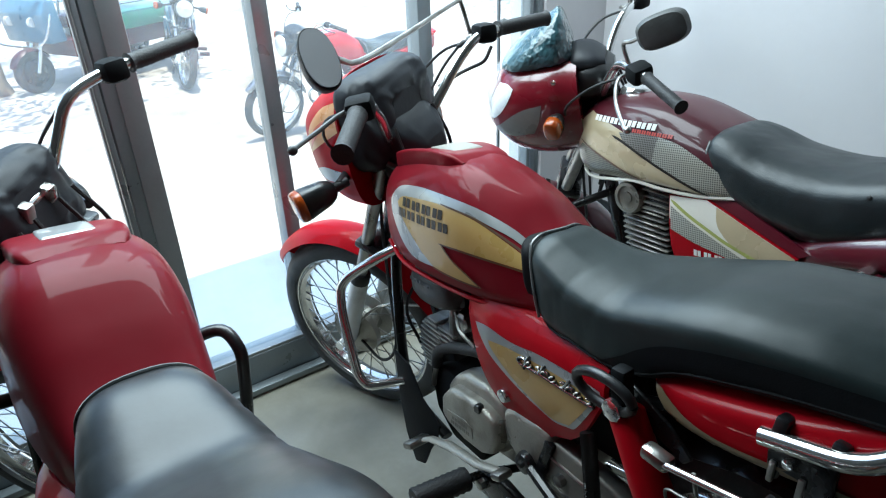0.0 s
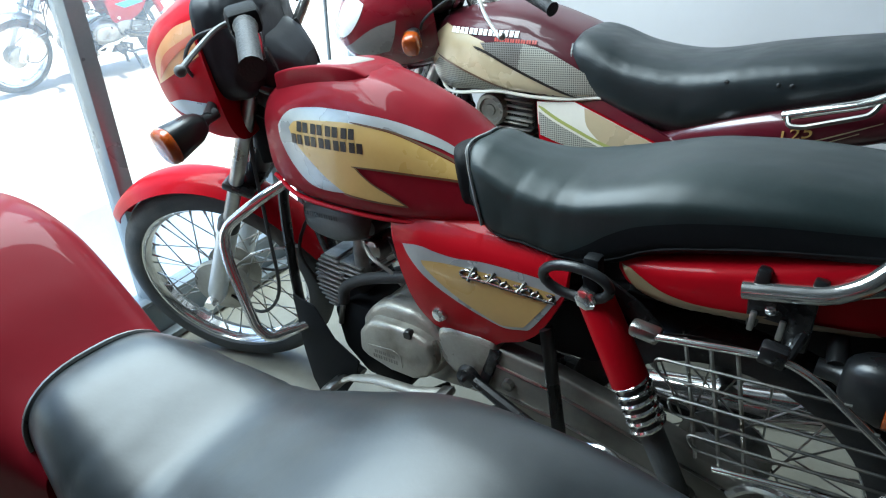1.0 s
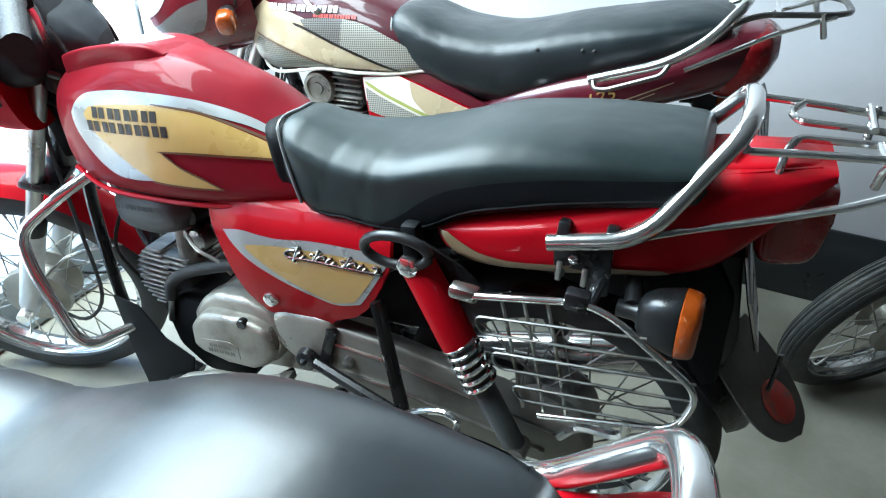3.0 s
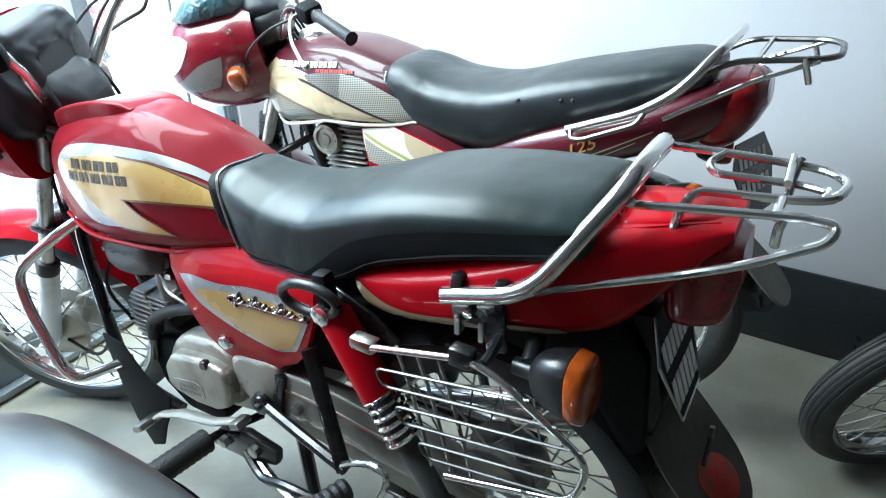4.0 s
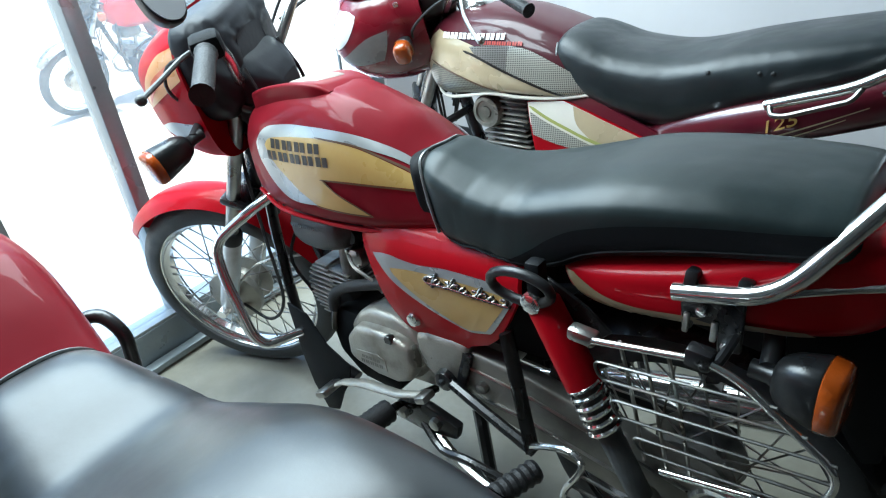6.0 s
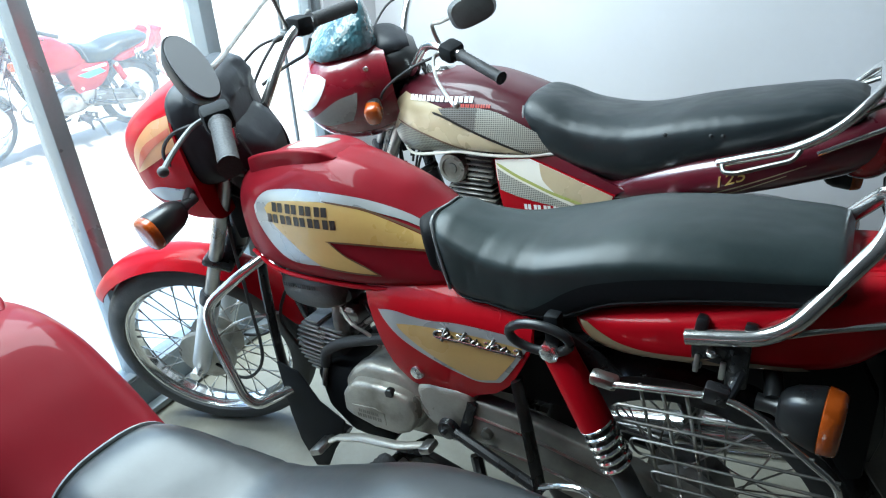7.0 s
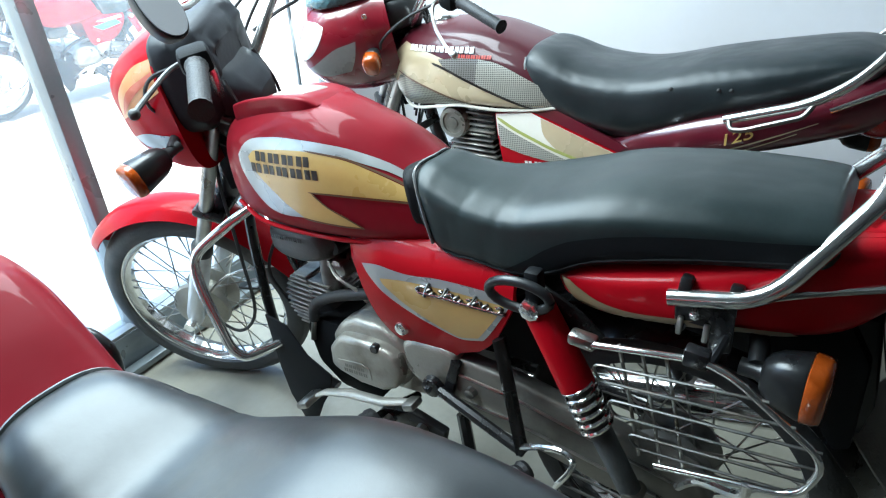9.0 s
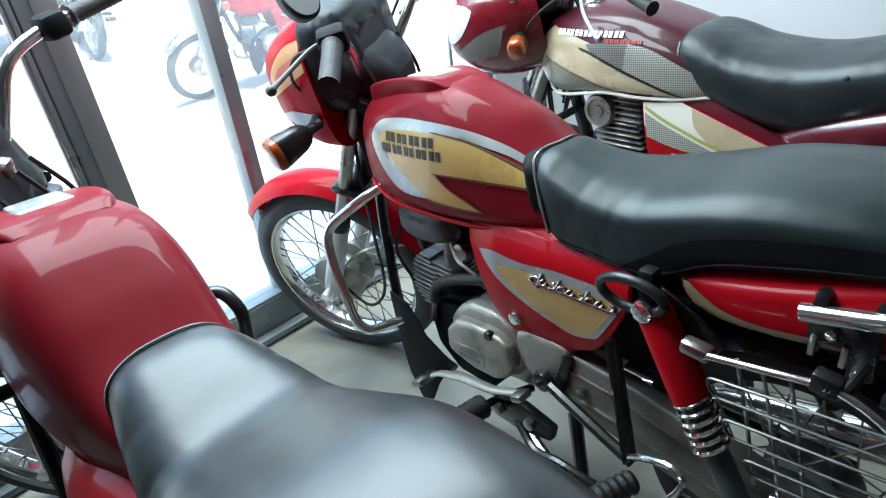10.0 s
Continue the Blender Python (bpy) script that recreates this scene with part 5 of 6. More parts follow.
    # leg guard, foot rests, stand
    if spec.get("leg_guard", True):
        for s in sides:
            if spec.get("high_guard"):
                part("leg_guard", tube([(0.34, s * 0.06, 0.66), (0.42, s * 0.225, 0.705), (0.462, s * 0.238, 0.665), (0.435, s * 0.24, 0.56), (0.40, s * 0.235, 0.42), (0.45, s * 0.10, 0.40)], 0.0125, 12, 0, 0.04), BLACK, b, "black leg guard tube")
                continue
            part("leg_guard", tube([(0.40, s * 0.05, 0.735), (0.315, s * 0.17, 0.672), (0.255, s * 0.228, 0.618), (0.262, s * 0.236, 0.545), (0.305, s * 0.238, 0.400), (0.325, s * 0.225, 0.372), (0.365, s * 0.12, 0.368)], 0.0115, 12, 0, 0.045), CHROME, b, "chrome leg guard tube")
    part("guard_bar", tube([(0.335, -0.105, 0.75), (0.318, -0.112, 0.60), (0.318, -0.118, 0.38), (0.36, -0.115, 0.30), (0.47, -0.11, 0.255)], 0.016, 10, 5, flat=0.6), BLACK, b)
    part("splash_pad", prism([(0.333, 0.445), (0.395, 0.43), (0.44, 0.36), (0.505, 0.322), (0.485, 0.27), (0.452, 0.225), (0.418, 0.165), (0.375, 0.15), (0.345, 0.22), (0.335, 0.30)], -0.150, -0.144, 0.003), VINYL_SIDE, b, "black rubber splash pad")
    for s in sides:
        ribs, rr = [], []
        for i in range(19):
            ribs.append(Vector((0.642 - 0.014 * i / 18, s * (0.180 + 0.122 * i / 18), 0.281 + 0.003 * i / 18)))
            rr.append(0.0245 + (0.0022 if i % 2 else 0))
        fr = part("foot_rest", sweep(bmesh.new(), ribs, rr, 10), GRIP, b, "ribbed black rubber foot rest")
        part("rest_bar", tube([(0.67, s * 0.06, 0.262), (0.645, s * 0.16, 0.277), (0.628, s * 0.305, 0.283)], 0.009, 8, 4), BLACK, fr)
        ribs = [Vector((0.994 - 0.040 * i / 16, s * (0.172 + 0.115 * i / 16), 0.288)) for i in range(17)]
        pr = part("pillion_rest", sweep(bmesh.new(), ribs, [0.0195 + (0.003 if i % 2 else 0) for i in range(17)], 10), GRIP, b, "ribbed black rubber pillion rest")
        part("rest_arm", tube([(0.790, s * 0.132, 0.370), (0.88, s * 0.146, 0.345), (0.985, s * 0.160, 0.315)], 0.011, 8, 3), BLACK, pr)
        part("rest_strut", tube([(0.946, s * 0.142, 0.545), (0.980, s * 0.158, 0.312)], 0.014, 8, flat=0.45), BLACK, pr)
        part("stand_leg", tube([(0.79, s * 0.07, 0.26), (0.84, s * 0.12, 0.09), (0.885, s * 0.155, -0.072 - drop), (0.91, s * 0.165, -0.082 - drop)], 0.014, 8, 3), BLACK, b)
    part("side_stand", tube([(0.70, -0.13, 0.235), (0.80, -0.165, 0.205), (0.93, -0.19, 0.19)], 0.011, 8, 3), STEEL, b)
    gl = part("gear_lever", tube([(0.742, -0.155, 0.342), (0.66, -0.163, 0.318), (0.57, -0.170, 0.316), (0.50, -0.173, 0.296), (0.462, -0.175, 0.272)], [0.009, 0.012, 0.013, 0.010, 0.009], 10, flat=0.6), ALU, b, "cast alloy heel-and-toe gear lever")
    part("rest_bracket", prism([(0.60, 0.235), (0.64, 0.285), (0.72, 0.30), (0.80, 0.275), (0.79, 0.24), (0.70, 0.225)], -0.150, -0.128, 0.006), BLACK, b, "black steel foot rest bracket")
    for x_, z_ in ((0.655, 0.262), (0.745, 0.268)):
        part("bracket_bolt", lathe([(0.008, -0.014), (0.013, -0.012), (0.014, 0)], 8, (x_, -0.150, z_)), STEEL, b)
    part("brake_pedal_link", tube([(0.70, -0.145, 0.245), (0.76, -0.165, 0.215), (0.82, -0.168, 0.222), (0.90, -0.16, 0.205)], 0.009, 8, 3), BLACK, b)
    part("toe_pad", box((0.458, -0.186, 0.271), (0.040, 0.060, 0.018), 0.008, (0, -25, 0)), STEEL, gl)
    part("heel_pad", box((0.742, -0.166, 0.346), (0.030, 0.036, 0.016), 0.005, (0, -20, 0)), STEEL, gl)

    # wire basket guarding the rear wheel
    if spec.get("basket"):
        y = -0.212
        fr = part("wheel_guard", sweep(bmesh.new(), rounded([(1.115, y, 0.634), (1.295, y, 0.655), (1.335, y, 0.638), (1.447, y, 0.543), (1.422, y, 0.474), (1.235, y, 0.446)], 0.03, 5), 0.0050, 10), CHROME, b, "chrome wire guard beside the rear wheel")
        ks = [(0.604, 1.143), (0.576, 1.150), (0.546, 1.165), (0.519, 1.172), (0.492, 1.195), (0.468, 1.205)]
        for (z0, x0), (z1, x1) in zip(ks[::2], ks[1::2]):
            r0 = 1.335 + (0.638 - z0) * 1.17
            r1 = 1.335 + (0.638 - z1) * 1.17 if z1 > 0.543 else 1.447 - (0.543 - z1) * 0.36
            part("guard_wire", sweep(bmesh.new(), rounded([(min(r0, 1.44), y, z0 + 0.012), (x0, y, z0), (x1 + 0.002, y, z1), (r1, y, z1 + 0.010)], 0.014, 5), 0.0024, 7), WIRE, fr)
        for x in (1.180, 1.212, 1.245):
            part("guard_upright", tube([(x, y + 0.008, 0.642), (x + 0.012, y + 0.012, 0.56), (x + 0.03, y + 0.006, 0.45)], 0.003, 6, 3), STEEL, fr)
        part("guard_clip", box((1.285, -0.207, 0.655), (0.032, 0.022, 0.026), 0.004, (0, 8, 0)), BLACK, fr)
        part("guard_clip", box((1.128, -0.205, 0.637), (0.042, 0.024, 0.020), 0.006, (0, 8, 0)), STEEL, fr)
        part("guard_stay", tube([(1.29, -0.205, 0.645), (1.295, -0.175, 0.625), (1.31, -0.14, 0.66)], 0.007, 8, 3), BLACK, fr)
        part("guard_stay", tube([(1.36, -0.212, 0.470), (1.352, -0.20, 0.43), (1.29, -0.17, 0.40), (1.25, -0.13, 0.33)], 0.008, 8, 4), CHROME, fr)
        foot = part("side_step", sweep(bmesh.new(), spline([(0.975, -0.160, 0.322), (1.015, -0.165, 0.346), (1.06, -0.168, 0.360), (1.085, -0.171, 0.350), (1.080, -0.174, 0.322), (1.052, -0.178, 0.275), (1.052, -0.181, 0.245), (1.075, -0.183, 0.228)], 5), 0.0062, 9), CHROME, b, "chrome wire step beside the wheel")
        for x_, z_ in ((1.082, 0.325), (1.064, 0.292), (1.054, 0.258), (1.075, 0.228)):
            part("step_wire", sweep(bmesh.new(), rounded([(x_, -0.176, z_), (1.30, -0.180, z_ - 0.030), (1.34, -0.172, z_ - 0.015)], 0.02, 4), 0.0028, 7), WIRE, foot)
        hook = [(1.015 + 0.052 * math.cos(2 * math.pi * i / 20), -0.182 - 0.006 * math.sin(2 * math.pi * i / 20), 0.672 + 0.028 * math.sin(2 * math.pi * i / 20)) for i in range(21)]
        part("helmet_loop", sweep(bmesh.new(), hook, 0.0080, 10, caps=False), PLASTIC, b, "black rubber loop")
        part("loop_strap", box((1.035, -0.165, 0.675), (0.026, 0.026, 0.075), 0.006), VINYL_SIDE, b)

    # headlamp fairing or lamp
    style = spec.get("nose", "fairing")
    fd = spec.get("low_fairing", 0.0)
    if style == "fairing":
        fa = part("headlamp_fairing", body([(x_, a_, b_ - fd * 0.5, c_ - fd, w_) for x_, a_, b_, c_, w_ in FAIRING], 3.2, 4.2, 24, 44), paint, b, "small painted headlamp fairing", xf=S)
        fy = lambda x, z: half_width(FAIRING, x, z, 3.2, 4.2)
        for s in sides if spec.get("decals") else ():
            part("fairing_flash", skin(curve_poly([(0.045, 0.925, 1), (0.07, 0.985), (0.13, 1.035), (0.185, 1.052, 1), (0.185, 0.99, 1), (0.12, 0.96)], 4), fy, 0.001, s, 0.016), PEACH, fa, "pale orange flash", xf=S)
            part("fairing_flash", skin(curve_poly([(0.055, 0.935, 1), (0.10, 0.992), (0.182, 1.030, 1), (0.182, 1.018, 1), (0.12, 0.985)], 4), fy, 0.0018, s, 0.016), ORANGE_STRIPE, fa, "orange line", xf=S)
            part("fairing_flash", skin(curve_poly([(0.05, 0.885, 1), (0.10, 0.90), (0.16, 0.895, 1), (0.15, 0.872), (0.09, 0.865)], 4), fy, 0.0018, s, 0.016), SILVER, fa, xf=S)
        part("headlamp", body([(0.0, 0.925, 0.95, 0.975, 0.045), (0.012, 0.905, 0.948, 0.992, 0.075), (0.03, 0.895, 0.948, 1.0, 0.085)], 3, 3, 10, 28), CLEARLENS, fa, xf=S)
        wrap = [(0.186, 0.868, 0.96, 1.090, 0.143), (0.196, 0.866, 0.96, 1.094, 0.146), (0.222, 0.866, 0.96, 1.092, 0.142), (0.243, 0.874, 0.965, 1.086, 0.134), (0.258, 0.884, 0.97, 1.075, 0.120), (0.268, 0.90, 0.98, 1.055, 0.098), (0.274, 0.93, 0.98, 1.03, 0.055)]
        wk = spec.get("wrap", 1.0)
        bag = body([(x_, a_, (a_ + c_ * wk + a_ * (1 - wk)) / 2, a_ + (c_ - a_) * wk, w_ * wk) for x_, a_, z_, c_, w_ in wrap], 5.0, 4.0, 40, 60)
        for v in bag.verts:
            g = noise.noise(Vector((v.co.x * 26, v.co.y * 22, v.co.z * 15))) + 0.5 * noise.noise(v.co * 60)
            v.co += Vector((0.009, 0.004 * (1 if v.co.y > 0 else -1), 0.003)) * g * min(1.0, max(0.0, (v.co.x - 0.19) / 0.03))
        wrap_ob = part("cluster_wrap", bag, BAG, b, "instruments wrapped in black polythene", xf=S)
        if spec.get("decals"):
            fold = body([(0.225, 0.835, 0.90, 0.985, 0.085), (0.25, 0.825, 0.90, 0.995, 0.096), (0.285, 0.832, 0.905, 0.975, 0.088), (0.312, 0.85, 0.905, 0.945, 0.062), (0.328, 0.875, 0.90, 0.92, 0.03)], 4.0, 4.0, 28, 48)
            for v in fold.verts:
                g = noise.noise(v.co * 18) + 0.4 * noise.noise(v.co * 50)
                v.co += 0.005 * g * Vector((0.6, 0.5 if v.co.y > 0 else -0.5, 0.8))
            part("wrap_fold", fold, BAG, wrap_ob, xf=S)
    else:
        part("headlamp_shell", tube([(0.20, 0, 0.86), (0.16, 0, 0.862), (0.07, 0, 0.87), (0.03, 0, 0.873)], [0.05, 0.08, 0.095, 0.098], 26), spec.get("shell", PLASTIC), b, xf=S)
        part("headlamp", tube([(0.032, 0, 0.873), (0.015, 0, 0.874), (0.0, 0, 0.875)], [0.092, 0.088, 0.06], 26), CLEARLENS, b, xf=S)
        part("instrument_panel", body([(0.10, 0.93, 0.955, 0.985, 0.06), (0.12, 0.925, 0.96, 1.0, 0.11), (0.20, 0.935, 0.975, 1.02, 0.118), (0.25, 0.95, 0.98, 1.01, 0.09)], 4, 4, 14, 28), PLASTIC, b, "black twin-dial instrument cluster", xf=S)
    for s in sides:
        indicator(b, (0.172, s * 0.19, 0.878), Vector((1, s, 1)) * Vector(spec.get("front_lamp", (0.125, 0.285, 0.868))), S, 0.031, 0.18)
        part("indicator_stalk", tube([(0.16, s * 0.10, 0.895), (0.175, s * 0.185, 0.88)], 0.012, 10), PLASTIC, b, xf=S)
    if spec.get("folded_mirror"):
        mirror(b, [(0.335, 0.222, 1.085), (0.322, 0.228, 1.155), (0.325, 0.20, 1.165), (0.352, -0.05, 1.16), (0.385, -0.25, 1.165), (0.40, -0.32, 1.19)], (0.432, -0.395, 1.210), (0.74, -0.25, 0.60), 0.057, 0.031, S, 76)
    return b


GOLD_FLASH_LABEL = "red motorcycle with gold flashes, chrome carrier and wire wheel guard"
commuter("motorcycle", BIKE, GOLD_FLASH_LABEL, RED, dict(decals=True, lever=GREYPLASTIC, cap=ALU, tank_paint=RED_DUSTY, cap_up=-0.006, cap_side=-0.016, carrier=True, basket=True, folded_mirror=True, steer=25, group="motorcycles parked in the shop", guard0=50))
NARROW_SEAT = [(0.785, 0.74, 0.788, 0.815, 0.057), (0.8, 0.722, 0.788, 0.837, 0.073), (0.84, 0.704, 0.776, 0.842, 0.087), (0.9, 0.69, 0.753, 0.827, 0.102), (0.98, 0.68, 0.74, 0.806, 0.116), (1.05, 0.69, 0.756, 0.818, 0.124), (1.15, 0.712, 0.779, 0.84, 0.131), (1.26, 0.73, 0.781, 0.839, 0.124), (1.35, 0.745, 0.774, 0.819, 0.114), (1.395, 0.75, 0.772, 0.803, 0.103), (1.418, 0.758, 0.769, 0.782, 0.087)]
NARROW_TANK = [(0.262, 0.765, 0.8, 0.833, 0.04), (0.285, 0.73, 0.79, 0.869, 0.076), (0.33, 0.695, 0.78, 0.902, 0.109), (0.4, 0.674, 0.775, 0.931, 0.125), (0.52, 0.667, 0.772, 0.957, 0.131), (0.62, 0.668, 0.765, 0.937, 0.126), (0.7, 0.672, 0.752, 0.881, 0.115), (0.77, 0.68, 0.742, 0.819, 0.102), (0.83, 0.686, 0.735, 0.778, 0.09)]
SIDE = BIKE @ Matrix.Translation((0.5707, -0.7545, 0.2659)) @ pose(0, 0, 0, -1.85, -1.91, 3.08) @ Matrix.Translation((-0.6, 0, -0.3))
commuter("motorcycle", SIDE, "plain red motorcycle with a pale filler cap and chrome grab rail", RED, dict(steer=46, vinyl=VINYL_NEW, tail_drop=0.085, cap_up=0.017, tank_paint=RED_DUSTY, wrap=0.88, low_fairing=0.06, front_lamp=(0.07, 0.26, 0.875), high_guard=True, bar_up=0.033, tank=NARROW_TANK, seat=NARROW_SEAT, tank_width=0.88, tank_round=3.5, group="motorcycles parked in the shop", axle_up=0.026, stand_drop=0.03, rail_back=0.03))


# ---- the maroon motorcycle by the wall ----
CTANK = [(0.205, 0.785, 0.82, 0.862, 0.04), (0.232, 0.745, 0.81, 0.892, 0.09), (0.30, 0.714, 0.80, 0.922, 0.130), (0.40, 0.716, 0.80, 0.933, 0.146), (0.52, 0.722, 0.79, 0.925, 0.150), (0.62, 0.715, 0.78, 0.894, 0.145), (0.70, 0.715, 0.77, 0.862, 0.135), (0.77, 0.722, 0.765, 0.825, 0.118)]
CSEAT = [(0.655, 0.81, 0.835, 0.856, 0.105), (0.672, 0.765, 0.818, 0.874, 0.128), (0.72, 0.712, 0.797, 0.868, 0.138), (0.80, 0.670, 0.77, 0.838, 0.142), (0.90, 0.642, 0.76, 0.820, 0.145), (0.97, 0.648, 0.762, 0.821, 0.145), (1.10, 0.696, 0.785, 0.842, 0.143), (1.25, 0.739, 0.81, 0.858, 0.138), (1.36, 0.778, 0.828, 0.866, 0.125), (1.405, 0.80, 0.83, 0.858, 0.112), (1.42, 0.815, 0.832, 0.848, 0.095)]
CTAIL = [(0.86, 0.59, 0.62, 0.65, 0.11), (0.95, 0.597, 0.65, 0.70, 0.135), (1.07, 0.616, 0.68, 0.74, 0.146), (1.20, 0.634, 0.705, 0.77, 0.147), (1.33, 0.666, 0.74, 0.80, 0.137), (1.42, 0.694, 0.765, 0.832, 0.118), (1.48, 0.735, 0.78, 0.83, 0.088)]
CNOSE = [(-0.072, 0.895, 0.93, 0.965, 0.072), (-0.058, 0.865, 0.94, 1.005, 0.096), (-0.02, 0.815, 0.945, 1.05, 0.116), (0.04, 0.785, 0.95, 1.075, 0.132), (0.12, 0.775, 0.96, 1.075, 0.142), (0.19, 0.79, 0.96, 1.06, 0.14)]


def cruiser(name, m, label):
    b = placed(tagged(new(name), label, "motorcycle", "motorcycles parked in the shop"), m)
    S = steer(43)
    sides = (-1, 1)
    front_end(b, S, MAROON, dict(lever=STEEL, lever_dip=0.045, grip_r=0.0132))
    tank = part("fuel_tank", body(CTANK, 2.6, 5.0, 56, 64), MAROON_DUSTY, b, "glossy maroon fuel tank")
    ty = lambda x, z: half_width(CTANK, x, z, 2.6, 5.0)
    band = curve_poly([(0.232, 0.80, 1), (0.262, 0.862), (0.30, 0.892, 1), (0.37, 0.874), (0.46, 0.846), (0.60, 0.790), (0.762, 0.733, 1), (0.755, 0.727, 1), (0.62, 0.722), (0.52, 0.730), (0.44, 0.738), (0.36, 0.728), (0.302, 0.722, 1), (0.255, 0.750)], 4)
    dots = curve_poly([(0.545, 0.853, 1), (0.605, 0.839), (0.689, 0.798), (0.738, 0.768, 1), (0.748, 0.731, 1), (0.690, 0.7265, 1), (0.599, 0.764), (0.535, 0.791, 1)], 4)
    shade = curve_poly([(0.425, 0.852, 1), (0.490, 0.8555), (0.547, 0.853, 1), (0.537, 0.791, 1), (0.519, 0.798), (0.445, 0.828, 1)], 4)
    dark = curve_poly([(0.248, 0.782, 1), (0.279, 0.806, 1), (0.327, 0.792), (0.423, 0.760), (0.500, 0.736, 1), (0.409, 0.731), (0.315, 0.722, 1), (0.280, 0.728), (0.254, 0.752)], 4)
    line = ribbon([(0.405, 0.842), (0.445, 0.829), (0.519, 0.796), (0.599, 0.762), (0.692, 0.7235)], 0.0065)
    thin = ribbon([(0.272, 0.815), (0.327, 0.795), (0.423, 0.762), (0.505, 0.735)], 0.005)
    for s in sides:
        part("tank_flash", skin(band, ty, 0.0026, s, 0.012), BEIGE, tank, "champagne flash")
        part("tank_flash", skin(dots, ty, 0.0036, s, 0.012), HATCH, tank, "dotted silver flash")
        part("tank_flash", skin(dark, ty, 0.0036, s, 0.012), HATCH_DARK, tank, "dotted dark flash")
        part("tank_flash", skin(shade, ty, 0.0036, s, 0.012), HATCH_MID, tank, "dotted grey flash")
        part("tank_flash", skin(line, ty, 0.0044, s, 0.012), DECALBLACK, tank, "black line")
        part("tank_flash", skin(thin, ty, 0.0044, s, 0.012), DARKGOLD, tank, "dark brown line")
        blocks(tank, "tank_lettering", word(0.328, 0.873, 0.532, 0.887, 7, 0.16, -0.034), ty, WHITE, s, 0.0050, "white lettering bars")
        blocks(tank, "tank_lettering", word(0.468, 0.857, 0.582, 0.8655, 8, 0.2, -0.05), ty, DISC, s, 0.0050, "red lettering bars")
        part("tank_edge", tube([(0.245, s * 0.085, 0.772), (0.30, s * 0.124, 0.718), (0.40, s * 0.136, 0.722), (0.47, s * 0.140, 0.730), (0.56, s * 0.138, 0.722), (0.66, s * 0.132, 0.721), (0.745, s * 0.122, 0.729)], 0.0045, 7, 4), CREAM, tank, "cream edging")
    part("filler_cap", tube([(0.36, 0, 0.925), (0.362, 0, 0.938), (0.363, 0, 0.945)], [0.045, 0.043, 0.036], 24), CHROME, tank, "chrome filler cap")
    seat = part("seat", body(CSEAT, 2.6, 3.0, 56, 44), VINYL_GREEN, b, "long grained black vinyl seat")
    for s in sides:
        edge = [(x, s * (half_width(CSEAT, x, z, 2.6, 3.0) + 0.0012), z) for x, z in ((0.665, 0.850), (0.668, 0.83), (0.674, 0.805), (0.688, 0.775), (0.708, 0.742), (0.74, 0.716))]
        part("seat_piping", tube(edge, 0.0034, 6, 4), PIPING, seat, "worn pale piping")
    for k, x in enumerate((1.13, 1.155, 1.03)):
        part("seat_stud", lathe([(0.002, -0.003), (0.005, -0.001), (0.005, 0.002)], 8, (x, -half_width(CSEAT, x, 0.79, 2.6, 3.0), 0.79)), GRIP, seat)
    py = lambda x, z: 0.122 + 0.016 * max(0, 1 - ((z - 0.63) / 0.12) ** 2)
    base = curve_poly([(0.575, 0.710, 1), (0.68, 0.7165, 1), (0.75, 0.689, 1), (0.905, 0.628, 1), (0.895, 0.60, 1), (0.80, 0.52), (0.70, 0.47, 1), (0.62, 0.50), (0.588, 0.58, 1)], 4)
    cream = curve_poly([(0.577, 0.709, 1), (0.679, 0.7155, 1), (0.75, 0.6885, 1), (0.903, 0.628, 1), (0.893, 0.602, 1), (0.82, 0.585), (0.75, 0.595), (0.66, 0.625), (0.583, 0.652, 1)], 4)
    champagne = curve_poly([(0.706, 0.7045, 1), (0.75, 0.688, 1), (0.9025, 0.628, 1), (0.8925, 0.603, 1), (0.82, 0.592), (0.752, 0.622, 1), (0.715, 0.66)], 4)
    lime = ribbon([(0.582, 0.699), (0.633, 0.671), (0.690, 0.646), (0.745, 0.623), (0.83, 0.596)], 0.0085)
    dots2 = curve_poly([(0.583, 0.686, 1), (0.633, 0.660), (0.745, 0.612), (0.800, 0.590, 1), (0.78, 0.582, 1), (0.66, 0.604), (0.588, 0.626, 1)], 4)
    strip = [(0.676, 0.7185), (0.755, 0.722), (0.80, 0.700), (0.93, 0.643), (0.905, 0.630), (0.75, 0.691)]
    for s in sides:
        sp = part("side_panel", skin(base, py, 0.0, s, 0.02, 0.012), RED, b, "red and cream side panel")
        part("panel_flash", skin(cream, py, 0.0010, s, 0.02), CREAM, sp, "cream flash")
        part("panel_flash", skin(champagne, py, 0.0013, s, 0.02), BEIGE, sp, "champagne flash")
        part("frame_cover", skin(strip, lambda x, z: py(x, z) - 0.006, 0.0, s, 0.02, 0.008), MAROON, b)
        part("panel_flash", skin(lime, py, 0.0016, s, 0.02), LIME, sp, "lime stripe")
        part("panel_flash", skin(dots2, py, 0.0020, s, 0.02), HATCH, sp, "dotted silver flash")
        blocks(sp, "panel_lettering", word(0.655, 0.572, 0.76, 0.588, 4, 0.3), py, WHITE, s, 0.002, "white lettering bars")
    tail = part("tail_cowl", body(CTAIL, 2.6, 2.8, 44, 40), MAROON, b, "glossy maroon tail cowl")
    cy = lambda x, z: half_width(CTAIL, x, z, 2.6, 2.8)
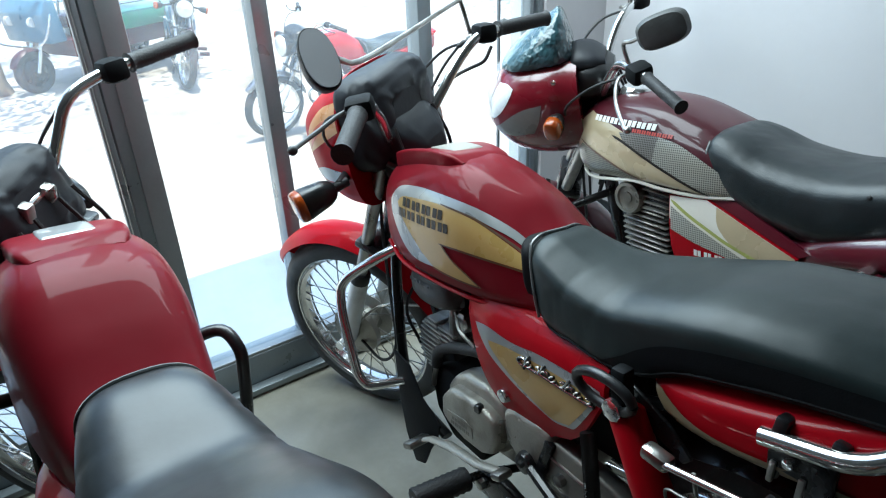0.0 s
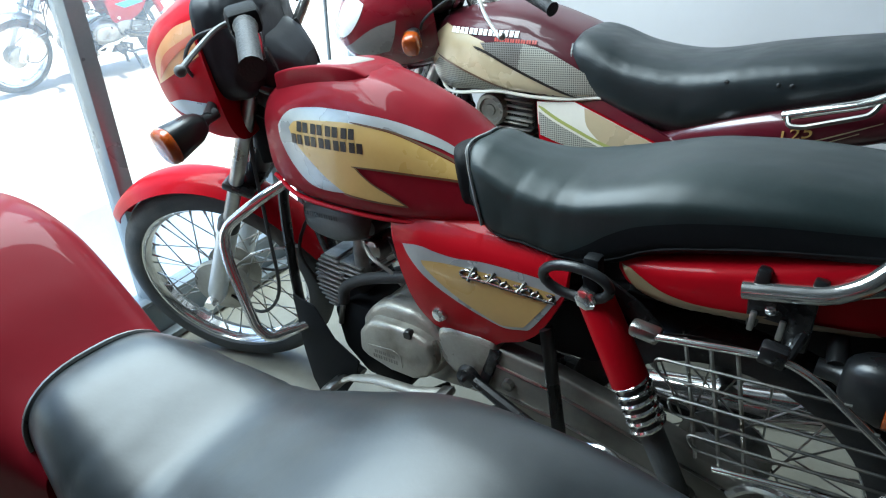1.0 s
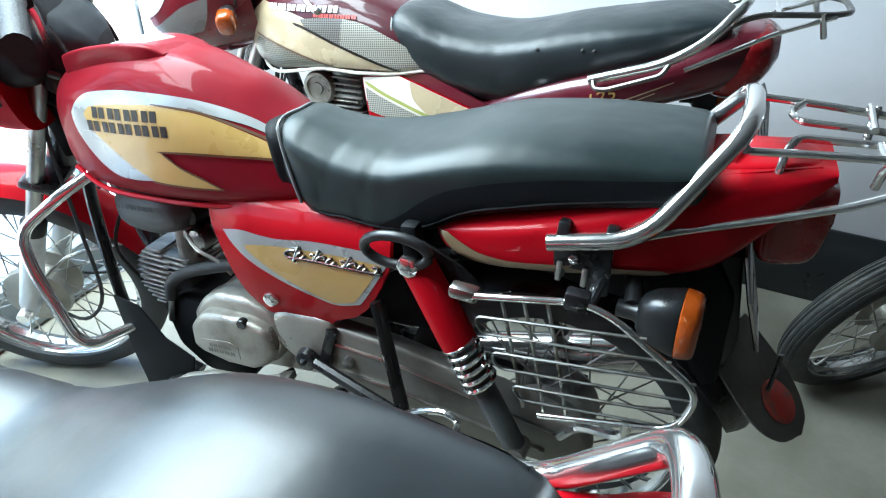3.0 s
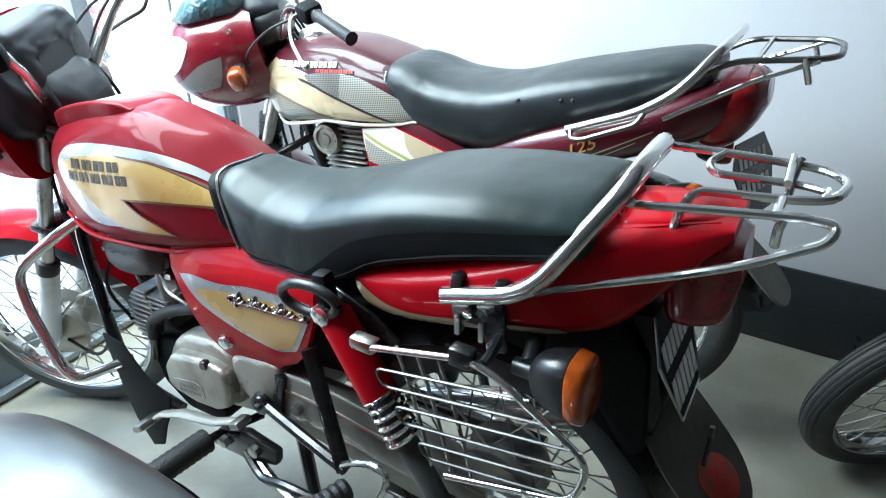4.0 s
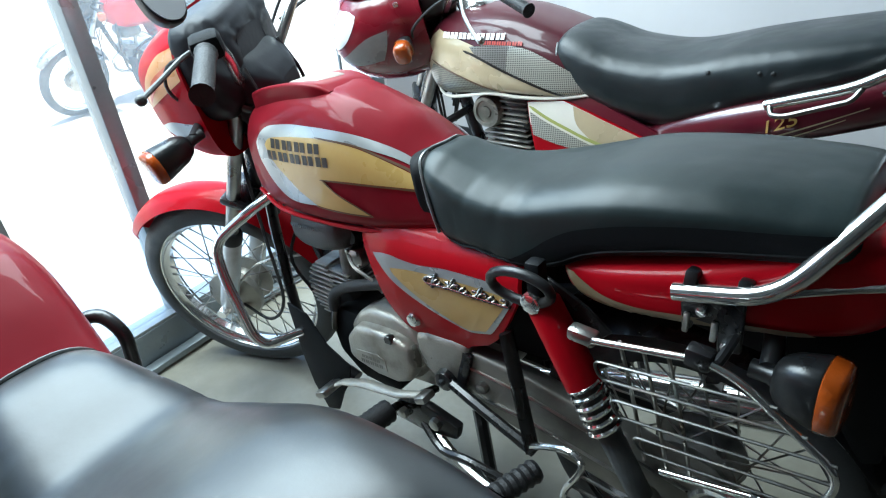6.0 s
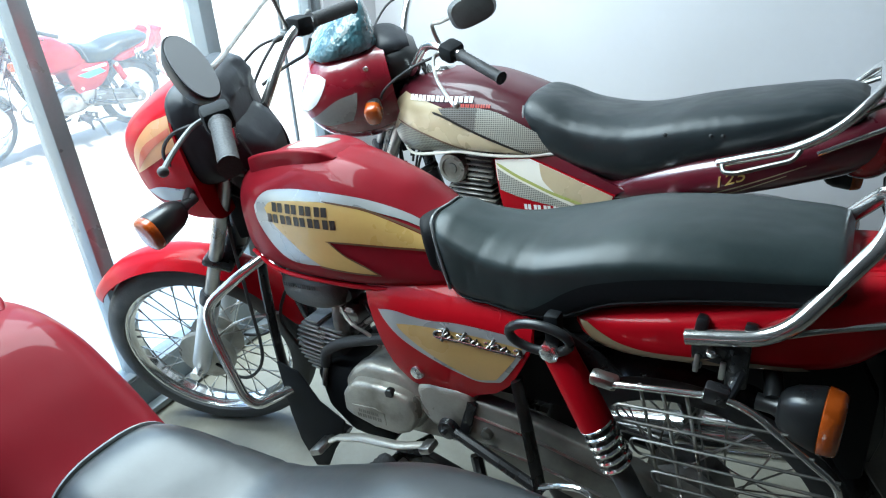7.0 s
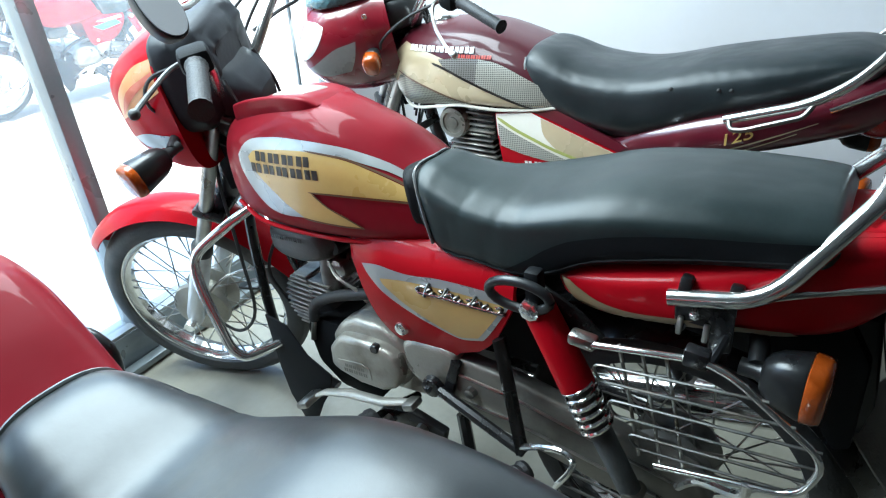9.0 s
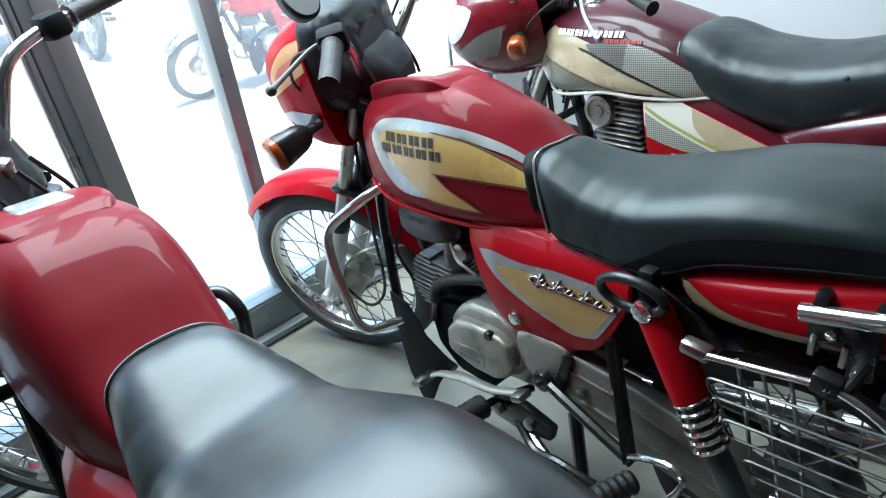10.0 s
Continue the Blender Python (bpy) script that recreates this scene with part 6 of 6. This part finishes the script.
    for s in sides:
        for (xa, za), (xb, zb) in (((1.115, 0.643), (1.322, 0.729)), ((1.130, 0.634), (1.286, 0.705))):
            part("tail_stripe", skin([(xa, za - 0.0025), (xb, zb - 0.001), (xb, zb + 0.001), (xa, za + 0.0025)], cy, 0.0016, s, 0.02), BEIGE, tail, "gold pinstripe")
    txt = bpy.data.curves.new("capacity", "FONT")
    txt.body, txt.size, txt.shear, txt.extrude = "125", 0.046, 0.3, 0.0008
    tob = new("capacity_text", txt)
    me = bpy.data.meshes.new_from_object(tob.evaluated_get(bpy.context.evaluated_depsgraph_get()))
    bpy.data.objects.remove(tob)
    me.materials.append(GOLD)
    num = new("capacity_number", me)
    num.parent, num["label"] = tail, "gold number 125"
    num.matrix_local = Matrix.Translation((1.140, -0.1505, 0.669)) @ pose(0, 0, 0, 90, -20, 0) @ Matrix.Diagonal((1.05, 0.76, 1, 1))
    part("rear_lamp", body([(1.372, 0.70, 0.72, 0.745, 0.06), (1.40, 0.676, 0.735, 0.79, 0.098), (1.45, 0.676, 0.755, 0.824, 0.105), (1.495, 0.720, 0.775, 0.824, 0.088), (1.515, 0.755, 0.785, 0.81, 0.055)], 2.8, 2.8, 20, 28), REDLENS, tail, "large red tail lamp")
    # rail and carrier
    half = [(1.150, 0.165, 0.735), (1.30, 0.172, 0.775), (1.375, 0.165, 0.815), (1.445, 0.13, 0.888)]
    rail = part("grab_rail", sweep(bmesh.new(), rounded([(x, -y, z) for x, y, z in half] + [(x, y, z) for x, y, z in reversed(half)], 0.05, 6), 0.0105, 10), CHROME, b, "chrome grab rail")
    for s in sides:
        part("rail_loop", sweep(bmesh.new(), rounded([(1.160, s * 0.172, 0.735), (1.165, s * 0.186, 0.722), (1.19, s * 0.190, 0.722), (1.30, s * 0.188, 0.756), (1.312, s * 0.175, 0.775)], 0.015, 4), 0.0055, 8), WIRE, rail)
    half = [(1.40, 0.14, 0.835), (1.46, 0.12, 0.862), (1.60, 0.10, 0.858), (1.63, 0.06, 0.856)]
    top = part("carrier", sweep(bmesh.new(), rounded([(x, -y, z) for x, y, z in half] + [(x, y, z) for x, y, z in reversed(half)], 0.03, 5), 0.006, 8), WIRE, b, "chrome luggage carrier")
    part("carrier_tube", sweep(bmesh.new(), [(1.50, -0.115, 0.862), (1.50, 0.115, 0.862)], 0.005, 7), CHROME, top)
    for s in sides:
        part("carrier_tube", sweep(bmesh.new(), rounded([(1.34, s * 0.14, 0.755), (1.50, s * 0.11, 0.825), (1.60, s * 0.10, 0.855)], 0.02, 4), 0.005, 8), CHROME, top)
        part("carrier_tube", sweep(bmesh.new(), [(1.575, s * 0.105, 0.862), (1.585, s * 0.1, 0.815)], 0.006, 7), CHROME, top)
    # engine with an upright finned cylinder
    eng = part("engine", prism([(0.36, 0.30), (0.38, 0.44), (0.46, 0.50), (0.60, 0.50), (0.74, 0.44), (0.78, 0.34), (0.70, 0.26), (0.44, 0.25)], -0.10, 0.11, 0.02, 3), ALU, b, "alloy engine with an upright finned cylinder")
    for i in range(10):
        part("cylinder_fin", box((0.470 - 0.002 * i, 0, 0.505 + 0.0155 * i), (0.150 - 0.003 * abs(i - 4), 0.165, 0.006), 0.0025, (0, 4, 0), 1), FIN if i % 2 else ALU, eng)
    part("cylinder", box((0.455, 0, 0.58), (0.11, 0.12, 0.20), 0.01, (0, 4, 0)), BLACK, eng)
    part("cylinder_head", box((0.44, 0, 0.668), (0.12, 0.13, 0.075), 0.016, (0, 4, 0)), BLACK, eng)
    part("head_side", box((0.495, -0.055, 0.665), (0.10, 0.05, 0.10), 0.012, (0, 4, 0)), BLACK, eng)
    for k in range(4):
        part("head_fin", box((0.497, -0.083, 0.640 + 0.017 * k), (0.085, 0.012, 0.006), 0.002, (0, 4, 0), 1), ALU, eng)
    part("head_cover", lathe([(0.008, -0.016), (0.015, -0.016), (0.016, -0.012), (0.030, -0.012), (0.032, -0.017), (0.042, -0.016), (0.046, -0.006), (0.046, 0.02)], 32, (0.415, -0.085, 0.664)), ALU, eng, "round ribbed alloy cover")
    part("intake", tube([(0.52, -0.02, 0.62), (0.58, -0.03, 0.63), (0.66, -0.02, 0.64)], [0.02, 0.028, 0.03], 12), PLASTIC, eng)
    part("frame_tube", tube([(0.24, 0, 0.80), (0.30, 0, 0.55), (0.38, 0, 0.32)], 0.02, 10, 4), BLACK, b)
    part("frame_tube", tube([(0.26, 0, 0.80), (0.60, 0, 0.73), (1.0, 0, 0.66), (1.35, 0, 0.72)], 0.02, 10, 4), BLACK, b)
    for s in sides:
        part("leg_guard", tube([(0.33, s * 0.05, 0.66), (0.26, s * 0.20, 0.62), (0.25, s * 0.225, 0.55), (0.31, s * 0.22, 0.38), (0.40, s * 0.08, 0.36)], 0.011, 10, 0, 0.04), BLACK, b)
        part("swinging_arm", tube([(0.80, s * 0.075, 0.315), (1.25, s * 0.085, 0.262)], 0.017, 8), BLACK, b)
        shock(b, s * 0.15, (1.05, 0.64), (1.185, 0.305), MAROON)
        indicator(b, (1.34, s * 0.16, 0.605), (1.425, s * 0.18, 0.600), None, 0.031, 0.30)
        indicator(b, (0.135, s * 0.135, 0.935), (0.112, s * 0.205, 0.925), S, 0.023, 0.45, 1.3)
        part("stand_leg", tube([(0.79, s * 0.07, 0.26), (0.84, s * 0.12, 0.09), (0.885, s * 0.155, -0.072)], 0.014, 8, 3), BLACK, b)
    rx = (1.205, 0, 0.262)
    wheel(b, rx, None, 0.295, 0.045, 0.232, 0.072, 1)
    part("rear_mudguard", mudguard(rx, 0.335, 0.08, 40, -85, 0.45), BLACK, b)
    pl = part("number_plate", prism([(-0.085, 0.03), (-0.06, 0.085), (0.06, 0.085), (0.085, 0.03), (0.05, -0.075), (-0.05, -0.075)], -0.002, 0.002, 0.001, 1), BLACK, b, "black number plate with white bars")
    pl.matrix_local = pose(1.50, -0.01, 0.60, -12, 0, 72)
    for zz in (0.045, -0.012):
        for k in range(6):
            part("plate_bar", prism([(-0.06 + 0.02 * k, zz - 0.015), (-0.048 + 0.02 * k, zz - 0.015), (-0.048 + 0.02 * k, zz + 0.015), (-0.06 + 0.02 * k, zz + 0.015)], -0.0034, -0.0022, 0), GREYINK, pl)
    fl = part("mud_flap", prism(curve_poly([(-0.075, 0.10, 1), (0.075, 0.10, 1), (0.088, -0.05), (0.06, -0.112), (0.0, -0.128), (-0.06, -0.112), (-0.088, -0.05)], 4), -0.003, 0.003, 0.002, 1), TAILFLAP, b, "grey rubber mud flap")
    fl.matrix_local = pose(1.52, 0, 0.40, -40, 0, 90) @ Matrix.Diagonal((0.85, 1, 0.85, 1))
    part("battery_box", box((0.84, 0.0, 0.55), (0.18, 0.17, 0.16), 0.015), PLASTIC, b)
    part("exhaust_pipe", tube([(0.40, 0.03, 0.62), (0.30, 0.06, 0.50), (0.36, 0.11, 0.24), (0.80, 0.13, 0.20)], 0.017, 12, 5), CHROME, b)
    part("silencer", tube([(0.78, 0.13, 0.20), (0.86, 0.15, 0.215), (1.40, 0.17, 0.31), (1.44, 0.17, 0.317)], [0.018, 0.038, 0.042, 0.03], 20), CHROME, b)
    # fairing with a tinted screen and a clear lamp
    fa = part("headlamp_fairing", body(CNOSE, 2.4, 2.4, 32, 40), RED_DEEP, b, "red headlamp fairing", xf=S)
    fy = lambda x, z: half_width(CNOSE, x, z, 2.4, 2.4)
    part("headlamp", body([(-0.080, 0.925, 0.955, 0.985, 0.035), (-0.072, 0.91, 0.957, 1.005, 0.058), (-0.04, 0.905, 0.965, 1.035, 0.075)], 2.6, 2.6, 12, 32), CLEARLENS, fa, "clear headlamp glass", xf=S)
    for s in sides:
        part("lens_side", skin(curve_poly([(-0.0715, 0.935, 1), (-0.050, 0.946), (-0.026, 0.966), (0.002, 1.001), (0.016, 1.024, 1), (0.000, 1.034), (-0.024, 1.034, 1), (-0.046, 1.008), (-0.066, 0.975), (-0.0715, 0.955, 1)], 4), fy, 0.002, s, 0.012), LENSGLASS, fa, "clear lens wrapping round the fairing", xf=S)
    part("lamp_cover", body([(-0.090, 0.925, 0.955, 0.985, 0.035), (-0.082, 0.900, 0.955, 1.010, 0.068), (-0.055, 0.885, 0.96, 1.045, 0.092), (-0.02, 0.885, 0.965, 1.062, 0.104)], 2.5, 2.5, 16, 36), FILM, fa, "clear plastic lamp cover", xf=S)
    for s in sides:
        part("fairing_flash", skin(curve_poly([(-0.062, 0.910, 1), (0.02, 0.962), (0.09, 0.978, 1), (0.075, 0.93), (0.055, 0.892, 1), (-0.02, 0.885)], 4), fy, 0.0016, s, 0.012), GREYFLASH, fa, "grey flash", xf=S)
        part("fairing_bolt", lathe([(0.004, s * 0.004), (0.007, s * 0.003), (0.008, 0)], 10, (0.13, s * (fy(0.13, 1.03) + 0.001), 1.03)), CHROME, fa, xf=S)
    part("screen", body([(-0.015, 1.058, 1.066, 1.076, 0.05), (0.02, 1.052, 1.075, 1.105, 0.09), (0.08, 1.045, 1.085, 1.145, 0.102), (0.14, 1.045, 1.09, 1.178, 0.095), (0.165, 1.045, 1.085, 1.182, 0.075), (0.18, 1.045, 1.07, 1.12, 0.05)], 2.0, 3, 28, 36), SMOKED, fa, "dark tinted screen under crinkled plastic film", xf=S)
    part("instrument_panel", body([(0.165, 0.95, 0.985, 1.02, 0.07), (0.19, 0.93, 0.985, 1.045, 0.088), (0.25, 0.94, 0.985, 1.04, 0.090), (0.285, 0.955, 0.985, 1.015, 0.06)], 3, 3, 16, 28), PLASTIC, b, "black instrument cluster", xf=S)
    part("cluster_cover", body([(0.155, 1.02, 1.035, 1.05, 0.05), (0.18, 1.02, 1.04, 1.075, 0.075), (0.23, 1.02, 1.04, 1.068, 0.075), (0.265, 1.015, 1.03, 1.045, 0.05)], 2.4, 2.4, 16, 24), BAG, b, "crumpled dark plastic over the dials", xf=S)
    mirror(b, [(0.335, -0.215, 1.08), (0.325, -0.205, 1.135), (0.345, -0.23, 1.15), (0.375, -0.265, 1.172)], (0.417, -0.306, 1.195), (0.10, 0.97, -0.2), 0.058, 0.038, S, -14, 0.66, GREYPLASTIC)
    mirror(b, [(0.335, 0.215, 1.08), (0.33, 0.222, 1.16), (0.355, 0.245, 1.20), (0.37, 0.275, 1.26)], (0.38, 0.30, 1.30), (0.93, -0.28, 0.10), 0.072, 0.046, S, -60)
    return b


cruiser("motorcycle", BIKE @ Matrix.Translation((0, 0.67, 0)), "maroon motorcycle with champagne flashes, tinted screen and long black seat")


def front_only(name, m, label):
    """The front of a motorcycle that stands behind: wheel, fork and bright mudguard."""
    b = placed(tagged(new(name), label, "motorcycle", "motorcycles parked in the shop"), m)
    S = steer(35)
    front_end(b, S, CHROME, dict(guard0=30))
    part("frame_tube", tube([(0.24, 0, 0.78), (0.30, 0, 0.55), (0.40, 0, 0.33)], 0.02, 10, 4), BLACK, b)
    part("fuel_tank", body(TANK, 2.5, 2.8), RED, b)
    part("seat", body(LONG_SEAT, 2.5, 3.2, 40, 32), VINYL, b)
    rx = (1.205, 0, 0.300)
    wheel(b, rx, None, 0.300, 0.042, 0.232, 0.072, 1)
    part("engine", prism([(0.48, 0.34), (0.50, 0.42), (0.56, 0.46), (0.70, 0.455), (0.82, 0.44), (0.86, 0.36), (0.80, 0.29), (0.62, 0.28), (0.52, 0.29)], -0.085, 0.12, 0.018, 3), ALU, b)
    for s in (-1, 1):
        part("swinging_arm", tube([(0.80, s * 0.075, 0.33), (1.25, s * 0.085, 0.30)], 0.017, 8), BLACK, b)
        shock(b, s * 0.15, (1.05, 0.64), (1.185, 0.335), BLACK)


front_only("motorcycle", pose(1.975, 0.82, FZ - 0.022, 0, 0, 4), "motorcycle with a chrome front mudguard and spoked wheel")

# ---- outside ----
OUT = -0.45
commuter("motorcycle", pose(-4.10, 1.38, OUT - 0.02, 6, 0, 85) @ Matrix.Scale(0.94, 4), "red motorcycle with cyan decals parked on the sand", RED,
         dict(steer=10, guard_paint=STEEL, nose="lamp", leg_guard=False, group="motorcycles parked outside", rear_down=True, cyan=True))
commuter("motorcycle", pose(-6.46, 1.20, OUT - 0.02, 6, 0, 166), "dark blue motorcycle parked on the sand", BLUE,
         dict(steer=15, guard_paint=STEEL, nose="lamp", leg_guard=False, group="motorcycles parked outside", rear_down=True))


def cargo_tricycle(m):
    t = placed(tagged(new("cargo_tricycle"), "green and red electric cargo tricycle parked on the sand", "tricycle"), m)
    for k, (x, y) in enumerate(((0, 0), (1.75, -0.42), (1.75, 0.42))):
        w = part("wheel", lathe([(0.03, -0.05), (0.12, -0.045), (0.15, -0.02), (0.15, 0.02), (0.12, 0.045), (0.03, 0.05)], 28, (x, y, 0.23)), BLACK, t)
        part("tyre", lathe([(0.15, -0.035), (0.19, -0.048), (0.225, -0.03), (0.232, 0), (0.225, 0.03), (0.19, 0.048), (0.15, 0.035)], 36, (x, y, 0.23), True), RUBBER, w)
        for j in range(6):
            a = j * math.pi / 3
            part("rim_hole", lathe([(0.018, -0.052), (0.022, -0.048), (0.022, 0.048), (0.018, 0.052)], 10, (x + 0.085 * math.cos(a), y, 0.23 + 0.085 * math.sin(a))), BLACK, w)
    part("front_guard", mudguard((0, 0, 0.23), 0.27, 0.07, 70, -60, 0.4), DARKRED, t)
    for s in (-1, 1):
        part("fork_leg", tube([(0, s * 0.075, 0.23), (0.16, s * 0.08, 0.62)], 0.024, 10), CHROME, t)
        part("bumper_bar", tube([(-0.05, s * 0.02, 0.52), (-0.08, s * 0.34, 0.55), (0.0, s * 0.42, 0.66), (0.10, s * 0.42, 0.86)], 0.013, 8, 4), CHROME, t)
        part("roof_post", tube([(0.22, s * 0.40, 0.85), (0.36, s * 0.42, 1.75)], 0.016, 8), CHROME, t)
        part("roof_post", tube([(1.55, s * 0.46, 0.75), (1.55, s * 0.46, 1.75)], 0.016, 8), CHROME, t)
        part("side_rail", tube([(0.70, s * 0.50, 0.62), (0.72, s * 0.50, 0.86), (2.0, s * 0.50, 0.86), (2.05, s * 0.50, 0.60)], 0.014, 8, 0, 0.05), CHROME, t)
        part("headlamp", lathe([(0.02, -0.02), (0.05, -0.018), (0.055, 0.02)], 20, (0.02, s * 0.20, 0.78)), CLEARLENS, t)
    part("front_panel", prism([(0.05, 0.55), (0.02, 0.86), (0.10, 1.0), (0.22, 1.0), (0.26, 0.55)], -0.38, 0.38, 0.03, 3), BLUE, t, "blue front panel")
    part("lower_body", box((1.15, 0, 0.47), (1.75, 0.92, 0.20), 0.03), DARKRED, t, "dark red lower body")
    part("cargo_bed", box((1.42, 0, 0.66), (1.20, 0.98, 0.20), 0.03), GREEN, t, "green cargo bed")
    part("bench", box((0.62, 0, 0.72), (0.40, 0.72, 0.14), 0.04), DARKRED, t)
    part("windscreen_frame", tube([(0.20, -0.36, 1.0), (0.32, -0.36, 1.55), (0.32, 0.36, 1.55), (0.20, 0.36, 1.0)], 0.014, 8, 0, 0.06), CHROME, t)
    part("roof", box((0.98, 0, 1.77), (1.45, 0.98, 0.04), 0.015), BLUE, t, "blue roof sheet")


cargo_tricycle(pose(-7.45, -0.18, OUT - 0.003, 0, 0, 118))
tree("tree", -7.75, -0.72, 0.20, 2.6, 0.2, "leaning tree with a bare grey-brown trunk", 3)
tree("tree", -7.6, 9.4, 0.11, 2.4, -0.15, "slim tree with a pale trunk beside the road", 5)
